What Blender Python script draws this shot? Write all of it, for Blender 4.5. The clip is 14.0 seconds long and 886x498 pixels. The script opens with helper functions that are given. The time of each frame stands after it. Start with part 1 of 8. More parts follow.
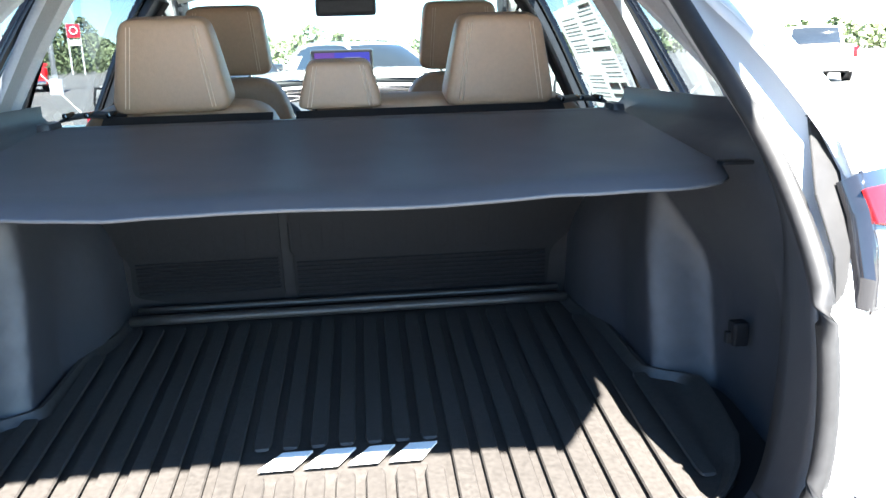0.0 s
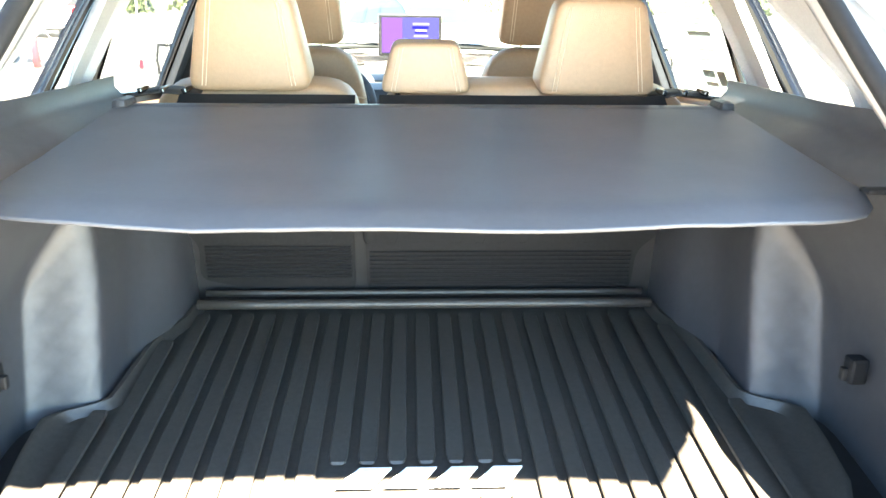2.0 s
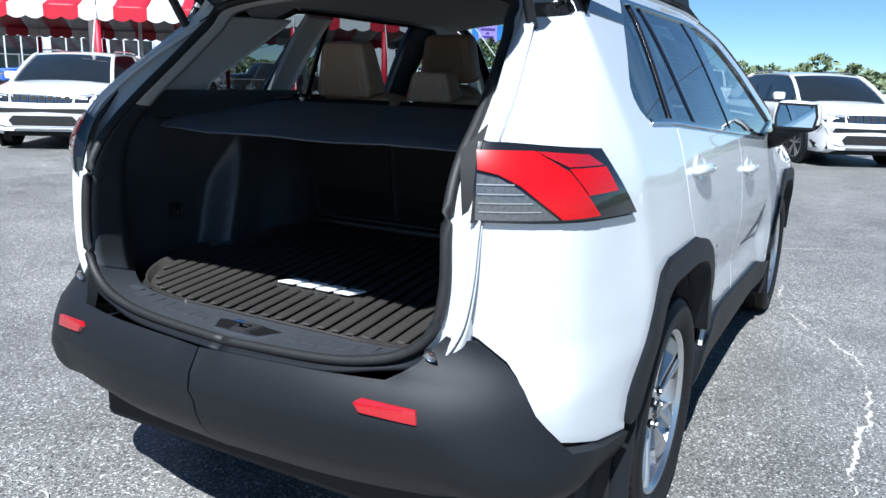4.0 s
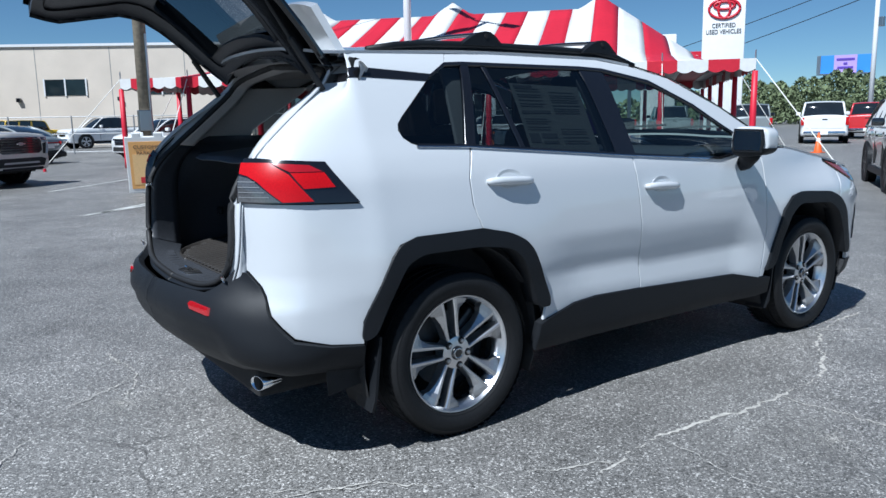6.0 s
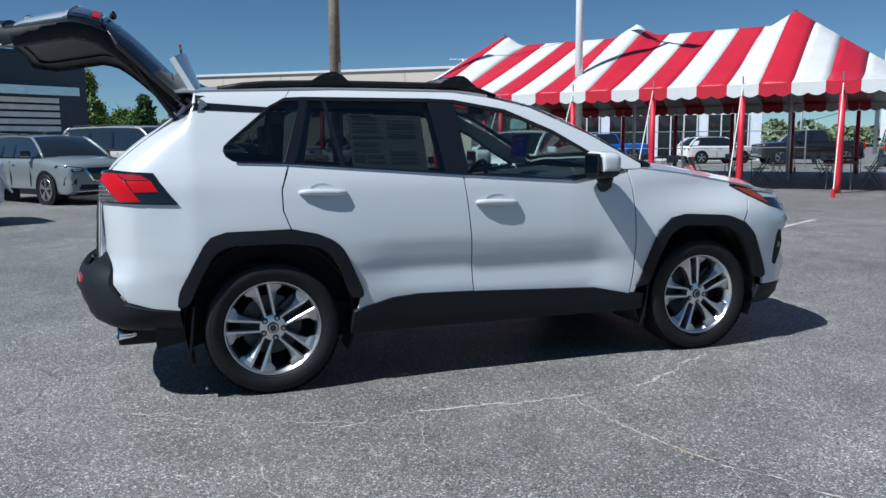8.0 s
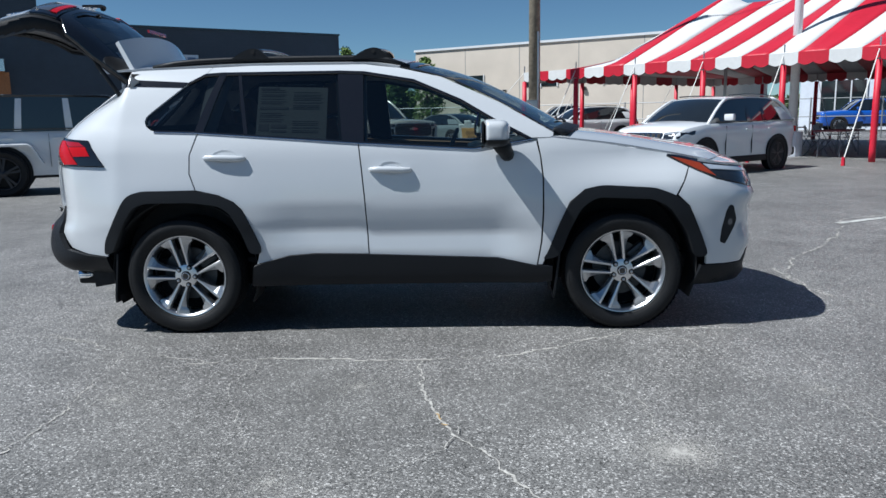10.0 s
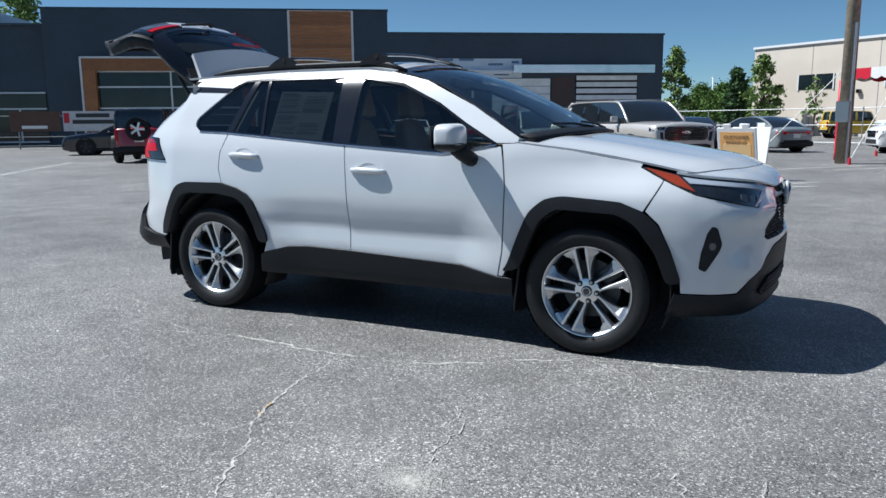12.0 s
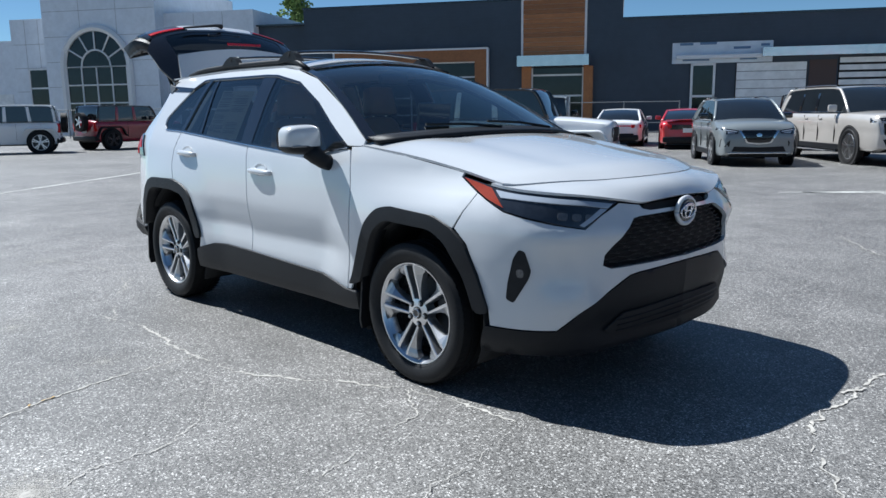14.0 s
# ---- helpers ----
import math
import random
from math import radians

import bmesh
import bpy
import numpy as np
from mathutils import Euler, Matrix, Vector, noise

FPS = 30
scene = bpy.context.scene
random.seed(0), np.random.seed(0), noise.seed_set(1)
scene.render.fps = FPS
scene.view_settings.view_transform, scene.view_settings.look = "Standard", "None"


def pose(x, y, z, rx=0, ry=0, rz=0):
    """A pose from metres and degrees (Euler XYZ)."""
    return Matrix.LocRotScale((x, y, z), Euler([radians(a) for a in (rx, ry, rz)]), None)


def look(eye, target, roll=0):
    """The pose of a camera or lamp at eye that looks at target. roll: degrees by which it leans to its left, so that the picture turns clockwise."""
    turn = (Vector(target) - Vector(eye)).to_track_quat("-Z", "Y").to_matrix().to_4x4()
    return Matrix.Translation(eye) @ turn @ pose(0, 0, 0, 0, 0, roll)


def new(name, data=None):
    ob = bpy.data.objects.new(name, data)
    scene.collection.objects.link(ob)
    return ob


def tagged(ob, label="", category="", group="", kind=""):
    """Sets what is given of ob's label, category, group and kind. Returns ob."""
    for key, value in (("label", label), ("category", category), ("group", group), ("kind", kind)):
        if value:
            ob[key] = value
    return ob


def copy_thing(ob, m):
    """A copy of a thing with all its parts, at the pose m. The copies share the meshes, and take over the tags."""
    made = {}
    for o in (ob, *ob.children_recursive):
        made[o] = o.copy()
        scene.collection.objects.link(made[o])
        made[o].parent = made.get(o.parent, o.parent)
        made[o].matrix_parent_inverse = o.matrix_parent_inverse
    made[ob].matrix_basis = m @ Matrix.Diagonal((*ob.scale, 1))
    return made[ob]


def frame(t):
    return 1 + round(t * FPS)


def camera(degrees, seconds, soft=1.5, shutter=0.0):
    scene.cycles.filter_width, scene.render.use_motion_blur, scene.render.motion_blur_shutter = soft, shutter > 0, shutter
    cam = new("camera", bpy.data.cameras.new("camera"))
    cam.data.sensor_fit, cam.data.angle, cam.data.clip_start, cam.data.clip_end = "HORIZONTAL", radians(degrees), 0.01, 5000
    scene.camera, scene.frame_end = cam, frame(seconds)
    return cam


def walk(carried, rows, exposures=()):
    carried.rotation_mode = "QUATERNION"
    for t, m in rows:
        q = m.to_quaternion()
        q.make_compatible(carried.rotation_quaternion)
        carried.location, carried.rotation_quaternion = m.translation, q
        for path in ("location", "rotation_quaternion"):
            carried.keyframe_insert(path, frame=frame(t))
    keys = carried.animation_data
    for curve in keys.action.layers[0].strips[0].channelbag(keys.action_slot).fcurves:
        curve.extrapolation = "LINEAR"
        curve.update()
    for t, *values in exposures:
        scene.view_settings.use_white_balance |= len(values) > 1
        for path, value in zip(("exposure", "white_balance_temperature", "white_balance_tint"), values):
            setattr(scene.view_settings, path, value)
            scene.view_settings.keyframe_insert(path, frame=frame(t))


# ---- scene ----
from mathutils.geometry import delaunay_2d_cdt

cam = camera(60.5, 14.0)
PATH = [
    (0, (0.047, -1.669, 1.373), (0.236, 0.259, 0.873), -1.7),
    (0.5, (0.018, -1.494, 1.387), (0.249, 0.396, 0.774), 1.3),
    (1, (0.007, -1.393, 1.447), (0.217, 0.48, 0.778), 1.9),
    (1.5, (0.01, -1.401, 1.442), (0.134, 0.493, 0.811), 0.9),
    (2, (-0.037, -1.55, 1.434), (0.049, 0.353, 0.826), 0.6),
    (2.5, (0.147, -1.776, 1.35), (0.097, 0.145, 0.799), 0.7),
    (2.7, (0.284, -1.891, 1.305), (0.084, 0.03, 0.786), 0.9),
    (4.8, (2.181, -2.267, 1.362), (0.946, -0.739, 0.987), 1.8),
    (5, (2.398, -2.232, 1.355), (1.108, -0.747, 0.997), 1.9),
    (5.5, (2.969, -2.128, 1.355), (1.58, -0.735, 0.995), 1.3),
    (6, (3.428, -1.848, 1.341), (1.814, -0.715, 1.008), -1.0),
    (6.5, (3.884, -1.514, 1.339), (2.109, -0.636, 1.059), -1.8),
    (7, (4.29, -1.172, 1.336), (2.467, -0.394, 1.074), -1.1),
    (7.5, (4.637, -0.762, 1.335), (2.779, -0.066, 1.084), -0.2),
    (8, (4.982, -0.355, 1.332), (3.097, 0.254, 1.058), -0.5),
    (8.5, (5.204, 0.108, 1.317), (3.284, 0.59, 1.033), -0.9),
    (9, (5.425, 0.574, 1.301), (3.477, 0.914, 1.003), 0.0),
    (9.2, (5.477, 0.803, 1.312), (3.52, 1.065, 0.993), -0.1),
    (11.3, (5.281, 3.145, 1.28), (3.387, 2.585, 0.964), -0.7),
    (11.5, (5.215, 3.364, 1.309), (3.351, 2.718, 0.984), -0.4),
    (12, (4.925, 3.84, 1.287), (3.164, 2.949, 0.959), -0.5),
    (12.5, (4.56, 4.266, 1.309), (2.893, 3.212, 0.98), -0.1),
    (13, (4.214, 4.72, 1.324), (2.629, 3.548, 0.985), 0.1),
    (13.5, (3.773, 5.078, 1.345), (2.279, 3.795, 0.995), -0.8),
    (14, (3.332, 5.432, 1.333), (1.97, 4.01, 0.982), -0.7),
]
EXPOSURES = [(0, 4.2, 6700, 8), (0.5, 5.0, 7500, 8), (1.0, 5.98, 7900, 8), (1.5, 5.93, 8700, 8), (2.0, 5.96, 8950, 8), (2.5, 4.85, 7400, 8), (2.7, 4.47, 7100, 8), (4.4, 0.62, 5700, 6), (6.0, 0.50, 5700, 6), (7.0, 0.38, 5760, 6), (8.5, 0.28, 5930, 6), (11.5, 0.56, 6000, 7), (14.0, 0.72, 6020, 7)]
walk(cam, [(t, look(eye, target, roll)) for t, eye, target, roll in PATH], EXPOSURES)

# ---------- light ----------
SUN = Vector((0.19, -0.69, 1.0)).normalized()
world = bpy.data.worlds.new("sky")
scene.world = world
world.use_nodes = True
wn = world.node_tree
sky = wn.nodes.new("ShaderNodeTexSky")
sky.sky_type, sky.sun_disc = "NISHITA", False
sky.sun_elevation = math.asin(SUN.z)
sky.sun_rotation = math.atan2(SUN.x, SUN.y)
sky.altitude, sky.air_density, sky.dust_density, sky.ozone_density = 3000, 1.0, 0.0, 3.2
tint = wn.nodes.new("ShaderNodeVectorMath")
tint.operation = "MULTIPLY"
tint.inputs[1].default_value = (0.85, 1.0, 1.01)
wn.links.new(sky.outputs[0], tint.inputs[0])
wn.links.new(tint.outputs[0], wn.nodes["Background"].inputs[0])
wn.nodes["Background"].inputs[1].default_value = 0.053
lamp = bpy.data.lights.new("sun", "SUN")
lamp.energy, lamp.angle, lamp.color = 5.0, radians(0.55), (1.0, 0.975, 0.945)
new("sun", lamp).matrix_world = look(SUN * 60, (0, 0, 0))


# ---------- materials ----------
def material(name, color, rough=0.5, metal=0.0, coat=0.0, grain=0.0, size=30.0, stain=0.0, stain_size=1.5,
             bump=0.0, bump_size=200.0, spec=0.5, coord="Object", per_object=0.0):
    """A procedural surface: base colour with fine grain and wide stains, and a fine relief."""
    m = bpy.data.materials.new(name)
    m.use_nodes = True
    nt = m.node_tree
    bsdf = nt.nodes["Principled BSDF"]
    bsdf.inputs["Base Color"].default_value = (*color, 1)
    bsdf.inputs["Roughness"].default_value = rough
    bsdf.inputs["Metallic"].default_value = metal
    bsdf.inputs["Coat Weight"].default_value = coat
    bsdf.inputs["Coat Roughness"].default_value = 0.03
    bsdf.inputs["Specular IOR Level"].default_value = spec
    tc = nt.nodes.new("ShaderNodeTexCoord").outputs[coord]
    last = None

    def noise_node(scale, detail=4.0):
        n = nt.nodes.new("ShaderNodeTexNoise")
        n.inputs["Scale"].default_value, n.inputs["Detail"].default_value = scale, detail
        nt.links.new(tc, n.inputs["Vector"])
        return n.outputs["Fac"]

    def vary(fac, amount, before):
        ramp = nt.nodes.new("ShaderNodeMapRange")
        ramp.inputs["From Min"].default_value, ramp.inputs["From Max"].default_value = 0.3, 0.7
        ramp.inputs["To Min"].default_value, ramp.inputs["To Max"].default_value = 1 - amount, 1 + amount
        nt.links.new(fac, ramp.inputs["Value"])
        mul = nt.nodes.new("ShaderNodeVectorMath")
        mul.operation = "SCALE"
        if before is None:
            mul.inputs[0].default_value = color
        else:
            nt.links.new(before, mul.inputs[0])
        nt.links.new(ramp.outputs[0], mul.inputs["Scale"])
        return mul.outputs[0]

    if grain:
        last = vary(noise_node(size), grain, last)
    if stain:
        last = vary(noise_node(stain_size, 6.0), stain, last)
    if per_object:
        info = nt.nodes.new("ShaderNodeObjectInfo").outputs["Random"]
        mr = nt.nodes.new("ShaderNodeMapRange")
        mr.inputs["To Min"].default_value, mr.inputs["To Max"].default_value = 0.3, 0.7
        nt.links.new(info, mr.inputs["Value"])
        last = vary(mr.outputs[0], per_object, last)
    if last is not None:
        nt.links.new(last, bsdf.inputs["Base Color"])
    if bump:
        b = nt.nodes.new("ShaderNodeBump")
        b.inputs["Strength"].default_value, b.inputs["Distance"].default_value = bump, 0.002
        nt.links.new(noise_node(bump_size, 2.0), b.inputs["Height"])
        nt.links.new(b.outputs[0], bsdf.inputs["Normal"])
    return m


def glass(name, tint, gloss=1.0, rough=0.0):
    """A thin pane: tinted see-through with a Fresnel reflection."""
    m = bpy.data.materials.new(name)
    m.use_nodes = True
    nt = m.node_tree
    nt.nodes.remove(nt.nodes["Principled BSDF"])
    tr, gl, mix = (nt.nodes.new("ShaderNodeBsdf" + k) for k in ("Transparent", "Glossy", "Transparent"))
    nt.nodes.remove(mix)
    mix = nt.nodes.new("ShaderNodeMixShader")
    lw = nt.nodes.new("ShaderNodeLayerWeight")
    lw.inputs["Blend"].default_value = 0.5
    powr = nt.nodes.new("ShaderNodeMath")
    powr.operation = "POWER"
    powr.inputs[1].default_value = 4.0
    nt.links.new(lw.outputs["Facing"], powr.inputs[0])
    fr = nt.nodes.new("ShaderNodeMath")
    fr.operation = "MULTIPLY_ADD"
    fr.inputs[1].default_value, fr.inputs[2].default_value = 0.92, 0.06
    nt.links.new(powr.outputs[0], fr.inputs[0])
    tr.inputs[0].default_value = (*tint, 1)
    gl.inputs[0].default_value = (gloss, gloss, gloss, 1)
    gl.inputs["Roughness"].default_value = rough
    nt.links.new(fr.outputs[0], mix.inputs[0])
    nt.links.new(tr.outputs[0], mix.inputs[1])
    nt.links.new(gl.outputs[0], mix.inputs[2])
    nt.links.new(mix.outputs[0], nt.nodes["Material Output"].inputs[0])
    return m


def emitter(name, color, strength):
    m = material(name, (0.004, 0.004, 0.005), 0.6, spec=0.05)
    bsdf = m.node_tree.nodes["Principled BSDF"]
    bsdf.inputs["Emission Color"].default_value = (*color, 1)
    bsdf.inputs["Emission Strength"].default_value = strength
    return m


PAINT = material("white_pearl_paint", (0.555, 0.575, 0.595), 0.24, coat=1.0, grain=0.015, size=900)
CLADDING = material("black_textured_plastic", (0.0090, 0.0104, 0.0130), 0.5, grain=0.15, size=300, bump=0.25, bump_size=900, spec=0.24)
GLOSS_BLACK = material("gloss_black", (0.008, 0.008, 0.010), 0.12, coat=0.8, grain=0.1, size=50)
SEAL = material("black_rubber", (0.012, 0.012, 0.013), 0.6, grain=0.2, size=80)
DARK = material("dark_underbody", (0.010, 0.010, 0.011), 0.8, grain=0.3, size=20)
TRIM = material("charcoal_trim_plastic", (0.040, 0.0435, 0.051), 0.42, grain=0.1, size=60, bump=0.2, bump_size=1200)
MAT = material("black_rubber_mat", (0.037, 0.0335, 0.031), 0.42, grain=0.2, size=120, stain=0.12, stain_size=3, bump=0.25, bump_size=700)
COVER = material("charcoal_vinyl_cover", (0.058, 0.063, 0.073), 0.50, grain=0.06, size=90, bump=0.12, bump_size=900, stain=0.08, stain_size=5)
# Rubber darker than MAT: shade under the luggage cover is put into its colour.
LINER = material("shaded_rubber_liner", (0.0085, 0.009, 0.0105), 0.65, grain=0.15, size=120, bump=0.2, bump_size=700, spec=0.2)
LEATHER = material("tan_leather", (0.345, 0.215, 0.132), 0.45, grain=0.06, size=120, bump=0.3, bump_size=500, stain=0.06, stain_size=6)
STITCH = material("cream_stitching", (0.6, 0.45, 0.32), 0.7, grain=0.1)
HEADLINER = material("light_grey_headliner", (0.55, 0.54, 0.53), 0.85, grain=0.06, size=200)
CHROME = material("bright_chrome", (0.75, 0.76, 0.78), 0.08, metal=1.0, grain=0.02)
ALLOY = material("machined_alloy", (0.70, 0.705, 0.72), 0.30, metal=1.0, grain=0.05, size=150)
ALLOY_GREY = material("satin_grey_alloy", (0.50, 0.505, 0.515), 0.36, metal=0.9, grain=0.06, size=120)
ALLOY_DARK = material("dark_alloy_pocket", (0.07, 0.075, 0.08), 0.45, metal=0.8, grain=0.1, size=60)
TYRE = material("tyre_rubber", (0.0085, 0.0088, 0.0098), 0.62, grain=0.2, size=60, stain=0.15, stain_size=8, bump=0.2, bump_size=400, spec=0.3)
RED_LENS = material("red_lens", (0.45, 0.003, 0.006), 0.25, coat=0.25, grain=0.12, size=160, spec=0.25)
RED_LENS_DARK = material("dark_red_lens", (0.34, 0.005, 0.010), 0.15, coat=1.0, grain=0.12, size=160)
CLEAR_LENS = material("clear_lamp_lens", (0.075, 0.077, 0.082), 0.12, coat=1.0, grain=0.25, size=120)
AMBER = material("amber_lens", (0.27, 0.036, 0.012), 0.15, coat=1.0, grain=0.15, size=160)
LAMP_DARK = material("dark_lamp_interior", (0.015, 0.018, 0.024), 0.15, coat=1.0, grain=0.3, size=60)
LAMP_BAR = material("pale_lamp_bar", (0.34, 0.38, 0.44), 0.2, coat=1.0, grain=0.05)
STEEL = material("brushed_steel", (0.45, 0.45, 0.46), 0.3, metal=1.0, grain=0.1, size=90)
WHITE_PRINT = material("white_print", (0.78, 0.78, 0.76), 0.5, grain=0.05, size=40)
GREY_PRINT = material("grey_print", (0.20, 0.21, 0.22), 0.6, grain=0.1)
RED_PRINT = material("red_print", (0.60, 0.03, 0.04), 0.5, grain=0.05)
PRIVACY = glass("privacy_glass", (0.20, 0.225, 0.235))
WINDOW = glass("green_tint_glass", (0.62, 0.70, 0.68))
SCREEN = emitter("screen_glow", (0.012, 0.016, 0.52), 0.062)


def asphalt():
    """Worn asphalt: aggregate speckle, wide patches, hairline cracks and pale worn spots."""
    m = material("worn_asphalt", (0.135, 0.137, 0.14), 0.52, spec=0.42, coord="Object", bump=0.0)
    nt = m.node_tree
    bsdf = nt.nodes["Principled BSDF"]
    tc = nt.nodes.new("ShaderNodeTexCoord").outputs["Object"]

    def tex(kind, scale, **ins):
        n = nt.nodes.new("ShaderNodeTex" + kind)
        n.inputs["Scale"].default_value = scale
        for k, v in ins.items():
            n.inputs[k.replace("_", " ")].default_value = v
        nt.links.new(tc, n.inputs["Vector"])
        return n

    def ramp(fac, lo, hi, a, b):
        n = nt.nodes.new("ShaderNodeMapRange")
        n.inputs["From Min"].default_value, n.inputs["From Max"].default_value = lo, hi
        n.inputs["To Min"].default_value, n.inputs["To Max"].default_value = a, b
        nt.links.new(fac, n.inputs["Value"])
        return n.outputs[0]

    def mul(a, b):
        n = nt.nodes.new("ShaderNodeMath")
        n.operation = "MULTIPLY"
        nt.links.new(a, n.inputs[0])
        nt.links.new(b, n.inputs[1])
        return n.outputs[0]

    speck = tex("Voronoi", 165.0)
    fine = tex("Noise", 330.0, Detail=3.0)
    wide = tex("Noise", 0.35, Detail=6.0, Roughness=0.62)
    mid = tex("Noise", 2.2, Detail=5.0)
    coarse = tex("Voronoi", 135.0)
    value = mul(ramp(speck.outputs["Color"], 0, 1, 0.10, 1.78), ramp(coarse.outputs["Color"], 0.74, 0.78, 0.80, 2.0))
    value = mul(value, ramp(fine.outputs["Fac"], 0.3, 0.7, 0.50, 1.50))
    value = mul(value, ramp(wide.outputs["Fac"], 0.3, 0.7, 0.72, 1.26))
    value = mul(value, ramp(mid.outputs["Fac"], 0.3, 0.7, 0.82, 1.17))
    warp = nt.nodes.new("ShaderNodeTexNoise")
    warp.inputs["Scale"].default_value, warp.inputs["Detail"].default_value = 1.4, 5.0
    nt.links.new(tc, warp.inputs["Vector"])
    add = nt.nodes.new("ShaderNodeVectorMath")
    add.operation = "MULTIPLY_ADD"
    add.inputs[1].default_value = (0.7, 0.7, 0)
    nt.links.new(warp.outputs["Color"], add.inputs[0])
    nt.links.new(tc, add.inputs[2])
    vor = nt.nodes.new("ShaderNodeTexVoronoi")
    vor.feature = "DISTANCE_TO_EDGE"
    vor.inputs["Scale"].default_value = 0.42
    nt.links.new(add.outputs[0], vor.inputs["Vector"])
    crack = ramp(vor.outputs["Distance"], 0.0, 0.0028, 0.75, 0.0)
    some = ramp(wide.outputs["Fac"], 0.52, 0.60, 0.0, 1.0)
    crack = mul(crack, some)
    tint = nt.nodes.new("ShaderNodeVectorMath")
    tint.operation = "SCALE"
    tint.inputs[0].default_value = (0.188, 0.183, 0.175)
    nt.links.new(value, tint.inputs["Scale"])
    mix = nt.nodes.new("ShaderNodeMix")
    mix.data_type = "RGBA"
    mix.inputs[7].default_value = (0.035, 0.034, 0.033, 1)
    nt.links.new(crack, mix.inputs[0])
    nt.links.new(tint.outputs[0], mix.inputs[6])
    nt.links.new(mix.outputs[2], bsdf.inputs["Base Color"])
    b = nt.nodes.new("ShaderNodeBump")
    b.inputs["Strength"].default_value, b.inputs["Distance"].default_value = 0.28, 0.003
    nt.links.new(speck.outputs["Distance"], b.inputs["Height"])
    nt.links.new(b.outputs[0], bsdf.inputs["Normal"])
    return m


ASPHALT = asphalt()


# ---------- mesh helpers ----------
def finish(me, mat, smooth=True):
    if mat:
        me.materials.append(mat)
    if smooth:
        me.polygons.foreach_set("use_smooth", [True] * len(me.polygons))
    me.update()


def part(name, bm, mat, parent=None, label="", smooth=False, angle=None):
    """One bmesh as one mesh object under a thing or under a part."""
    if smooth and angle:
        for e in bm.edges:
            if len(e.link_faces) == 2 and e.calc_face_angle(0) > radians(angle):
                e.smooth = False
    me = bpy.data.meshes.new(name)
    bm.to_mesh(me)
    bm.free()
    finish(me, mat, smooth)
    ob = new(name, me)
    ob.parent = parent
    if label:
        ob["label"] = label
    return ob


def thing(name, label, category, group="", kind="", m=None):
    ob = tagged(new(name), label, category, group, kind)
    ob.empty_display_size = 0.2
    if m is not None:
        ob.matrix_basis = m
    return ob


def add_box(bm, c, size, rot=None, bevel=0.0):
    """A box round c, turned, with bevelled edges."""
    m = Matrix.Translation(c) @ (rot.to_4x4() if rot else Matrix()) @ Matrix.Diagonal((*size, 1))
    made = bmesh.ops.create_cube(bm, size=1, matrix=m)["verts"]
    if bevel:
        edges = list({e for v in made for e in v.link_edges})
        bmesh.ops.bevel(bm, geom=edges, offset=bevel, segments=2, affect="EDGES", profile=0.6)
    return made


def box(c, size, rot=None, bevel=0.0):
    bm = bmesh.new()
    add_box(bm, c, size, rot, bevel)
    return bm


def add_tube(bm, path, radius, sides=8, cap=True, flat=1.0):
    """A tube along a path of points; radius may be a list. flat squeezes its height."""
    pts = [Vector(p) for p in path]
    rad = radius if isinstance(radius, (list, tuple)) else [radius] * len(pts)
    rings = []
    for i, p in enumerate(pts):
        d = (pts[min(i + 1, len(pts) - 1)] - pts[max(i - 1, 0)]).normalized()
        up = Vector((0, 0, 1)) if abs(d.z) < 0.95 else Vector((0, 1, 0))
        a = d.cross(up).normalized()
        b = a.cross(d).normalized()
        rings.append([bm.verts.new(p + rad[i] * (math.cos(k * math.tau / sides) * a + flat * math.sin(k * math.tau / sides) * b))
                      for k in range(sides)])
    for r0, r1 in zip(rings, rings[1:]):
        for k in range(sides):
            bm.faces.new((r0[k], r0[(k + 1) % sides], r1[(k + 1) % sides], r1[k]))
    if cap:
        bm.faces.new(rings[0][::-1])
        bm.faces.new(rings[-1])


def tube(path, radius, sides=8, flat=1.0):
    bm = bmesh.new()
    add_tube(bm, path, radius, sides, True, flat)
    bmesh.ops.recalc_face_normals(bm, faces=bm.faces)
    return bm


def lathe(profile, segments=48, axis="x", closed=False):
    """Turns a profile of (along axis, radius) round the axis."""
    bm = bmesh.new()
    rings = []
    for k in range(segments):
        a = k * math.tau / segments
        ring = []
        for u, r in profile:
            c, s = r * math.cos(a), r * math.sin(a)
            ring.append(bm.verts.new((u, c, s) if axis == "x" else (c, u, s) if axis == "y" else (c, s, u)))
        rings.append(ring)
    n = len(profile)
    for k in range(segments):
        r0, r1 = rings[k], rings[(k + 1) % segments]
        for i in range(n if closed else n - 1):
            bm.faces.new((r0[i], r0[(i + 1) % n], r1[(i + 1) % n], r1[i]))
    bmesh.ops.recalc_face_normals(bm, faces=bm.faces)
    return bm


def add_prism(bm, outline, thick, m):
    """A flat outline of (u, v) with a thickness along w, placed by m."""
    a = [bm.verts.new(m @ Vector((u, v, 0))) for u, v in outline]
    b = [bm.verts.new(m @ Vector((u, v, thick))) for u, v in outline]
    n = len(a)
    bm.faces.new(a[::-1])
    bm.faces.new(b)
    for i in range(n):
        bm.faces.new((a[i], a[(i + 1) % n], b[(i + 1) % n], b[i]))


def prism(outline, thick, m=None):
    bm = bmesh.new()
    add_prism(bm, outline, thick, m or Matrix())
    bmesh.ops.recalc_face_normals(bm, faces=bm.faces)
    return bm


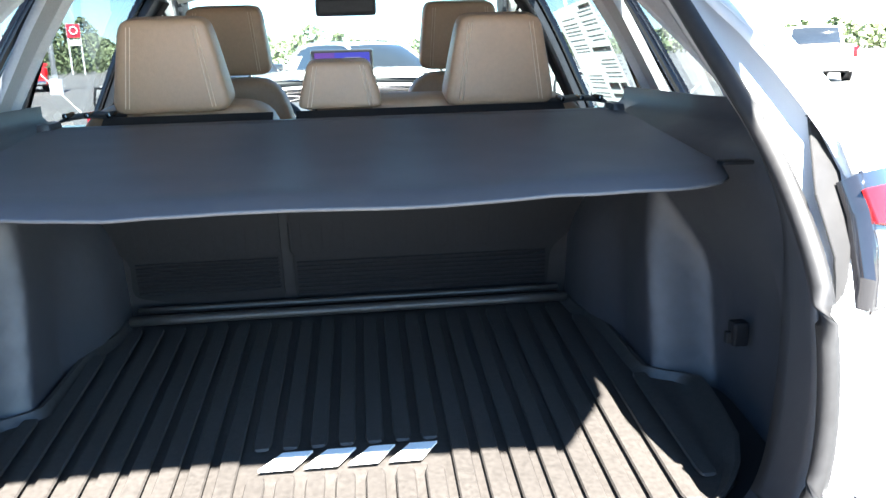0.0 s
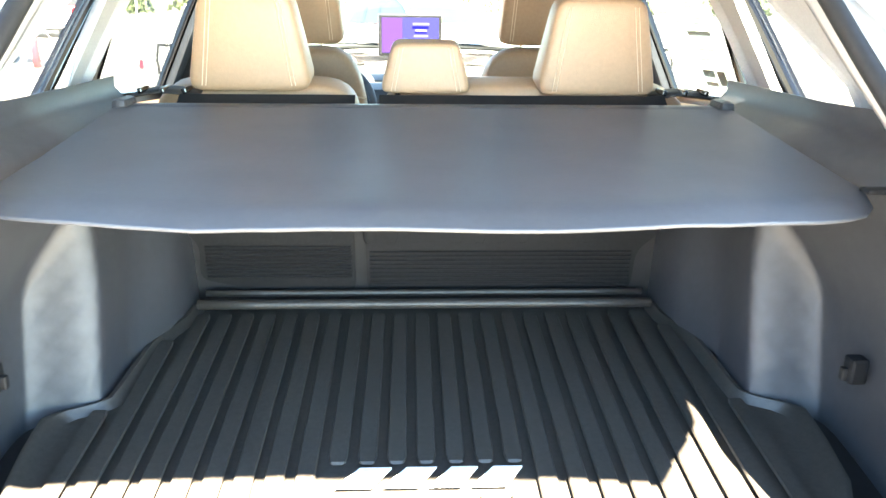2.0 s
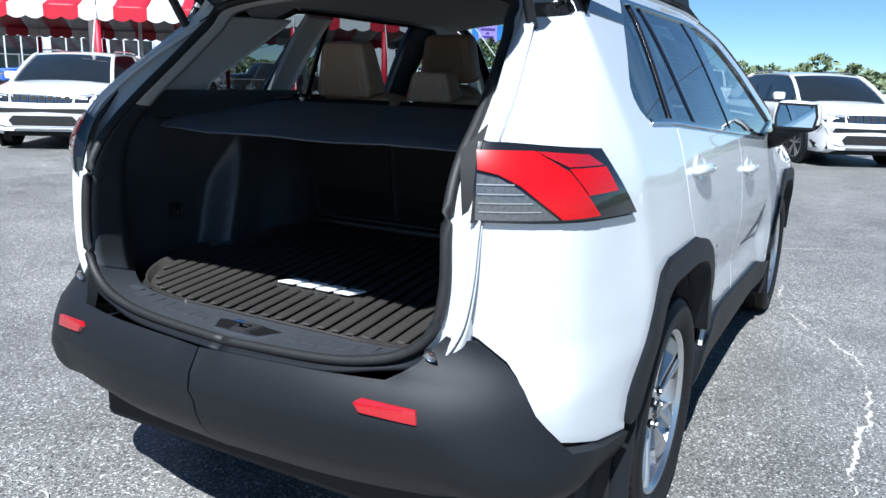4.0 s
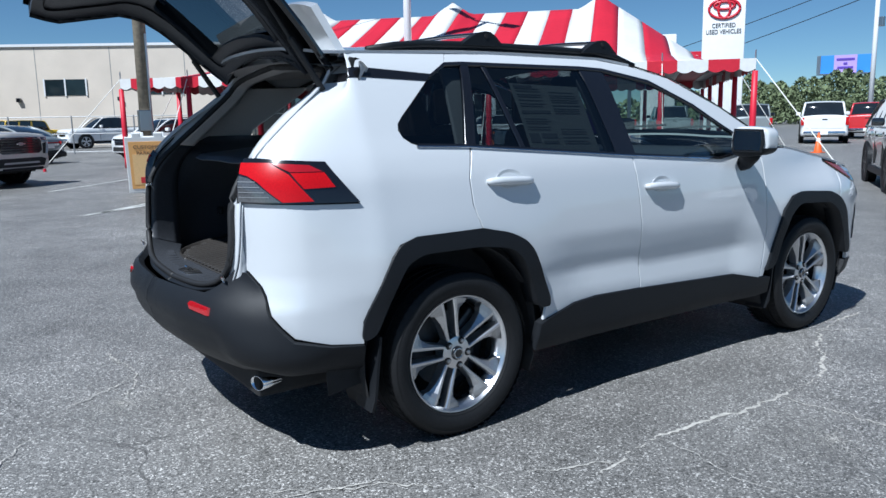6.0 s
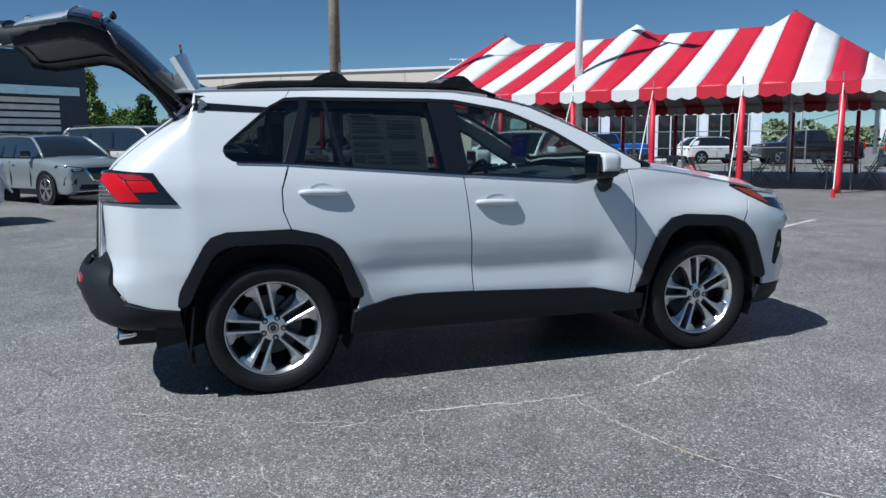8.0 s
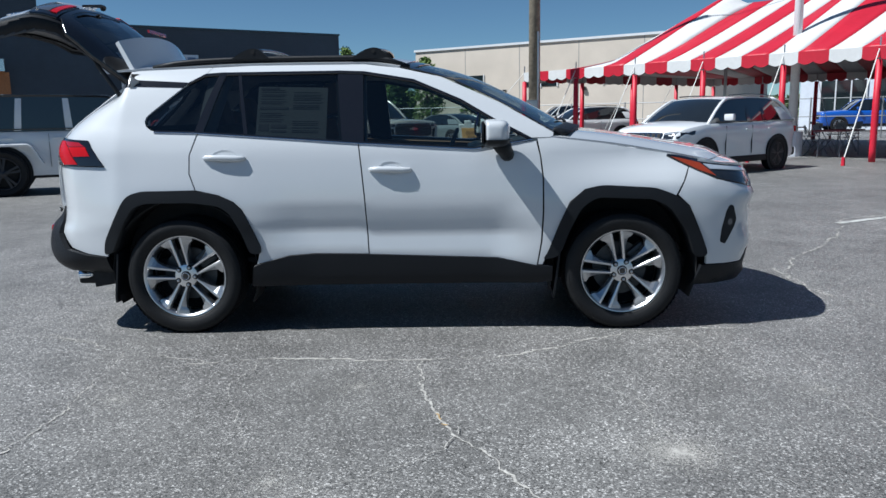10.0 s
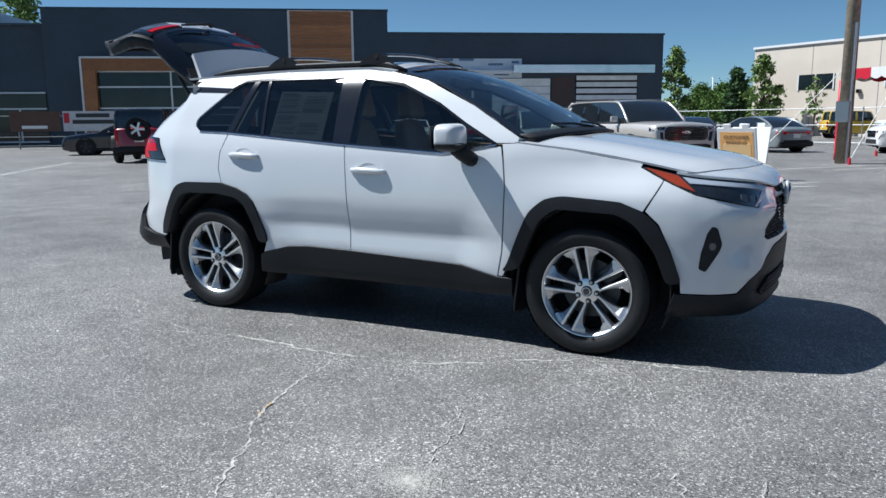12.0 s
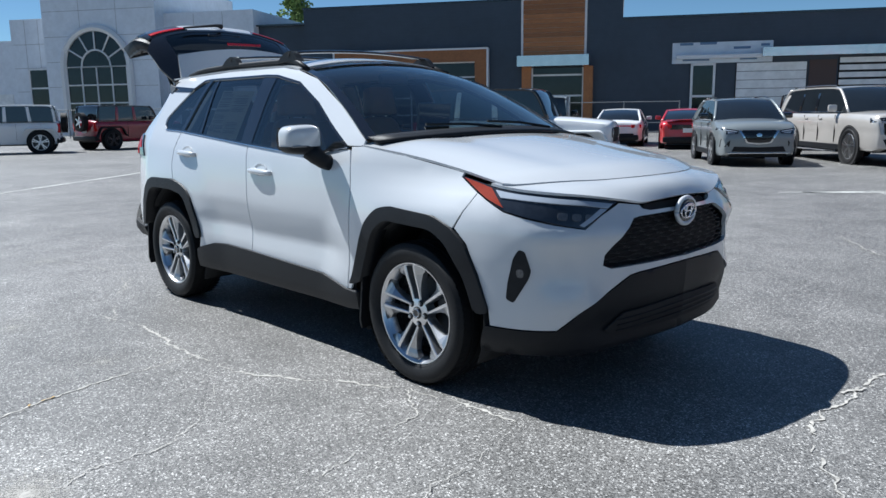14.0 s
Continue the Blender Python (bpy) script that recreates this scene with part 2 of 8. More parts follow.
def grid_mesh(fn, us, vs):
    """A sheet of points fn(u, v)."""
    bm = bmesh.new()
    rows = [[bm.verts.new(fn(u, v)) for v in vs] for u in us]
    for r0, r1 in zip(rows, rows[1:]):
        for i in range(len(vs) - 1):
            bm.faces.new((r0[i], r0[i + 1], r1[i + 1], r1[i]))
    return bm


def thicken(bm, d):
    bmesh.ops.recalc_face_normals(bm, faces=bm.faces)
    bmesh.ops.solidify(bm, geom=list(bm.faces), thickness=d)
    return bm


def span(a, b, n):
    return [a + (b - a) * i / (n - 1) for i in range(n)]


def curve(table, v):
    """Smooth interpolation of a table of (key, value)."""
    if v <= table[0][0]:
        return table[0][1]
    if v >= table[-1][0]:
        return table[-1][1]
    for i in range(len(table) - 1):
        if table[i + 1][0] >= v:
            break
    (x0, y0), (x1, y1) = table[i], table[i + 1]
    s = (y1 - y0) / (x1 - x0)

    def slope(j):
        if j <= 0 or j >= len(table) - 1:
            return s
        a = (table[j][1] - table[j - 1][1]) / (table[j][0] - table[j - 1][0])
        b = (table[j + 1][1] - table[j][1]) / (table[j + 1][0] - table[j][0])
        return 0.0 if a * b <= 0 else 2 * a * b / (a + b)

    h = x1 - x0
    t = (v - x0) / h
    m0, m1 = slope(i) * h, slope(i + 1) * h
    return ((2 * t ** 3 - 3 * t ** 2 + 1) * y0 + (t ** 3 - 2 * t ** 2 + t) * m0
            + (-2 * t ** 3 + 3 * t ** 2) * y1 + (t ** 3 - t ** 2) * m1)


def smooth(v, a, b):
    t = min(1, max(0, (v - a) / (b - a)))
    return t * t * (3 - 2 * t)


def text_mesh(name, body, size, depth, mat, parent, m, label="", shear=0.0, squeeze=1.0):
    """Raised lettering in the built-in font, as a mesh."""
    cu = bpy.data.curves.new(name, "FONT")
    cu.body, cu.size, cu.extrude, cu.align_x, cu.align_y, cu.shear = body, size, depth, "CENTER", "CENTER", shear
    tmp = bpy.data.objects.new(name, cu)
    scene.collection.objects.link(tmp)
    me = bpy.data.meshes.new_from_object(tmp.evaluated_get(bpy.context.evaluated_depsgraph_get()))
    bpy.data.objects.remove(tmp)
    me.name = name
    me.materials.clear()
    me.materials.append(mat)
    me.transform(m @ Matrix.Diagonal((squeeze, 1, 1, 1)))
    ob = new(name, me)
    ob.parent = parent
    if label:
        ob["label"] = label
    return ob

# ---------- the white SUV: its outer shell ----------
# Outline in plan of the right side, from the tail's middle round to the nose's middle.
PLAN = [(0.0, -0.93), (0.30, -0.915), (0.55, -0.87), (0.70, -0.82), (0.80, -0.75), (0.86, -0.66), (0.905, -0.463), (0.92, -0.35),
        (0.92, 0.3), (0.92, 0.9), (0.92, 1.5), (0.92, 2.2), (0.92, 2.95), (0.905, 3.15), (0.865, 3.33), (0.79, 3.445),
        (0.62, 3.54), (0.30, 3.61), (0.0, 3.635)]


def plan_keys():
    s, keys = 0.0, []
    for i, p in enumerate(PLAN):
        if i:
            s += math.dist(p, PLAN[i - 1])
        keys.append(s)
    shift = keys[9] - 0.9
    return [k - shift for k in keys]


PLAN_S = plan_keys()
PLAN_X = [(s, p[0]) for s, p in zip(PLAN_S, PLAN)]
PLAN_Y = [(s, p[1]) for s, p in zip(PLAN_S, PLAN)]
FRONT_S = [(-PLAN[i][0], PLAN_S[i]) for i in range(12, 19)]
REAR_S = [(PLAN[i][0], PLAN_S[i]) for i in range(0, 8)]
WIDTH = [(0.18, 0.80), (0.25, 0.86), (0.32, 0.895), (0.47, 0.908), (0.62, 0.912), (0.70, 0.919), (0.80, 0.920), (0.90, 0.915), (1.0, 0.905), (1.10, 0.890),
         (1.17, 0.868), (1.30, 0.805), (1.45, 0.728), (1.57, 0.655), (1.63, 0.60), (1.68, 0.54)]
TAIL = [(0.2, 0.10), (0.38, 0.03), (0.52, -0.03), (0.62, -0.04), (0.70, 0.0), (0.78, 0.015), (1.1, 0.0), (1.22, 0.035), (1.35, 0.155), (1.5, 0.375), (1.62, 0.55)]
NOSE = [(0.2, -0.14), (0.28, -0.05), (0.36, -0.02), (0.46, 0.0), (0.62, 0.01), (0.80, 0.005), (0.92, -0.03), (1.0, -0.09), (1.1, -0.22)]


def fs(x):
    return curve(FRONT_S, -x)


def rs(x):
    return curve(REAR_S, x)


def shell(s, z):
    """The body's surface on the right: s runs along the plan's outline (on the flank s is y), z up."""
    x0, y0 = curve(PLAN_X, s), curve(PLAN_Y, s)
    k = curve(WIDTH, z) / 0.92
    valley = 0.655 - 0.045 * (y0 - 0.45)
    door = smooth(y0, 0.35, 0.75) * (1 - smooth(y0, 1.9, 2.3))
    k -= 0.021 * door * max(0, 1 - abs(z - valley) / (0.16 if z > valley else 0.12))
    for wheel in (0.0, 2.69):
        r = math.hypot(y0 - wheel, (z - 0.36) * 1.02)
        k += 0.024 * (1 - smooth(r, 0.46, 0.84)) * smooth(z, 0.1, 0.4)
    k -= 0.085 * smooth(y0, 2.2, 3.0) * smooth(z, 0.86, 1.08)
    x = x0 * k
    y = y0 + curve(TAIL, z) * smooth(-s, 0.30, 0.82) + curve(NOSE, z) * smooth(s, 2.9, 3.5)
    return Vector((x, y, z))


def normal_of(fn, s, z):
    e = 0.004
    n = (fn(s + e, z) - fn(s - e, z)).cross(fn(s, z + e) - fn(s, z - e))
    return n.normalized() if n.length else Vector((1, 0, 0))


def inside(poly, x, y):
    hit, n = False, len(poly)
    for i in range(n):
        (x0, y0), (x1, y1) = poly[i], poly[i - 1]
        if (y0 > y) != (y1 > y) and x < (x1 - x0) * (y - y0) / (y1 - y0) + x0:
            hit = not hit
    return hit


def rounded(poly, r, n=4):
    """The outline with its corners rounded."""
    out, k = [], len(poly)
    for i in range(k):
        a, b, c = (Vector(poly[j % k]) for j in (i - 1, i, i + 1))
        d = min(r, 0.45 * (a - b).length, 0.45 * (c - b).length)
        p, q = b + (a - b).normalized() * d, b + (c - b).normalized() * d
        for j in range(n + 1):
            t = j / n
            out.append(tuple((1 - t) ** 2 * p + 2 * t * (1 - t) * b + t * t * q))
    return out


def skin(name, poly, mat, parent, off=0.0, depth=0.014, side=1, res=0.055, fn=shell, label="", holes=(), relief=None):
    """A panel on the shell: an outline in (s, z), laid on the surface, with turned-in edges."""
    loops, coords, edges = [poly, *holes], [], []
    for loop in loops:
        first = len(coords)
        for i, p in enumerate(loop):
            q = loop[(i + 1) % len(loop)]
            steps = max(1, int(math.dist(p, q) / res))
            for j in range(steps):
                coords.append((p[0] + (q[0] - p[0]) * j / steps, p[1] + (q[1] - p[1]) * j / steps))
        edges += [(i, i + 1) for i in range(first, len(coords) - 1)] + [(len(coords) - 1, first)]
    rim = len(coords)
    s0, s1 = min(p[0] for p in poly), max(p[0] for p in poly)
    z0, z1 = min(p[1] for p in poly), max(p[1] for p in poly)
    for i in range(int((s1 - s0) / res) + 1):
        for j in range(int((z1 - z0) / res) + 1):
            q = (s0 + (i + 0.5 * (j % 2)) * res + 0.013, z0 + j * res + 0.011)
            if inside(poly, *q) and not any(inside(h, *q) for h in holes) and min(math.dist(q, c) for c in coords[:rim]) > res * 0.4:
                coords.append(q)
    verts, _, faces, *_ = delaunay_2d_cdt([Vector(c) for c in coords], edges, [], 0, 1e-6)
    pts, norms, flat = [], [], [(v.x, v.y) for v in verts]
    for s, z in flat:
        n = normal_of(fn, s, z)
        d = off + (relief(s, z) if relief else 0)
        p = fn(s, z) + n * d
        pts.append(p)
        norms.append(n)
    keep = []
    for f in faces:
        cx, cz = sum(flat[i][0] for i in f) / 3, sum(flat[i][1] for i in f) / 3
        if inside(poly, cx, cz) and not any(inside(h, cx, cz) for h in holes):
            keep.append(tuple(f))
    count = {}
    for f in keep:
        for i in range(len(f)):
            e = (f[i], f[(i + 1) % len(f)])
            count[e] = count.get(e, 0) + 1
    border = [e for e in count if (e[1], e[0]) not in count]
    n0 = len(pts)
    extra, enorm, efaces = [], [], []
    for a, b in border:
        i = n0 + len(extra)
        out = (pts[b] - pts[a]).cross(norms[a]).normalized()
        extra += [pts[a], pts[b], pts[b] - norms[b] * depth, pts[a] - norms[a] * depth]
        soft = (norms[a] + 0.8 * out).normalized()
        enorm += [soft, soft, out, out]
        efaces.append((i + 1, i, i + 3, i + 2))
    pts, norms, keep = pts + extra, norms + enorm, keep + efaces
    if side < 0:
        pts = [Vector((-p.x, p.y, p.z)) for p in pts]
        norms = [Vector((-n.x, n.y, n.z)) for n in norms]
        keep = [f[::-1] for f in keep]
    me = bpy.data.meshes.new(name)
    me.from_pydata([tuple(p) for p in pts], [], keep)
    finish(me, mat)
    if relief is None:
        me.normals_split_custom_set_from_vertices([tuple(n) for n in norms])
    ob = new(name, me)
    ob.parent = parent
    if label:
        ob["label"] = label
    return ob


suv = thing("suv", "white compact SUV with black cladding and raised liftgate", "car")

ROOF_EDGE = [(-0.86, 1.605), (-0.5, 1.612), (-0.2, 1.622), (0.42, 1.64), (1.12, 1.635), (1.34, 1.607), (1.6, 1.545), (1.95, 1.385), (2.27, 1.20)]
ARCH_R = [(-0.46, 0.58), (-0.405, 0.70), (-0.34, 0.82), (-0.30, 0.865), (-0.22, 0.89), (0.11, 0.89), (0.25, 0.862), (0.34, 0.82), (0.39, 0.77), (0.44, 0.66), (0.49, 0.54)]
ARCH_R_IN = [(0.425, 0.50), (0.37, 0.65), (0.315, 0.75), (0.25, 0.795), (0.09, 0.818), (-0.20, 0.818), (-0.275, 0.79), (-0.345, 0.68), (-0.415, 0.52)]
ARCH_F = [(2.23, 0.48), (2.30, 0.66), (2.36, 0.79), (2.45, 0.865), (2.55, 0.885), (2.87, 0.865), (2.99, 0.82), (3.07, 0.75), (3.13, 0.62), (3.20, 0.45)]
ARCH_F_IN = [(3.12, 0.44), (3.06, 0.60), (2.96, 0.745), (2.86, 0.80), (2.52, 0.815), (2.43, 0.755), (2.37, 0.64), (2.30, 0.46)]

for side in (1, -1):
    quarter = [(0.115, 1.232), (0.072, 1.10), (0.072, 0.99), (0.107, 0.893)] + ARCH_R[4::-1] + [
        (-0.462, 0.492), (-0.58, 0.505), (-0.70, 0.54), (-0.774, 0.63), (-0.86, 0.735), (-0.93, 0.785), (-0.945, 0.792), (-0.95, 0.9), (-0.937, 1.048),
        (-0.70, 1.043), (-0.446, 1.035), (-0.575, 1.192), (-0.74, 1.20), (-0.885, 1.207), (-0.865, 1.35), (-0.855, 1.5), (-0.85, 1.60), (-0.5, 1.612),
        (-0.2, 1.622), (0.16, 1.632), (0.13, 1.588), (0.03, 1.535), (-0.12, 1.41), (-0.18, 1.360), (-0.208, 1.332), (-0.215, 1.305), (-0.202, 1.275), (-0.17, 1.252), (-0.13, 1.240), (-0.08, 1.236)]
    skin("rear_quarter_panel", quarter, PAINT, suv, side=side, res=0.04)
    rear_door = [(0.125, 1.228), (0.08, 1.10), (0.08, 0.99), (0.115, 0.893)] + ARCH_R[6:] + [
        (0.46, 0.435), (0.66, 0.485), (0.82, 0.495), (1.142, 0.488), (1.127, 0.82), (1.112, 1.0), (1.095, 1.156), (0.6, 1.194)]
    door = skin("rear_door", rear_door, PAINT, suv, side=side)
    front_door = [(1.103, 1.152), (1.120, 1.0), (1.135, 0.82), (1.150, 0.486), (1.93, 0.455), (2.165, 0.405), (2.19, 0.55), (2.20, 0.73), (2.20, 0.93), (2.185, 1.06), (2.165, 1.15),
                  (2.12, 1.15), (1.79, 1.112), (1.4, 1.133)]
    door_f = skin("front_door", front_door, PAINT, suv, side=side)
    fender = [(2.175, 1.165), (2.195, 1.06), (2.21, 0.93), (2.21, 0.73), (2.20, 0.55), (2.175, 0.41), (2.20, 0.41)] + ARCH_F[:7] + [(3.04, 0.90), (3.094, 0.980), (2.955, 1.044), (2.965, 1.062), (2.58, 1.128), (2.27, 1.168)]
    skin("front_fender", fender, PAINT, suv, side=side)
    rail = [(0.165, 1.632), (0.135, 1.59), (0.23, 1.596), (0.97, 1.594), (1.12, 1.587), (1.43, 1.532), (1.72, 1.405), (1.92, 1.285), (2.13, 1.172), (2.265, 1.172),
            (2.27, 1.20), (1.95, 1.385), (1.6, 1.545), (1.34, 1.607), (1.12, 1.635), (0.42, 1.64)]
    skin("roof_side_rail", rail, PAINT, suv, side=side)
    skin("pillar_band", [(0.0, 1.508), (0.035, 1.538), (-0.3, 1.560), (-0.858, 1.535), (-0.858, 1.497), (-0.3, 1.52)], GLOSS_BLACK, suv, 0.003, 0.004, side, label="black band across the rear pillar")
    # glass and pillars
    glass_q = rounded([(-0.205, 1.335), (-0.205, 1.285), (-0.145, 1.250), (0.095, 1.238), (0.215, 1.58), (0.13, 1.58), (0.03, 1.528)], 0.03)
    skin("quarter_window", glass_q, PRIVACY, suv, -0.008, 0.004, side)
    skin("rear_door_glass", [(0.155, 1.235), (1.01, 1.170), (0.965, 1.583), (0.265, 1.585)], PRIVACY, suv, -0.008, 0.004, side)
    skin("front_door_glass", [(1.135, 1.158), (1.79, 1.125), (2.10, 1.165), (1.92, 1.272), (1.72, 1.392), (1.43, 1.518), (1.12, 1.575)], WINDOW, suv, -0.008, 0.004, side)
    skin("pillar_trim", [(0.098, 1.238), (0.15, 1.236), (0.26, 1.588), (0.218, 1.588)], GLOSS_BLACK, suv, 0.001, 0.02, side, label="gloss black door pillar")
    skin("pillar_trim", [(0.40, 1.222), (0.425, 1.22), (0.355, 1.585), (0.335, 1.585)], GLOSS_BLACK, suv, -0.002, 0.015, side)
    skin("pillar_trim", [(1.0, 1.172), (1.13, 1.162), (1.115, 1.584), (0.955, 1.588)], GLOSS_BLACK, suv, -0.004, 0.02, side, label="gloss black door pillar")
    skin("window_sill_trim", [(-0.15, 1.237), (0.1, 1.228), (1.1, 1.152), (1.79, 1.108), (2.14, 1.158), (2.14, 1.168), (1.79, 1.121), (1.1, 1.166), (0.1, 1.241), (-0.14, 1.25)], GLOSS_BLACK, suv, 0.004, 0.02, side)
    skin("window_chrome", [(-0.15, 1.2355), (0.1, 1.2265), (1.1, 1.1505), (1.79, 1.1065), (2.14, 1.1565), (2.14, 1.161), (1.79, 1.111), (1.1, 1.155), (0.1, 1.231), (-0.148, 1.24)], CHROME, suv, 0.007, 0.006, side)
    skin("window_top_trim", [(0.03, 1.528), (0.13, 1.58), (0.23, 1.585), (0.97, 1.583), (1.12, 1.576), (1.43, 1.52), (1.72, 1.394), (1.92, 1.274), (2.11, 1.168), (2.135, 1.172), (1.92, 1.287), (1.72, 1.407), (1.43, 1.534), (1.12, 1.589), (0.97, 1.596), (0.23, 1.598), (0.13, 1.592), (0.02, 1.532)], GLOSS_BLACK, suv, 0.003, 0.02, side)
    # cladding
    skin("rear_arch_cladding", rounded(ARCH_R + [(0.49, 0.50)] + ARCH_R_IN + [(-0.47, 0.50)], 0.04, 3), CLADDING, suv, 0.016, 0.10, side, 0.045)
    skin("front_arch_cladding", rounded([(2.2, 0.44)] + ARCH_F + ARCH_F_IN, 0.04, 3), CLADDING, suv, 0.016, 0.10, side, 0.045)
    rocker = [(0.50, 0.445), (0.66, 0.483), (0.82, 0.493), (1.145, 0.486), (1.93, 0.453), (2.16, 0.405), (2.26, 0.40), (2.26, 0.31), (2.16, 0.30), (0.42, 0.30), (0.44, 0.42)]
    skin("sill_cladding", rocker, CLADDING, suv, 0.014, 0.05, side)
    # rear lamp
    lamp_out = [(-0.450, 1.041), (-0.573, 1.193), (-0.708, 1.200), (-0.843, 1.209), (-0.906, 1.209), (-0.935, 1.049), (-0.670, 1.047)]
    tail = skin("tail_lamp", lamp_out, GLOSS_BLACK, suv, 0.012, 0.03, side, 0.04, label="tail lamp with red lens in a black housing")
    skin("red_lens", [(-0.911, 1.191), (-0.785, 1.190), (-0.708, 1.148), (-0.626, 1.053), (-0.737, 1.053), (-0.824, 1.123), (-0.867, 1.144), (-0.911, 1.153)], RED_LENS, tail, 0.017, 0.006, side, 0.025)
    skin("red_lens", [(-0.704, 1.154), (-0.578, 1.154), (-0.540, 1.101), (-0.658, 1.099)], RED_LENS, tail, 0.016, 0.006, side, 0.025)
    skin("red_lens", [(-0.781, 1.190), (-0.636, 1.181), (-0.585, 1.158), (-0.706, 1.158)], RED_LENS_DARK, tail, 0.015, 0.006, side, 0.025)
    clear = skin("clear_lens", [(-0.913, 1.146), (-0.867, 1.138), (-0.826, 1.116), (-0.745, 1.053), (-0.925, 1.054)], CLEAR_LENS, tail, 0.014, 0.006, side, 0.025)
    for k in range(4):
        skin("lens_rib", [(-0.915, 1.070 + 0.018 * k), (-0.785 - 0.017 * k, 1.070 + 0.018 * k), (-0.785 - 0.017 * k, 1.0725 + 0.018 * k), (-0.915, 1.0725 + 0.018 * k)], GREY_PRINT, clear, 0.016, 0.004, side, 0.03)
    # rear bumper, half
    bumper = [(-0.462, 0.488), (-0.58, 0.50), (-0.70, 0.535), (-0.774, 0.625), (-0.86, 0.73), (-0.93, 0.78), (-1.0, 0.787), (-1.05, 0.72), (rs(0.5), 0.665), (rs(0.0), 0.655),
              (rs(0.0), 0.37), (rs(0.5), 0.37), (-0.85, 0.385), (-0.47, 0.365)]

    def crease(s, z):
        """A sloping shelf, a crisp ridge that falls towards the wheel, and a lower facet that tucks in."""
        ridge = 0.60 - 0.13 * smooth(s, -1.05, -0.70)
        above = max(0.0, 1 - max(0.0, z - ridge) / 0.19) if z > ridge else 1.0
        below = smooth(z, 0.355, ridge - 0.06)
        step = 0.012 * (1 - smooth(z, ridge - 0.035, ridge - 0.015)) * (1 - smooth(s, -1.0, -0.9))
        return 0.060 * above * (0.15 + 0.85 * below) * (1 - smooth(s, -0.80, -0.50)) - step - 0.02 * (1 - smooth(z, 0.36, 0.40)) - 0.42 * max(0.0, 0.478 - z) * smooth(s, -1.02, -0.86)

    skin("rear_bumper", bumper, CLADDING, suv, 0.014, 0.03, side, 0.03, relief=crease)
    skin("reflector", [(rs(0.59), 0.620), (rs(0.585), 0.632), (rs(0.465), 0.636), (rs(0.45), 0.631), (rs(0.465), 0.624)], RED_LENS_DARK, suv, 0.072, 0.02, side, 0.03, label="red rear bumper reflector")
    # front end, half
    lamp_f = [(2.96, 1.048), (3.10, 1.025), (3.25, 0.998), (fs(0.60), 0.955), (fs(0.47), 0.936), (fs(0.565), 0.893), (fs(0.665), 0.838), (fs(0.77), 0.862), (3.266, 0.912), (3.098, 0.986)]
    head = skin("headlamp", lamp_f, LAMP_DARK, suv, 0.004, 0.03, side, 0.04, label="slim headlamp with amber corner marker")
    skin("amber_marker", [(2.985, 1.040), (3.085, 1.022), (3.19, 1.000), (3.262, 0.922), (3.16, 0.958)], AMBER, head, 0.010, 0.006, side, 0.03)
    skin("light_bar", [(3.215, 0.993), (3.30, 0.982), (fs(0.62), 0.944), (fs(0.50), 0.928), (fs(0.53), 0.912), (fs(0.64), 0.929), (3.32, 0.958), (3.245, 0.962)], LAMP_BAR, head, 0.010, 0.006, side, 0.03)
    skin("light_bar", [(fs(0.535), 0.908), (fs(0.57), 0.914), (fs(0.685), 0.852), (fs(0.665), 0.845)], LAMP_BAR, head, 0.009, 0.006, side, 0.03)
    for k in range(3):
        skin("lamp_lens", rounded([(fs(0.76 - 0.055 * k), 0.908 - 0.006 * k), (fs(0.722 - 0.055 * k), 0.902 - 0.006 * k), (fs(0.73 - 0.055 * k), 0.874 - 0.006 * k), (fs(0.765 - 0.055 * k), 0.880 - 0.006 * k)], 0.01), CLEAR_LENS, head, 0.008, 0.006, side, 0.03)
    fascia = [(3.005, 0.822), (3.075, 0.755), (3.135, 0.62), (3.19, 0.47), (3.20, 0.395), (3.35, 0.392), (fs(0.765), 0.390), (fs(0.66), 0.486), (fs(0.50), 0.572), (fs(0.42), 0.610), (fs(0.36), 0.618), (fs(0.0), 0.630), (fs(0.0), 0.650), (fs(0.53), 0.650), (fs(0.575), 0.668), (fs(0.565), 0.715),
              (fs(0.487), 0.788), (fs(0.385), 0.862), (fs(0.34), 0.868), (fs(0.0), 0.872), (fs(0.0), 0.887), (fs(0.26), 0.887), (fs(0.31), 0.897), (fs(0.33), 0.916), (fs(0.455), 0.931), (fs(0.565), 0.886), (fs(0.665), 0.832), (fs(0.775), 0.856), (3.262, 0.906), (3.100, 0.978), (3.047, 0.895)]

    def cheek(s, z):
        return 0.022 * smooth(s, 3.25, 3.5) * (1 - smooth(abs(z - 0.80), 0.0, 0.07)) - 0.022 * smooth(s, 3.36, 3.44) * (1 - smooth(s, 3.55, 3.75)) * (1 - smooth(abs(z - 0.66), 0.02, 0.13)) + 0.014 * smooth(s, 3.4, 3.5) * (1 - smooth(abs(z - 0.50), 0.0, 0.06))

    skin("front_bumper", fascia, PAINT, suv, 0.0, 0.02, side, 0.045, relief=cheek)
    skin("fog_slot", rounded([(3.305, 0.712), (3.330, 0.752), (3.358, 0.744), (3.382, 0.660), (3.370, 0.622), (3.308, 0.512), (3.272, 0.528), (3.278, 0.606)], 0.012), DARK, suv, 0.003, 0.01, side, 0.03, label="black air slot with fog lamp")
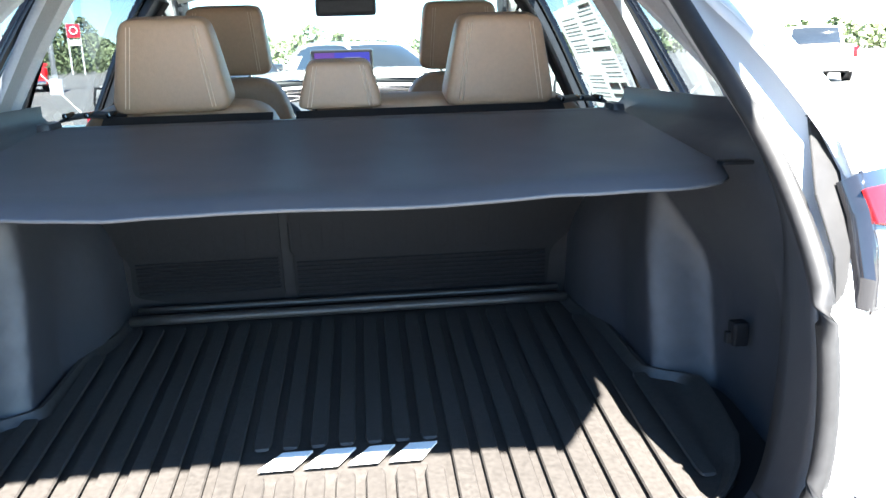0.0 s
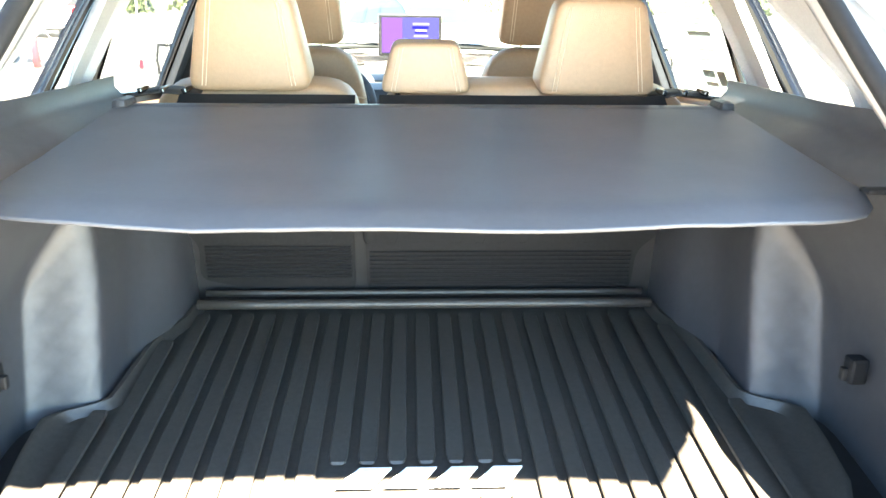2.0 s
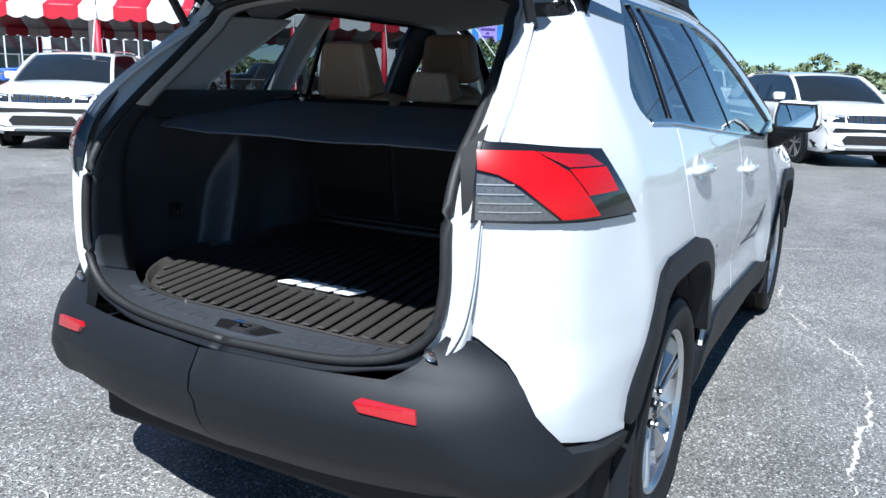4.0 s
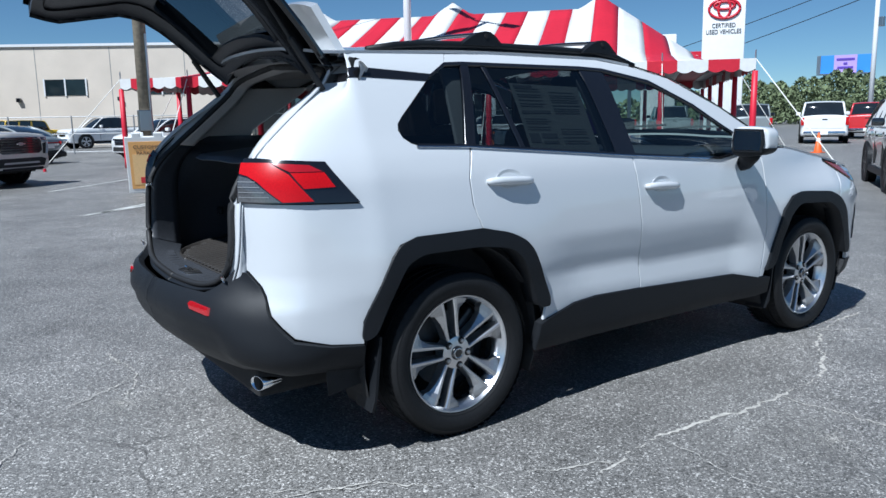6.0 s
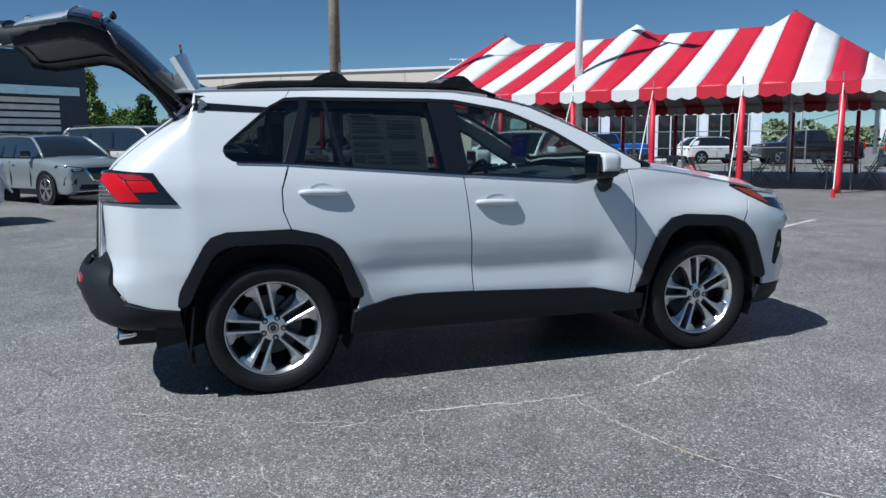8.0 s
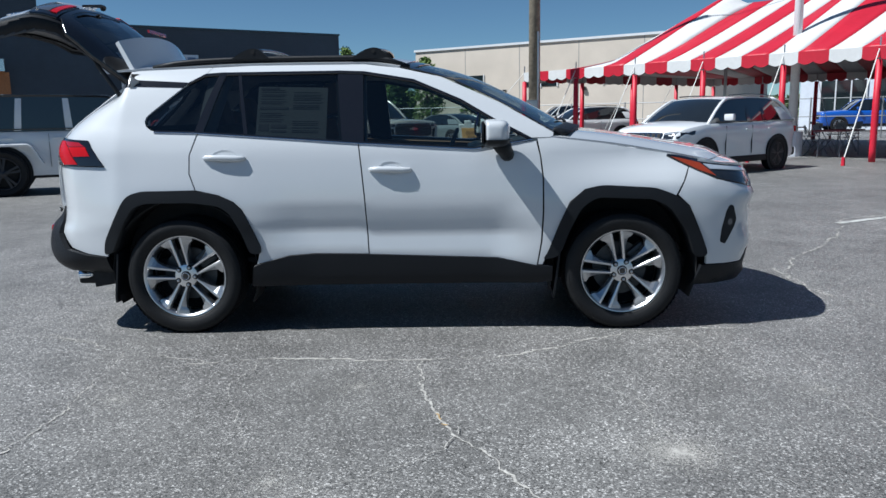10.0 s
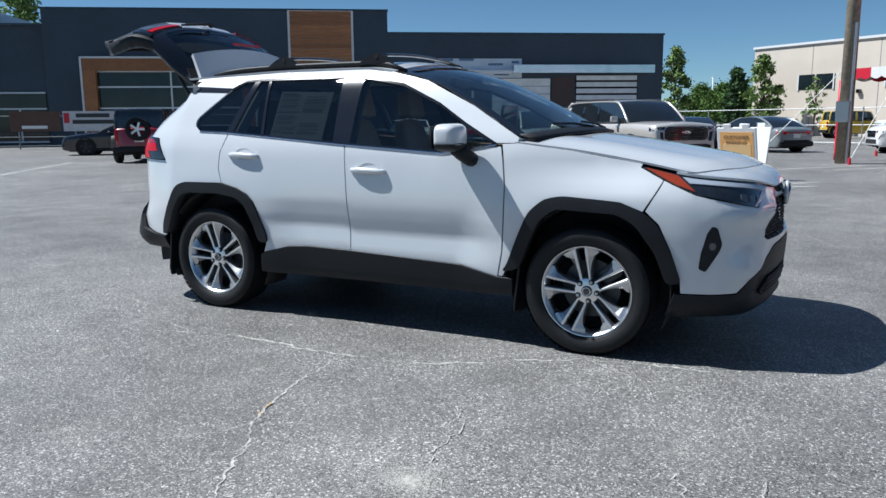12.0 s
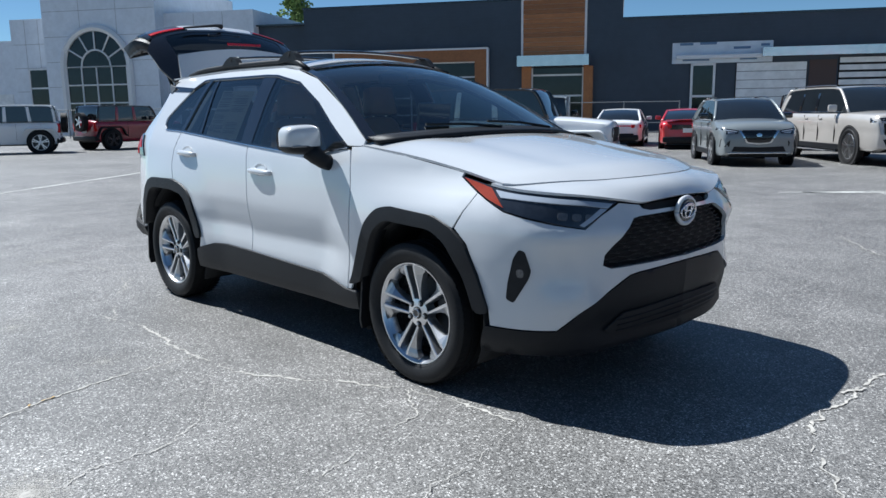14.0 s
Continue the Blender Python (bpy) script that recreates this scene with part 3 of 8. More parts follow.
    skin("fog_lamp", rounded([(3.316, 0.664), (3.348, 0.668), (3.352, 0.630), (3.320, 0.626)], 0.018), CLEAR_LENS, suv, 0.004, 0.01, side, 0.03)
    chin = [(3.17, 0.389), (3.35, 0.386), (fs(0.765), 0.384), (fs(0.66), 0.480), (fs(0.50), 0.566), (fs(0.42), 0.604), (fs(0.36), 0.612), (fs(0.0), 0.624), (fs(0.0), 0.295), (fs(0.5), 0.285), (fs(0.72), 0.265), (3.13, 0.262)]

    def intake(s, z):
        return 0.020 * (1 - smooth(z, 0.315, 0.335)) * smooth(s, 3.4, 3.7) - 0.014 * smooth(z, 0.335, 0.36) * (1 - smooth(z, 0.43, 0.46)) * smooth(s, 3.62, 3.75)

    skin("lower_bumper", chin, CLADDING, suv, 0.004, 0.05, side, 0.04, relief=intake)
    skin("lower_grille", [(fs(0.0), 0.335), (fs(0.46), 0.325), (fs(0.54), 0.365), (fs(0.44), 0.435), (fs(0.0), 0.455)], DARK, suv, 0.007, 0.01, side, 0.04, label="dark lower air intake")
    for k in range(3):
        skin("intake_bar", [(fs(0.0), 0.362 + 0.028 * k), (fs(0.47), 0.352 + 0.026 * k), (fs(0.47), 0.358 + 0.026 * k), (fs(0.0), 0.370 + 0.028 * k)], CLADDING, suv, 0.014, 0.008, side, 0.06)
    grille = [(fs(0.0), 0.645), (fs(0.53), 0.645), (fs(0.58), 0.666), (fs(0.57), 0.715), (fs(0.49), 0.793), (fs(0.39), 0.868), (fs(0.0), 0.878)]
    skin("grille", grille, DARK, suv, -0.05, 0.02, side, 0.05, label="black mesh grille")
    skin("hood_slot", [(fs(0.0), 0.885), (fs(0.26), 0.885), (fs(0.31), 0.893), (fs(0.27), 0.918), (fs(0.0), 0.928)], DARK, suv, -0.02, 0.01, side, 0.05)
    # wheel housings and inner skin, dark behind the shut lines
    skin("inner_skin", [(-0.82, 0.62), (-0.97, 0.8), (-0.95, 1.2), (-0.84, 1.3), (-0.80, 1.58), (-0.2, 1.6), (0.0, 1.50), (-0.22, 1.36), (-0.24, 1.27), (-0.15, 1.215), (1.1, 1.13), (1.8, 1.09), (2.2, 1.13), (2.9, 1.02), (3.3, 0.9), (3.1, 0.72),
                        (2.99, 0.84), (2.86, 0.89), (2.5, 0.9), (2.36, 0.82), (2.24, 0.55), (2.2, 0.33), (0.46, 0.33), (0.48, 0.6), (0.36, 0.84), (0.1, 0.91), (-0.22, 0.91), (-0.36, 0.84), (-0.47, 0.58), (-0.5, 0.52)],
         DARK, suv, -0.02, 0.004, side, 0.08)


def edge_at(y):
    z = curve(ROOF_EDGE, y)
    return shell(y, z)


def roof_point(u, v):
    """u along the roof from the tail to the windscreen, v from left to right."""
    y = -0.46 + 1.80 * u
    e = edge_at(y if y > -0.3 else -0.3 + (y + 0.3) * 0.9)
    xe, ze = e.x, e.z
    bow = 1 - abs(v) ** 2.4
    return Vector((v * xe, y + bow * (0.09 * smooth(u, 0.6, 1.0) - 0.06 * smooth(1 - u, 0.7, 1.0)), ze + 0.062 * bow - 0.02 * bow * smooth(1 - u, 0.5, 1.0)))


part("roof_panel", thicken(grid_mesh(roof_point, span(0, 1, 30), span(-1, 1, 25)), -0.012), PAINT, suv, smooth=True, angle=50)


def screen_point(u, v):
    """The windscreen: u from the roof down to the cowl, v from left to right."""
    y = 1.345 + 0.925 * u
    z = curve(ROOF_EDGE, y)
    e = shell(y, z)
    bow = 1 - abs(v) ** 2.2
    return Vector((v * e.x, y + bow * (0.09 + 0.09 * u), z + bow * (0.058 - 0.02 * u)))


part("windscreen", grid_mesh(screen_point, span(0.02, 0.985, 16), span(-0.965, 0.965, 21)), WINDOW, suv, smooth=True)
part("windscreen_frame", thicken(grid_mesh(lambda u, v: screen_point(u, v) + Vector((0, 0.002, 0.002)), span(0.0, 1.0, 12), span(0.93, 1.0, 3)), -0.006), GLOSS_BLACK, suv)
part("windscreen_frame", thicken(grid_mesh(lambda u, v: screen_point(u, v) + Vector((0, 0.002, 0.002)), span(0.0, 1.0, 12), span(-1.0, -0.93, 3)), -0.006), GLOSS_BLACK, suv)
part("windscreen_frame", thicken(grid_mesh(lambda u, v: screen_point(u, v) + Vector((0, 0.003, 0.003)), span(0.0, 0.07, 3), span(-1, 1, 15)), -0.006), GLOSS_BLACK, suv)
part("cowl", thicken(grid_mesh(lambda u, v: screen_point(0.97, v) + Vector((0, 0.10 * u, -0.015 - 0.025 * u)), span(0, 1, 4), span(-0.98, 0.98, 15)), -0.02), CLADDING, suv, smooth=True)

HOOD_EDGE = [(2.24, 1.168), (2.58, 1.128), (2.965, 1.062), (3.25, 1.005), (3.50, 0.965)]


def hood_point(u, v):
    """The bonnet: u from the cowl to the nose, v from left to right."""
    bow = 1 - abs(v) ** 2.0
    y = 2.25 + 1.05 * u
    z = curve(HOOD_EDGE, y)
    e = shell(y, min(z, 1.2))
    front = smooth(u, 0.55, 1.0)
    x = v * (e.x - 0.004)
    ridge = 0.011 * smooth(abs(v), 0.46, 0.70) * (1 - smooth(abs(v), 0.76, 1.0)) * (1 - 0.5 * front)
    lift = 0.055 * bow * (1 - 0.35 * front) + ridge
    return Vector((x, y + bow * (0.12 + 0.20 * front - 0.12 * (1 - u) * 0), z + lift - 0.075 * smooth(u, 0.80, 1.0) * bow ** 0.5))


LAMP_TOP = [(2.96, 1.050), (3.10, 1.027), (3.25, 1.000), (fs(0.60), 0.957), (fs(0.45), 0.937), (fs(0.30), 0.918), (fs(0.26), 0.921), (fs(0.0), 0.931)]


def lamp_edge(s):
    z = curve(LAMP_TOP, s)
    return shell(s, z) + normal_of(shell, s, z) * 0.007


def nose_point(u, v):
    """Between the bonnet's front edge and the lamps: u down from the seam, v from left to right."""
    side = -1 if v < 0 else 1
    w = abs(v)
    a = hood_point(0.90, w)
    b = lamp_edge(fs(0.80 * w))
    s0 = 3.185
    along_edge = lamp_edge(s0 + (fs(0.80) - s0) * u)
    chord = hood_point(0.90, 1.0).lerp(lamp_edge(fs(0.80)), u)
    p = a.lerp(b, u) + (along_edge - chord) * w ** 3
    bulge = 0.5 * math.sin(u * math.pi) * (1 - w ** 3)
    p += Vector((0, 0.020 * bulge, 0.028 * bulge))
    return Vector((side * p.x, p.y, p.z))


part("nose_panel", thicken(grid_mesh(nose_point, [0.0] + span(0.03, 1, 9), span(-1, 1, 41)), -0.012), PAINT, suv, smooth=True, angle=60)
part("bonnet", thicken(grid_mesh(hood_point, span(0, 0.894, 30), span(-1, 1, 33)), -0.012), PAINT, suv, smooth=True, angle=50)

# ---------- wheels ----------
def make_wheel(parent, m, tyre_mat=TYRE, alloy=ALLOY):
    """A wheel with five pairs of flared spokes, its outer face towards +x."""
    rim = part("wheel", lathe([(0.086, 0.240), (0.094, 0.246), (0.100, 0.250), (0.101, 0.255), (0.094, 0.259), (0.075, 0.255), (0.066, 0.246), (0.040, 0.232), (-0.02, 0.224), (-0.10, 0.236)], 72), alloy, parent, smooth=True, angle=40)
    part("barrel", lathe([(0.03, 0.224), (-0.09, 0.231), (-0.09, 0.05)], 40), ALLOY_DARK, rim, smooth=True)
    profile = [(0.088, 0.252), (0.104, 0.262), (0.115, 0.280), (0.121, 0.302), (0.120, 0.322), (0.113, 0.338), (0.106, 0.344), (0.103, 0.350), (0.094, 0.356), (0.075, 0.3585)]
    for c in (0.052, 0.0, -0.052):
        profile += [(c + 0.018, 0.360), (c + 0.006, 0.360), (c + 0.005, 0.352), (c - 0.005, 0.352), (c - 0.006, 0.360), (c - 0.018, 0.360)]
    profile += [(-0.094, 0.354), (-0.108, 0.343), (-0.118, 0.325), (-0.118, 0.300), (-0.10, 0.25)]
    tyre = part("tyre", lathe(profile, 96), tyre_mat, rim, smooth=True, angle=35)
    for r in (0.268, 0.330):
        x = 0.1075 if r < 0.3 else 0.117
        part("sidewall_ring", lathe([(x, r - 0.002), (x + 0.0016, r), (x, r + 0.002)], 64), tyre_mat, tyre, smooth=True)
    for x in (0.092, -0.092):
        ring = bmesh.new()
        for k in range(64):
            a0, a1, a2 = (k * math.tau / 64 + d for d in (0.0, 0.062, 0.098))
            for a, b, r in ((a0, a1, 0.3605), (a1, a2, 0.3555)):
                ring.faces.new([ring.verts.new((x + dx, r * math.cos(t), r * math.sin(t))) for dx, t in ((-0.015, a), (0.015, a), (0.015, b), (-0.015, b))])
        bmesh.ops.remove_doubles(ring, verts=ring.verts, dist=0.0001)
        part("tread_shoulder", ring, tyre_mat, tyre)
    # each spoke: a slim bright ridge beside its twin, flaring outwards to the rim in a lower facet
    radii = (0.046, 0.075, 0.11, 0.15, 0.19, 0.22, 0.2475)
    near = (0.0140, 0.0175, 0.0195, 0.0210, 0.0225, 0.0235, 0.0245)
    crest = (0.0260, 0.0300, 0.0325, 0.0350, 0.0375, 0.0395, 0.0415)
    wide = (0.0300, 0.0340, 0.0385, 0.0480, 0.0680, 0.0900, 0.1080)
    for pair in range(5):
        a = radians(90 + 18 + 72 * pair)
        for sign in (1, -1):
            bm = bmesh.new()
            rows = []
            for r, n0, c0, w0 in zip(radii, near, crest, wide):
                top = 0.070 + 0.020 * smooth(r, 0.06, 0.24)
                drop = 0.006 + 0.016 * smooth(r, 0.10, 0.19) * (1 - 0.45 * smooth(r, 0.20, 0.2475))
                sec = [(n0 - 0.003, top - 0.05), (n0, top - 0.004), (n0 + 0.004, top), (c0, top), (w0, top - drop), (w0 + 0.004, top - 0.05)]
                ring = []
                for v, x in sec:
                    rr = math.sqrt(max(r * r - v * v, 0.0)) if r > 0.2 else r
                    vv = sign * v
                    ring.append(bm.verts.new((x, rr * math.cos(a) - vv * math.sin(a), rr * math.sin(a) + vv * math.cos(a))))
                rows.append(ring)
            for r0, r1 in zip(rows, rows[1:]):
                for i in range(5):
                    bm.faces.new((r0[i], r0[i + 1], r1[i + 1], r1[i])).material_index = int(i > 2 or i == 0)
            bm.faces.new(rows[0])
            bm.faces.new(rows[-1])
            bmesh.ops.recalc_face_normals(bm, faces=bm.faces)
            part("spoke", bm, alloy, rim, smooth=True, angle=12).data.materials.append(ALLOY_GREY)
    part("hub", lathe([(0.076, 0.0), (0.076, 0.050), (0.070, 0.070), (0.02, 0.076)], 30), alloy, rim, smooth=True, angle=40)
    part("centre_cap", lathe([(0.086, 0.0), (0.086, 0.026), (0.080, 0.031), (0.07, 0.031)], 28), GLOSS_BLACK, rim, smooth=True, angle=40)
    part("cap_ring", lathe([(0.087, 0.019), (0.0885, 0.021), (0.087, 0.023)], 28), CHROME, rim, smooth=True)
    for k in range(5):
        a = radians(90 + 54 + 72 * k)
        at = Matrix.Translation((0, 0.056 * math.cos(a), 0.056 * math.sin(a)))
        seat = lathe([(0.0775, 0.0), (0.0775, 0.015), (0.074, 0.017)], 16)
        seat.transform(at)
        part("lug_recess", seat, DARK, rim)
        nut = lathe([(0.088, 0.0), (0.086, 0.009), (0.06, 0.010)], 6)
        nut.transform(at)
        part("lug_nut", nut, STEEL, rim)
    part("brake_disc", lathe([(-0.02, 0.06), (-0.02, 0.165), (-0.045, 0.165), (-0.045, 0.06)], 40, closed=True), ALLOY_DARK, rim, smooth=True, angle=30)
    part("brake_caliper", box((-0.02, 0.10, 0.11), (0.07, 0.10, 0.12), Matrix.Rotation(radians(-42), 3, "X"), 0.015), ALLOY_DARK, rim)
    rim.matrix_basis = m
    return rim


for y in (0.0, 2.69):
    w0 = make_wheel(suv, pose(0.812, y, 0.358, -8 if y else -6, 0, 0))
    made = copy_thing(w0, pose(-0.812, y, 0.358, 25, 0, 180))
    made.parent = suv

# ---------- underbody ----------
under = box((0, 1.3, 0.345), (1.30, 4.2, 0.16), None, 0.02)
add_box(under, (0, 1.345, 0.40), (1.68, 1.70, 0.16), None, 0.02)
part("underbody", under, DARK, suv)
for side in (1, -1):
    for y in (0.0, 2.69):
        def well(u, v, y=y, side=side):
            a = radians(-25 + 230 * u)
            return Vector((side * ((0.56 if y else 0.66) + (0.325 if y else 0.225) * v), y + 0.455 * math.cos(a), 0.38 + 0.455 * math.sin(a)))
        part("wheel_housing", thicken(grid_mesh(well, span(0, 1, 24), span(0, 1, 3)), 0.005), DARK, suv, smooth=True)
        collar = grid_mesh(lambda a, r, y=y, side=side: Vector((side * (0.845 if y == 0 else 0.80), y + r * math.cos(radians(a)), 0.38 + r * math.sin(radians(a)))), span(-9, 189, 30), (0.448, 0.53, 0.60))
        part("arch_collar", thicken(collar, 0.004), DARK, suv)
        wall = grid_mesh(lambda a, r, y=y, side=side: Vector((side * 0.665, y + r * math.cos(radians(a)), 0.38 + r * math.sin(radians(a)))), span(-20, 200, 24), (0.10, 0.30, 0.458)) if y == 0 else grid_mesh(lambda a, r, y=y, side=side: Vector((side * 0.562, y + r * math.cos(radians(a)), 0.38 + r * math.sin(radians(a)))), span(-20, 200, 24), (0.10, 0.30, 0.458))
        part("housing_wall", thicken(wall, 0.004), DARK, suv)
        flap = prism([(-0.06, 0.0), (0.070, 0.0), (0.085, 0.05), (0.085, 0.31), (-0.07, 0.33)], 0.012, pose(side * 0.845, y - 0.415 - (0.015 if y == 0 else 0.0), 0.200, 90 - 7, 0, 0))
        part("mud_flap", flap, CLADDING, suv, "grey-black mud flap")
part("inner_wall", box((0, 1.35, 0.56), (0.9, 0.02, 0.6)), DARK, suv)
part("engine_bay_wall", box((0, 2.72, 0.62), (1.10, 0.98, 0.62), None, 0.02), DARK, suv)
part("exhaust_tip", thicken(grid_mesh(lambda u, v: Vector((0.585 + 0.05 * u, -0.60 - 0.20 * u, 0.325)) + Vector((0.037 * math.cos(v), 0.012 * math.cos(v), 0.030 * math.sin(v))), span(0, 1, 5), span(0, math.tau, 21)), 0.003), CHROME, suv, smooth=True)
part("silencer", lathe([(-0.28, 0.0), (-0.28, 0.075), (0.28, 0.075), (0.28, 0.0)], 20), DARK, suv).matrix_basis = pose(0.25, -0.50, 0.37)

# ---------- grille, badges, mirrors, handles ----------
def on_nose(x, z, off=0.0):
    p = shell(fs(abs(x)), z)
    n = normal_of(shell, fs(abs(x)), z)
    q = p + n * off
    return Vector((math.copysign(1, x) * q.x if x else 0.0, q.y, q.z))


for i in range(11):
    z = 0.655 + 0.0205 * i
    half = 0.555 if z < 0.71 else 0.555 - (z - 0.71) * 1.2
    bars = bmesh.new()
    pts = []
    for k in range(41):
        x = -half + 2 * half * k / 40
        pts.append(on_nose(x, z + 0.004 * math.sin(k * math.pi / 2 + i * math.pi), -0.022 + 0.004 * math.cos(k * math.pi / 2 + i)))
    add_tube(bars, pts, 0.0042, 5)
    part("grille_bar", bars, CLADDING, suv)
badge = part("front_emblem", lathe([(0.0, 0.0), (0.006, 0.066), (-0.02, 0.07)], 40, "y"), GLOSS_BLACK, suv, "round chrome emblem on a black disc", smooth=True, angle=30)
badge.matrix_basis = Matrix.Translation(on_nose(0, 0.862, 0.012)) @ Matrix.Diagonal((1.08, 1, 0.80, 1)) @ pose(0, 0, 0, -8)
for rx, rz, dz in ((0.060, 0.043, 0.0), (0.024, 0.040, 0.0), (0.040, 0.017, 0.016)):
    ring = [(rx * math.cos(a), 0.008, rz * math.sin(a) + dz) for a in span(0, math.tau, 37)]
    part("emblem_ring", tube(ring, 0.0055, 6), CHROME, badge, smooth=True)
part("emblem_bezel", tube([on_nose(0, 0.862, 0.006) + Vector((0.082 * math.cos(a), 0, 0.062 * math.sin(a))) for a in span(0, math.tau, 37)], 0.012, 8), PAINT, suv, smooth=True)

for side in (1, -1):
    for y0, z0, tilt in ((0.165, 1.083, -1), (1.165, 1.0, -1)):
        p = shell(y0 + 0.12, z0)
        x = p.x
        bm = bmesh.new()
        add_tube(bm, [(side * (x + dx), y0 + d, z0 - 0.008 * d / 0.25 + dz) for d, dx, dz in ((0, 0.002, 0), (0.012, 0.013, 0), (0.06, 0.020, 0.002), (0.13, 0.021, 0.002), (0.20, 0.019, 0), (0.238, 0.013, 0), (0.25, 0.002, 0))],
                 [0.010, 0.015, 0.018, 0.019, 0.018, 0.015, 0.010], 10, True, 1.05)
        part("door_handle", bm, PAINT, suv, smooth=True)
        cup = [(y0 + 0.125 + 0.075 * math.cos(a), z0 + 0.004 + 0.040 * math.sin(a)) for a in span(0, math.tau, 25)[:-1]]
        skin("handle_cup", cup, PAINT, suv, -0.004, 0.004, side, 0.03, relief=lambda s, z, y0=y0, z0=z0: 0.005 * smooth(math.hypot((s - y0 - 0.125) / 0.075, (z - z0 - 0.004) / 0.04), 0.85, 1.0) - 0.012 * (1 - math.hypot((s - y0 - 0.125) / 0.08, (z - z0) / 0.045)) + 0.004)
    # mirror
    def mirror_point(u, v, side=side):
        a, b = v * math.tau, u * math.pi
        e = 0.55
        c = lambda t: math.copysign(abs(math.cos(t)) ** e, math.cos(t))
        s = lambda t: math.copysign(abs(math.sin(t)) ** e, math.sin(t))
        w = 1 - 0.18 * (c(b) > 0) * abs(c(b))
        x, y, z = 0.108 * c(b), 0.095 * s(b) * c(a) * w, 0.078 * s(b) * s(a) * (1 - 0.10 * c(b))
        if y < -0.045:
            y = -0.045 + (y + 0.045) * 0.25
        return Vector((side * (1.022 + x), 1.905 + y + 0.06 * x, 1.205 + z + 0.03 * x))
    shell_m = grid_mesh(mirror_point, span(0.0, 1.0, 22), span(0, 1, 33))
    bmesh.ops.remove_doubles(shell_m, verts=shell_m.verts, dist=0.0005)
    bmesh.ops.recalc_face_normals(shell_m, faces=shell_m.faces)
    mir = part("door_mirror", shell_m, PAINT, suv, "white door mirror with black base", smooth=True)
    lower = grid_mesh(lambda u, v: (lambda p: Vector((side * 1.022 + (p.x - side * 1.022) * 1.015, 1.905 + (p.y - 1.905) * 1.02, min(p.z, 1.172) - 0.004)))(mirror_point(u, v)), span(0.02, 0.98, 18), span(0, 1, 33))
    bmesh.ops.recalc_face_normals(lower, faces=lower.faces)
    part("mirror_lower_shell", lower, CLADDING, mir, smooth=True)
    stalk = bmesh.new()
    add_tube(stalk, [(side * 0.985, 1.945, 1.15), (side * 0.955, 1.965, 1.115), (side * 0.925, 1.985, 1.085), (side * 0.885, 1.99, 1.075)], [0.055, 0.05, 0.042, 0.045], 10)
    part("mirror_base", stalk, CLADDING, mir, smooth=True)
    gl = prism([(-0.105, -0.055), (0.100, -0.055), (0.112, 0.0), (0.100, 0.055), (-0.10, 0.060), (-0.112, 0.0)], 0.002, Matrix.Translation((side * 1.022, 1.8365, 1.207)) @ pose(0, 0, 0, 90, 0, -side * 3) @ Matrix.Diagonal((0.77, 0.90, 1, 1)))
    bezel = prism([(-0.120, -0.066), (0.112, -0.066), (0.126, 0.0), (0.112, 0.068), (-0.112, 0.072), (-0.126, 0.0)], 0.012, Matrix.Translation((side * 1.022, 1.839, 1.207)) @ pose(0, 0, 0, 90, 0, -side * 3) @ Matrix.Diagonal((0.77, 0.90, 1, 1)) @ Matrix.Translation((0, 0, -0.010)))
    part("mirror_bezel", bezel, CLADDING, mir)
    part("mirror_glass", gl, material("mirror_silver", (0.85, 0.87, 0.88), 0.02, metal=1.0, grain=0.01) if side == 1 else bpy.data.materials["mirror_silver"], mir)
    part("turn_signal", box((side * 1.06, 2.0 - 0.005, 1.17), (0.14, 0.012, 0.010), Matrix.Rotation(side * 0.1, 3, "Z"), 0.003), CLEAR_LENS, mir)
    # roof rack
    pts = []
    for k in range(13):
        y = -0.22 + 1.62 * k / 12
        e = edge_at(y)
        lift = 0.026 * smooth(k, 0, 1.5) * (1 - smooth(k, 11, 12)) + 0.016
        pts.append((side * (e.x - 0.03), y, e.z + lift))
    rail_ob = part("roof_rail", tube(pts, 0.017, 8, 1.0), CLADDING, suv, "black roof rail", smooth=True)
    fill = grid_mesh(lambda u, v: Vector(pts[int(round(u * 12))]) + Vector((0, 0, -0.034 * v)), span(0, 1, 13), span(0, 1, 3))
    part("rail_foot", thicken(fill, 0.018), CLADDING, rail_ob)
for y in (0.42, 1.18):
    e = edge_at(y)
    zz = e.z + 0.060
    bar = [(x, y + 0.03 * (1 - (x / e.x) ** 2), zz + 0.030 + 0.028 * (1 - (x / e.x) ** 2)) for x in span(-e.x + 0.03, e.x - 0.03, 17)]
    cross = part("roof_crossbar", tube(bar, 0.032, 10, 0.32), GLOSS_BLACK, suv, "black roof rack crossbar", smooth=True)
    for side in (1, -1):
        tower = prism([(-0.15, 0.0), (-0.13, 0.012), (-0.085, 0.040), (-0.045, 0.058), (-0.008, 0.066), (0.022, 0.063), (0.052, 0.046), (0.082, 0.018), (0.105, 0.0)], 0.045, Matrix.Translation((side * (e.x - 0.03) - 0.022, y, e.z + 0.040)) @ pose(0, 0, 0, 90, 0, 90))
        part("crossbar_foot", tower, CLADDING, cross)
        part("foot_hole", lathe([(0.0, 0.0), (0.0, 0.011), (0.052, 0.011), (0.052, 0.0)], 14), DARK, cross).matrix_basis = Matrix.Translation((side * (e.x - 0.03) - 0.026, y - 0.005, e.z + 0.083))
fin = bmesh.new()
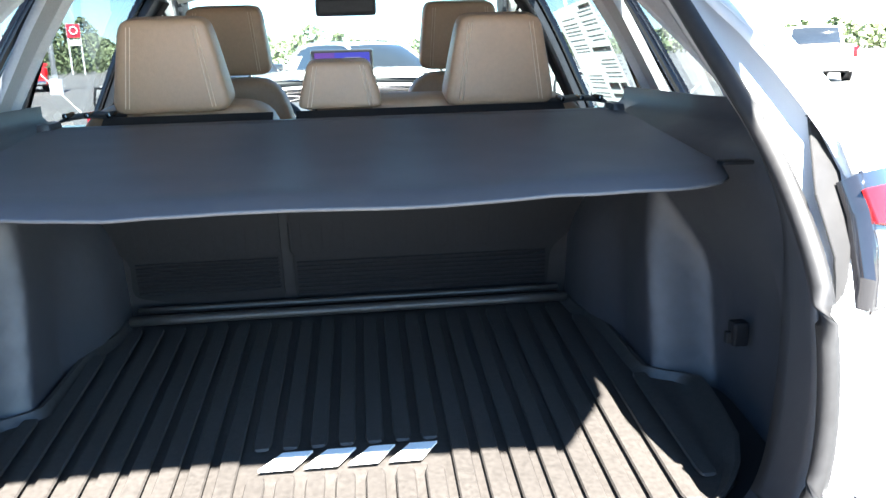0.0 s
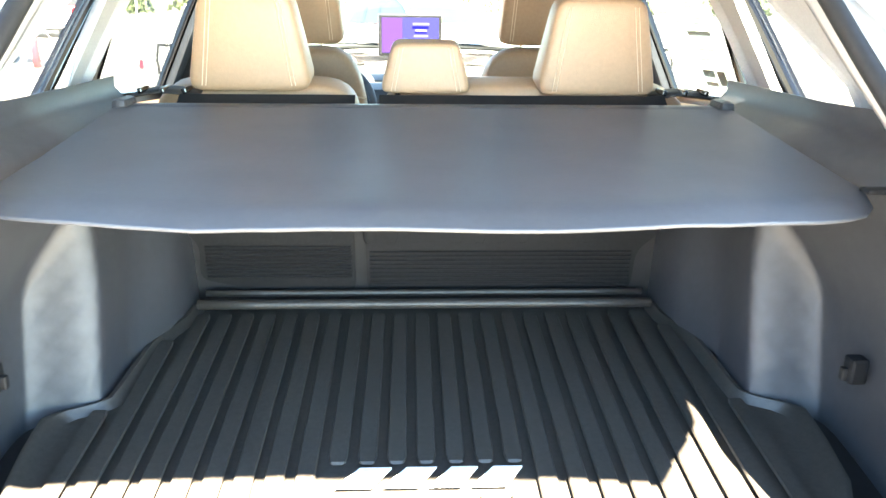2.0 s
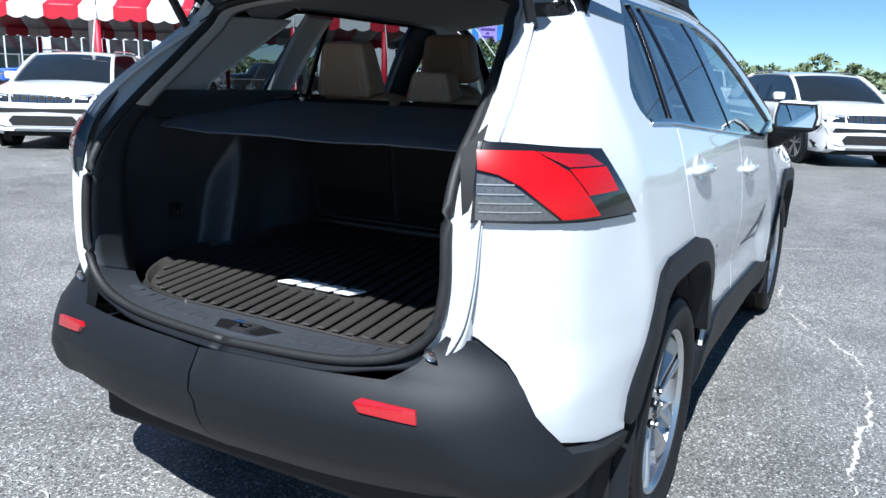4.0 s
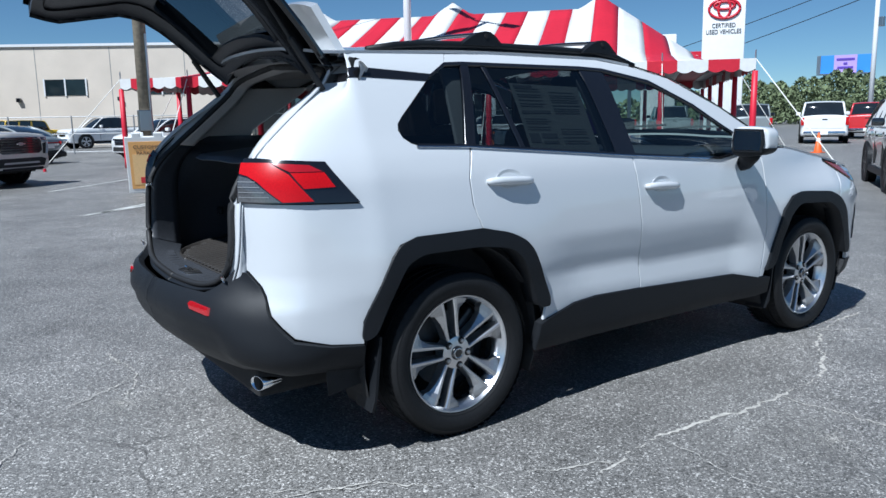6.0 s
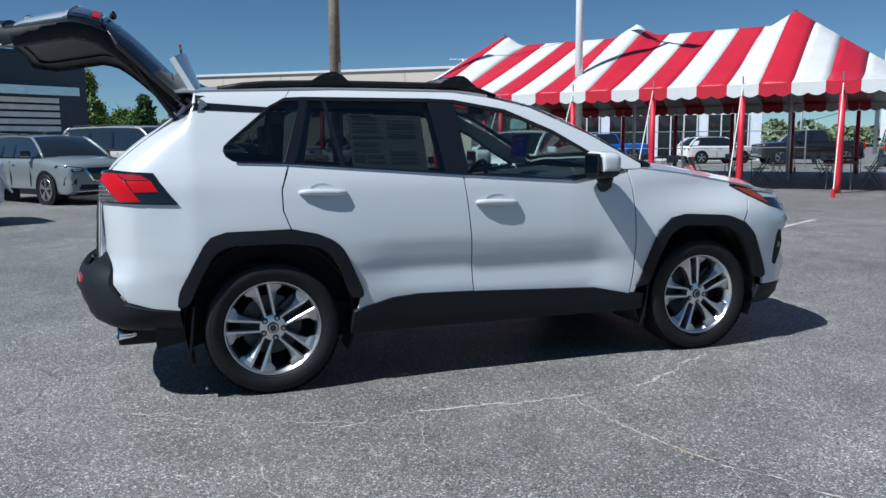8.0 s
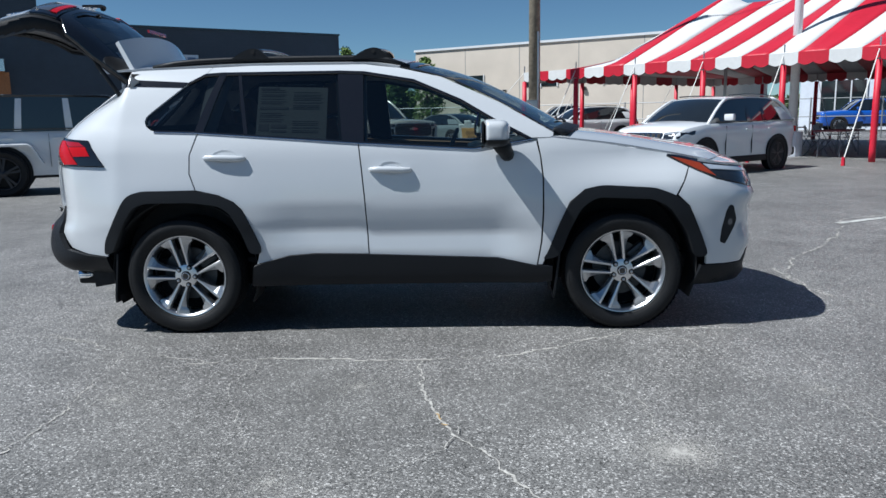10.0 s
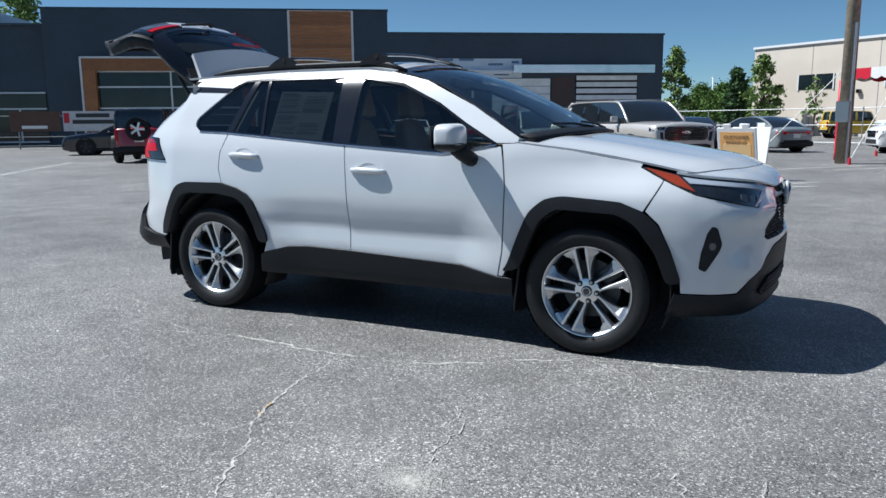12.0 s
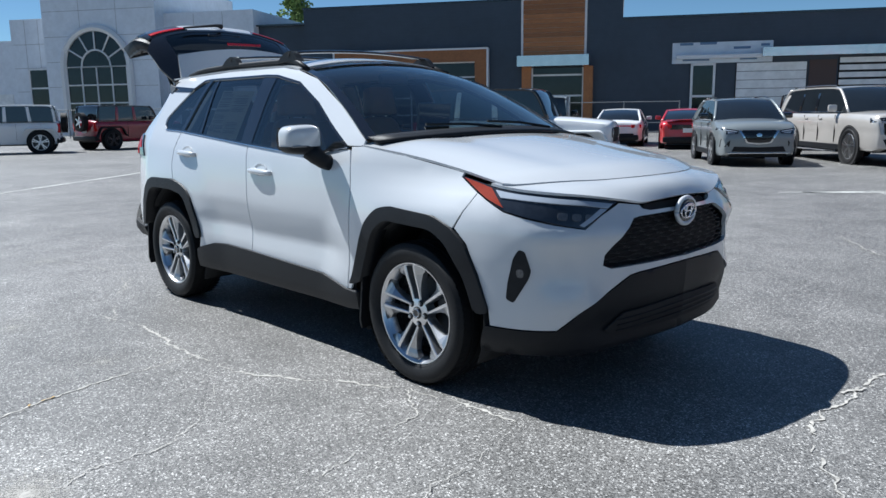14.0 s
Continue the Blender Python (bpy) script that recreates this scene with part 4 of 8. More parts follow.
add_prism(fin, [(-0.10, 0), (0.09, 0), (0.05, 0.012), (-0.02, 0.035), (-0.075, 0.062), (-0.10, 0.06)], 0.03, Matrix.Translation((-0.015, -0.24, 1.655)) @ pose(0, 0, 0, 90, 0, 90))
part("antenna_fin", fin, PAINT, suv)
for x0, x1 in ((-0.55, 0.05), (0.0, 0.52)):
    part("wiper", tube([screen_point(0.985, x0 / 0.9) + Vector((0, 0.02, 0.01)), screen_point(0.95, (x0 + x1) / 1.8) + Vector((0, 0.01, 0.012)), screen_point(0.93, x1 / 0.9) + Vector((0, 0.008, 0.010))], 0.008, 6), SEAL, suv)

# ---------- liftgate, raised on its hinges ----------
def tail_surface(x, z):
    p = shell(rs(abs(x)), z)
    return Vector((math.copysign(p.x, x), p.y, p.z))


hinge = Vector((0, -0.34, 1.605))
gate_outer = [(-0.64, 0.80), (0.64, 0.80), (0.685, 0.92), (0.70, 1.04), (0.70, 1.10), (0.36, 1.125), (0.34, 1.245), (-0.34, 1.245), (-0.36, 1.125), (-0.70, 1.10), (-0.70, 1.04), (-0.685, 0.92)]


def gate_form(x, z):
    plate = (1 - smooth(abs(x), 0.27, 0.31)) * smooth(z, 0.90, 0.93) * (1 - smooth(z, 1.085, 1.10))
    return -0.035 * plate + 0.02 * (1 - smooth(abs(z - 1.13), 0.0, 0.05)) - 0.018 * (1 - smooth(z, 0.80, 0.9))


gate = skin("liftgate", gate_outer, PAINT, suv, 0.0, 0.02, 1, 0.03, tail_surface, "raised white liftgate", relief=gate_form)
skin("lower_trim", [(-0.60, 0.70), (0.60, 0.70), (0.645, 0.795), (-0.645, 0.795)], CLADDING, gate, 0.004, 0.05, 1, 0.05, tail_surface)
frame_u = [(-0.70, 1.255), (0.70, 1.255), (0.70, 1.40), (0.70, 1.575), (-0.70, 1.575), (-0.70, 1.40)]
pane = rounded([(-0.60, 1.275), (0.60, 1.275), (0.66, 1.52), (-0.66, 1.52)], 0.04)
skin("window_surround", frame_u, GLOSS_BLACK, gate, 0.0, 0.03, 1, 0.05, tail_surface, holes=[pane])
skin("rear_window", pane, PRIVACY, gate, -0.004, 0.004, 1, 0.06, tail_surface)
for side in (1, -1):
    lens = [(side * a, b) for a, b in ((0.335, 1.245), (0.357, 1.125), (0.70, 1.105), (0.715, 1.245))]
    lamp_g = skin("gate_lamp", lens, GLOSS_BLACK, gate, 0.006, 0.02, 1, 0.05, tail_surface)
    skin("red_lens", [(side * a, b) for a, b in ((0.35, 1.235), (0.36, 1.205), (0.675, 1.205), (0.68, 1.235))], RED_LENS, lamp_g, 0.012, 0.006, 1, 0.05, tail_surface)
    skin("clear_lens", [(side * a, b) for a, b in ((0.365, 1.195), (0.385, 1.14), (0.645, 1.12), (0.668, 1.195))], CLEAR_LENS, lamp_g, 0.010, 0.006, 1, 0.05, tail_surface)
    wing = [(side * a, b) for a, b in ((0.70, 1.262), (0.80, 1.30), (0.83, 1.42), (0.80, 1.56), (0.70, 1.57))]
    skin("side_wing", wing if side > 0 else wing[::-1], GLOSS_BLACK, gate, 0.004, 0.03, 1, 0.05, tail_surface, "gloss black wing beside the rear window")
plate_y = tail_surface(0, 1.0).y
plate = part("licence_plate", box((0, plate_y + 0.018, 1.0), (0.31, 0.012, 0.155), Matrix.Rotation(0.05, 3, "X"), 0.004), GLOSS_BLACK, gate, "white plate insert in a black frame")
part("plate_insert", box((0, plate_y + 0.009, 1.002), (0.27, 0.008, 0.115), Matrix.Rotation(0.05, 3, "X")), WHITE_PRINT, plate)
for x, z, w, h, mat in ((0, 1.04, 0.15, 0.02, RED_PRINT), (-0.09, 0.965, 0.05, 0.022, RED_PRINT), (0.09, 0.965, 0.05, 0.022, RED_PRINT), (0, 0.945, 0.2, 0.010, GREY_PRINT)):
    part("plate_print", box((x, plate_y + 0.0035, z), (w, 0.004, h)), mat, plate)
em = part("rear_emblem", tube([(0.055 * math.cos(a), 0, 0.04 * math.sin(a)) for a in span(0, math.tau, 33)], 0.006, 6), CHROME, gate, "chrome oval emblem", smooth=True)
em.matrix_basis = Matrix.Translation(tail_surface(0, 1.185) + Vector((0, -0.012, 0)))
part("emblem_ring", tube([(0.022 * math.cos(a), 0, 0.037 * math.sin(a)) for a in span(0, math.tau, 25)], 0.005, 6), CHROME, em, smooth=True)
part("emblem_ring", tube([(0.037 * math.cos(a), 0, 0.015 + 0.015 * math.sin(a)) for a in span(0, math.tau, 25)], 0.005, 6), CHROME, em, smooth=True)
for k, x in enumerate((0.44, 0.485, 0.53)):
    part("trim_badge", box(tail_surface(x, 0.90) + Vector((0, -0.006, 0)), (0.034, 0.010, 0.028), Matrix.Rotation(0.15, 3, "Z"), 0.003), CHROME, gate)
for x in (-0.12, 0.0, 0.12):
    part("handle_recess", box((x, tail_surface(0, 1.09).y + 0.012, 1.078), (0.06, 0.02, 0.018)), DARK, gate)


def spoiler_point(u, v):
    e = 0.60 - 0.03 * u
    return Vector((v * e, -0.36 - 0.20 * u - 0.05 * u * (1 - v * v), 1.672 - 0.055 * v * v - 0.045 * u - 0.02 * u * v * v))


part("spoiler", thicken(grid_mesh(spoiler_point, span(0, 1, 10), span(-1, 1, 21)), 0.03), PAINT, gate, smooth=True, angle=40)
part("brake_light", box((0, -0.655, 1.60), (0.30, 0.02, 0.014)), RED_LENS_DARK, gate)
inner_pane = rounded([(-0.56, 1.29), (0.56, 1.29), (0.58, 1.50), (-0.58, 1.50)], 0.04)
inner = [(-0.60, 0.72), (0.60, 0.72), (0.69, 0.82), (0.735, 1.05), (0.75, 1.2), (0.74, 1.40), (0.70, 1.57), (-0.70, 1.57), (-0.74, 1.40), (-0.75, 1.2), (-0.735, 1.05), (-0.69, 0.82)]
skin("inner_trim", inner, TRIM, gate, -0.085, 0.02, 1, 0.06, tail_surface, holes=[inner_pane])
skin("gate_edge", inner, CLADDING, gate, -0.01, 0.085, 1, 0.06, tail_surface, holes=[rounded([(-0.55, 0.76), (0.55, 0.76), (0.62, 1.05), (0.60, 1.54), (-0.60, 1.54), (-0.62, 1.05)], 0.05)])
part("wiper_motor_cover", box((0, -0.80, 1.285), (0.30, 0.05, 0.05), None, 0.015), TRIM, gate)
part("rear_wiper", tube([(0.0, -0.90, 1.275), (0.05, -0.905, 1.285), (0.36, -0.86, 1.30)], [0.022, 0.012, 0.008], 8), SEAL, gate)
GATE_TURN = Matrix.Translation(hinge) @ pose(0, 0, 0, -79) @ Matrix.Translation(-hinge)
gate.matrix_basis = GATE_TURN
for side in (1, -1):
    a = Vector((side * 0.60, -0.44, 1.47))
    b = GATE_TURN @ Vector((side * 0.60, -0.66, 1.30))
    part("gate_strut", tube([a, a.lerp(b, 0.5), a.lerp(b, 0.52), b], [0.014, 0.014, 0.008, 0.008], 8), SEAL, suv)
    part("gate_hinge", box((side * 0.45, -0.36, 1.615), (0.05, 0.12, 0.03), None, 0.008), CLADDING, suv)

# ---------- load bay ----------
def mirrored(points, side):
    return [Vector((side * p[0], p[1], p[2])) for p in points]


# The rubber seal's line round the opening, the inner trim's edge and the body's outer edge, right half from the sill up
LOOP_SEAL = [(0.0, -0.905, 0.676), (0.28, -0.898, 0.688), (0.43, -0.885, 0.708), (0.525, -0.868, 0.742), (0.582, -0.855, 0.80), (0.603, -0.845, 0.90), (0.596, -0.83, 1.05), (0.588, -0.77, 1.16), (0.582, -0.665, 1.26), (0.558, -0.53, 1.38), (0.53, -0.42, 1.485), (0.47, -0.365, 1.56), (0.0, -0.385, 1.602)]
LOOP_TRIM = [(0.0, -0.775, 0.688), (0.30, -0.772, 0.688), (0.46, -0.755, 0.690), (0.56, -0.725, 0.70), (0.615, -0.70, 0.75), (0.634, -0.693, 0.88), (0.634, -0.690, 1.05), (0.634, -0.66, 1.15), (0.622, -0.58, 1.25), (0.588, -0.45, 1.37), (0.55, -0.35, 1.475), (0.48, -0.30, 1.55), (0.0, -0.31, 1.585)]
LOOP_OUT = [(0.0, -0.945, 0.660), (0.30, -0.93, 0.668), (0.45, -0.905, 0.69), (0.585, -0.870, 0.72), (0.645, -0.858, 0.79), (0.668, -0.848, 0.90), (0.675, -0.835, 1.05), (0.68, -0.80, 1.18), (0.672, -0.70, 1.29), (0.635, -0.55, 1.41), (0.59, -0.42, 1.52), (0.50, -0.385, 1.61), (0.0, -0.43, 1.655)]


def along(points, t):
    k = t * (len(points) - 1)
    i = min(int(k), len(points) - 2)
    f = k - i
    p = [Vector(q) for q in points]
    a, b, c, d = p[max(i - 1, 0)], p[i], p[i + 1], p[min(i + 2, len(p) - 1)]
    return 0.5 * (2 * b + (c - a) * f + (2 * a - 5 * b + 4 * c - d) * f * f + (3 * b - a - 3 * c + d) * f ** 3)


for side in (1, -1):
    def band(a, b, u0, u1, n, bulge, side=side):
        """A strip between two of the loops."""
        return grid_mesh(lambda u, v: (lambda p: Vector((side * p.x, p.y - bulge * math.sin(v * math.pi), p.z)))(along(a, u).lerp(along(b, u), v)), span(u0, u1, n), span(0, 1, 5))

    part("sill_trim", thicken(band(LOOP_TRIM, LOOP_SEAL, 0.0, 0.30, 20, 0.0), 0.006), TRIM, suv, "charcoal plastic sill plate", smooth=True, angle=50)
    part("opening_trim", thicken(band(LOOP_TRIM, LOOP_SEAL, 0.30, 0.655, 26, 0.006), 0.006), TRIM, suv, smooth=True)
    part("pillar_lining", thicken(band(LOOP_TRIM, LOOP_SEAL, 0.655, 1.0, 26, 0.006), 0.006), HEADLINER, suv, "light grey lining round the opening", smooth=True)
    part("bumper_top", thicken(band(LOOP_SEAL, LOOP_OUT, 0.0, 0.27, 18, 0.004), 0.006), CLADDING, suv, smooth=True)
    part("gate_opening_frame", thicken(band(LOOP_SEAL, LOOP_OUT, 0.27, 1.0, 50, -0.018), 0.006), PAINT, suv, "white painted channel round the opening", smooth=True)
    part("weather_strip", tube(mirrored([along(LOOP_SEAL, u) + Vector((0, -0.012, 0)) for u in span(0, 1, 70)], side), 0.0135, 8), SEAL, suv, smooth=True)
    part("weather_lip", tube(mirrored([along(LOOP_SEAL, u).lerp(along(LOOP_TRIM, u), 0.16) + Vector((0, -0.006, 0)) for u in span(0, 1, 70)], side), 0.006, 6), SEAL, suv, smooth=True)
EDGE_S = [(0.70, -0.945), (0.80, -0.945), (0.9, -0.95), (1.04, -0.938), (1.06, -0.930), (1.20, -0.900), (1.23, -0.884), (1.35, -0.865), (1.5, -0.855), (1.6, -0.85)]


def channel_edge(z):
    """The channel's outer edge at a height."""
    u = min(span(0.25, 0.95, 141), key=lambda q: abs(along(LOOP_OUT, q).z - z))
    return along(LOOP_OUT, u)


for side in (1, -1):
    for z0, z1, mat, name, off in ((0.74, 1.046, PAINT, "channel_return", -0.002), (1.046, 1.212, GLOSS_BLACK, "lamp_side", 0.012), (1.212, 1.575, PAINT, "channel_return", -0.002)):
        def strip(u, v, z0=z0, z1=z1, off=off, side=side):
            z = z0 + (z1 - z0) * u
            s0 = curve(EDGE_S, z)
            a = shell(s0, z) + normal_of(shell, s0, z) * off
            p = a.lerp(channel_edge(z) + Vector((0, 0.006, 0)), v)
            return Vector((side * p.x, p.y, p.z))
        part(name, thicken(grid_mesh(strip, span(0, 1, 12), span(0, 1, 4)), 0.004), mat, suv, smooth=True)
part("latch_cover", prism([(-0.125, 0.045), (0.125, 0.045), (0.075, -0.035), (-0.075, -0.035)], 0.010, Matrix.Translation((0, -0.842, 0.681))), STEEL, suv, "pale latch plate in the sill")
part("latch_pocket", prism([(-0.035, 0.030), (0.035, 0.030), (0.024, -0.030), (-0.024, -0.030)], 0.003, Matrix.Translation((0, -0.842, 0.691))), DARK, suv)
part("latch", tube([(-0.012, -0.835, 0.692), (-0.012, -0.86, 0.712), (0.012, -0.86, 0.712), (0.012, -0.835, 0.692)], 0.005, 6), CHROME, suv)
for side in (1, -1):
    part("bumper_screw", lathe([(0.0, 0.0), (0.004, 0.010), (-0.004, 0.016)], 16, "y"), STEEL, suv, smooth=True).matrix_basis = pose(side * 0.595, -0.895, 0.755, 20, 0, 0)
for k in range(19):
    x = -0.486 + 0.054 * k
    if abs(x) > 0.13:
        u = (abs(x) / 0.28) / 12 if abs(x) < 0.28 else (1 + (abs(x) - 0.28) / 0.15) / 12
        c = along(LOOP_TRIM, u).lerp(along(LOOP_SEAL, u), 0.42)
        part("sill_rib", box((x, c.y, c.z + 0.0045), (0.036, 0.055, 0.005), Matrix.Rotation(-math.copysign(0.25, x) * smooth(abs(x), 0.3, 0.5), 3, "Y"), 0.002), TRIM, suv)


def floor_z(y):
    return 0.70 + 0.105 * (y + 0.75)


WELL = [(-0.80, 0.60), (-0.70, 0.63), (-0.55, 0.715), (-0.33, 0.725), (-0.27, 0.715), (-0.245, 0.60), (-0.10, 0.59), (0.0, 0.545), (0.12, 0.53), (0.3, 0.53)]


def wall_x(y, z):
    """Half width of the load bay: the housing's rear face leans forward as it rises."""
    low = curve(WELL, y + 0.060 - 0.25 * (z - 0.735))
    high = 0.612 + 0.045 * smooth(-y, 0.20, 0.42)
    up = smooth(z, 0.93, 1.16)
    x = low + (high - low) * up
    return x + 0.085 * smooth(z, 1.19, 1.25)


def body_x(y, z):
    """Half width of the shell at a place along it."""
    best = min((abs(shell(s, z).y - y), s) for s in span(-1.3, 0.4, 120))
    return shell(best[1], z).x


for side in (1, -1):
    ys = [-0.695, -0.66, -0.62, -0.55, -0.45] + span(-0.40, -0.16, 25) + [-0.1, -0.05, 0.0, 0.06, 0.12, 0.2]
    side_trim = grid_mesh(lambda y, v, side=side: Vector((side * min(wall_x(y, 0.66 + 0.62 * v), 0.735, body_x(y, 0.66 + 0.62 * v) - 0.045), y, 0.66 + 0.62 * v)), ys, span(0, 1, 26))
    part("side_trim_panel", thicken(side_trim, 0.004), TRIM, suv, "charcoal plastic load bay side", smooth=True, angle=60)
    skin("rear_pillar_trim", [(-0.225, 1.335), (-0.06, 1.46), (0.04, 1.545), (0.06, 1.575), (-0.30, 1.565), (-0.62, 1.555), (-0.72, 1.45), (-0.79, 1.25), (-0.24, 1.25)], HEADLINER, suv, -0.055, 0.01, side, label="light grey pillar trim")
    skin("middle_pillar_trim", [(0.09, 1.22), (0.20, 1.22), (0.29, 1.60), (0.14, 1.60)], HEADLINER, suv, -0.045, 0.02, side)
    skin("middle_pillar_trim", [(0.98, 1.16), (1.15, 1.15), (1.13, 1.60), (0.94, 1.60)], TRIM, suv, -0.035, 0.02, side)
    skin("door_lining", [(0.10, 1.225), (0.6, 1.19), (1.1, 1.15), (1.8, 1.11), (2.15, 1.13), (2.15, 1.0), (0.12, 1.05)], LEATHER, suv, -0.05, 0.02, side)
    skin("door_lining", [(0.12, 1.05), (2.15, 1.0), (2.15, 0.45), (0.5, 0.45), (0.45, 0.7), (0.3, 0.9)], TRIM, suv, -0.045, 0.02, side)
    ring = part("tie_down_ring", tube([(side * 0.566, 0.015 + 0.018 * math.cos(a), 0.812 + 0.030 * math.sin(a)) for a in span(0, math.tau, 17)], 0.006, 6), CHROME, suv, "chrome tie-down ring", smooth=True)
    part("ring_bracket", box((side * 0.575, -0.03, 0.812), (0.02, 0.07, 0.085), None, 0.01), CLADDING, ring)
    hook = part("bag_hook", box((side * 0.690, -0.455, 0.875), (0.030, 0.028, 0.045), None, 0.006), CLADDING, suv)
    part("hook_tongue", box((side * 0.672, -0.455, 0.868), (0.012, 0.012, 0.022), None, 0.003), SEAL, hook)
    belt = part("seat_belt", thicken(grid_mesh(lambda u, v, side=side: Vector((side * (0.475 + 0.135 * u), 0.055 + 0.05 * v, 1.252 + 0.010 * math.sin(u * math.pi) + 0.008 * v)), span(0, 1, 8), span(0, 1, 3)), 0.004), SEAL, suv, "black seat belt over the seat shoulder", smooth=True)
    for k in range(3):
        part("belt_stop", box((side * (0.50 + 0.045 * k), 0.08, 1.264), (0.010, 0.055, 0.012), Matrix.Rotation(side * 0.3, 3, "Y"), 0.003), GLOSS_BLACK, belt)
part("headliner", grid_mesh(lambda u, v: roof_point(u, v * 0.97) - Vector((0, 0, 0.05)), span(0.02, 0.97, 14), span(-1, 1, 15)), HEADLINER, suv, smooth=True)
part("cabin_floor", box((0, 1.05, 0.43), (1.5, 2.5, 0.03)), DARK, suv)
part("load_floor", thicken(grid_mesh(lambda y, v: Vector((v * (curve(WELL, y + 0.06) + 0.01), y, floor_z(y) - 0.040)), span(-0.78, 0.2, 16), span(-1, 1, 3)), -0.012), DARK, suv)

# the loose rubber mat in the load bay
mat_thing = thing("cargo_mat", "black ribbed rubber cargo mat with white lettering", "mat")


def mat_half(y):
    return curve([(-0.775, 0.30), (-0.755, 0.45), (-0.72, 0.53), (-0.66, 0.595), (-0.55, 0.655), (-0.36, 0.675), (-0.30, 0.585), (-0.1, 0.570), (0.0, 0.53), (0.07, 0.52)], y)


ys = [-0.775, -0.77, -0.76, -0.75, -0.735, -0.72, -0.69, -0.66, -0.62, -0.55, -0.45, -0.40, -0.36, -0.34, -0.32, -0.30, -0.25, -0.2, -0.1, 0.0, 0.06]
sheet = grid_mesh(lambda y, v: Vector((v * mat_half(y), y, floor_z(y) - 0.008 + 0.016 * smooth(abs(v), 0.955, 0.985))), ys, [-1, -0.985, -0.955, -0.9] + span(-0.8, 0.8, 9) + [0.9, 0.955, 0.985, 1])
part("mat_base", thicken(sheet, 0.006), MAT, mat_thing, smooth=True, angle=40)
part("mat_lip", tube([(x, 0.045, floor_z(0.045) + 0.012) for x in span(-0.51, 0.51, 9)], 0.012, 8), MAT, mat_thing, smooth=True)
part("mat_lip", tube([(x, 0.085, floor_z(0.08) + 0.020) for x in span(-0.50, 0.50, 9)], 0.008, 8), MAT, mat_thing, smooth=True)
rear_lip = [(v * mat_half(y), y + 0.004, floor_z(y) - 0.001) for v, y in [(-1, -0.66), (-1, -0.72), (-1, -0.755), (-1, -0.775)] + [(v, -0.775) for v in (-0.5, 0, 0.5)] + [(1, -0.775), (1, -0.755), (1, -0.72), (1, -0.66)]]
part("mat_lip", tube(rear_lip, 0.0045, 8), MAT, mat_thing, smooth=True)


def rib(x, y0, y1):
    w, h = 0.0158, 0.0036
    bm = bmesh.new()
    rows = []
    for y, ww, hh in ((y0, w * 0.45, 0.0), (y0 + 0.004, w * 0.8, h), (y0 + 0.018, w, h), (y1 - 0.018, w, h), (y1 - 0.004, w * 0.8, h), (y1, w * 0.45, 0.0)):
        z = floor_z(y) + 0.001
        rows.append([bm.verts.new((x + dx, y, z + dz)) for dx, dz in ((-ww, 0), (-ww * 0.86, hh), (ww * 0.86, hh), (ww, 0))])
    for r0, r1 in zip(rows, rows[1:]):
        for i in range(3):
            bm.faces.new((r0[i], r0[i + 1], r1[i + 1], r1[i]))
    bmesh.ops.recalc_face_normals(bm, faces=bm.faces)
    part("rib", bm, MAT, mat_thing)


for i in range(-12, 13):
    x = 0.0478 * i - 0.012
    y0 = next(y for y in span(-0.76, -0.3, 60) if mat_half(y) > abs(x) + 0.045)
    y1 = next(y for y in span(0.02, -0.5, 80) if mat_half(y) > abs(x) + 0.03)
    if abs(x) < 0.165:
        rib(x, y0, -0.555)
        rib(x, -0.485, y1)
    else:
        rib(x, y0, y1)
for x0, x1 in ((-0.140, -0.072), (-0.066, 0.0), (0.006, 0.066), (0.073, 0.138)):
    lean = 0.014
    glyph = prism([(x0 - lean, -0.022), (x1 - lean - 0.012, -0.022), (x1 + lean - 0.01, 0.022), (x0 + lean + 0.008, 0.022)], 0.004, Matrix.Translation((0, -0.520, floor_z(-0.52) + 0.002)) @ pose(0, 0, 0, math.degrees(math.atan(0.105))))
    part("lettering_block", glyph, WHITE_PRINT, mat_thing, "white raised lettering block")

# ---------- luggage cover ----------
cover = thing("luggage_cover", "charcoal vinyl roller luggage cover drawn over the load bay", "luggage cover")


def cover_point(u, v):
    """u from the seat backs to the free edge, v from left to right."""
    y_end = -0.662 + 0.070 * abs(v) ** 3.0 + 0.035 * smooth(abs(v), 0.93, 1.0)
    y = -0.03 + (y_end + 0.03) * u
    half = 0.61 - 0.010 * u
    z = 1.238 - 0.050 * u - 0.012 * math.sin(u * math.pi) * (1 - v * v) - 0.014 * smooth(u, 0.94, 1.0)
    z += 0.0022 * math.sin(9 * v + 3 * u) * u + 0.0015 * noise.noise(Vector((v * 9, u * 7, 0)))
    return Vector((v * half, y, z))


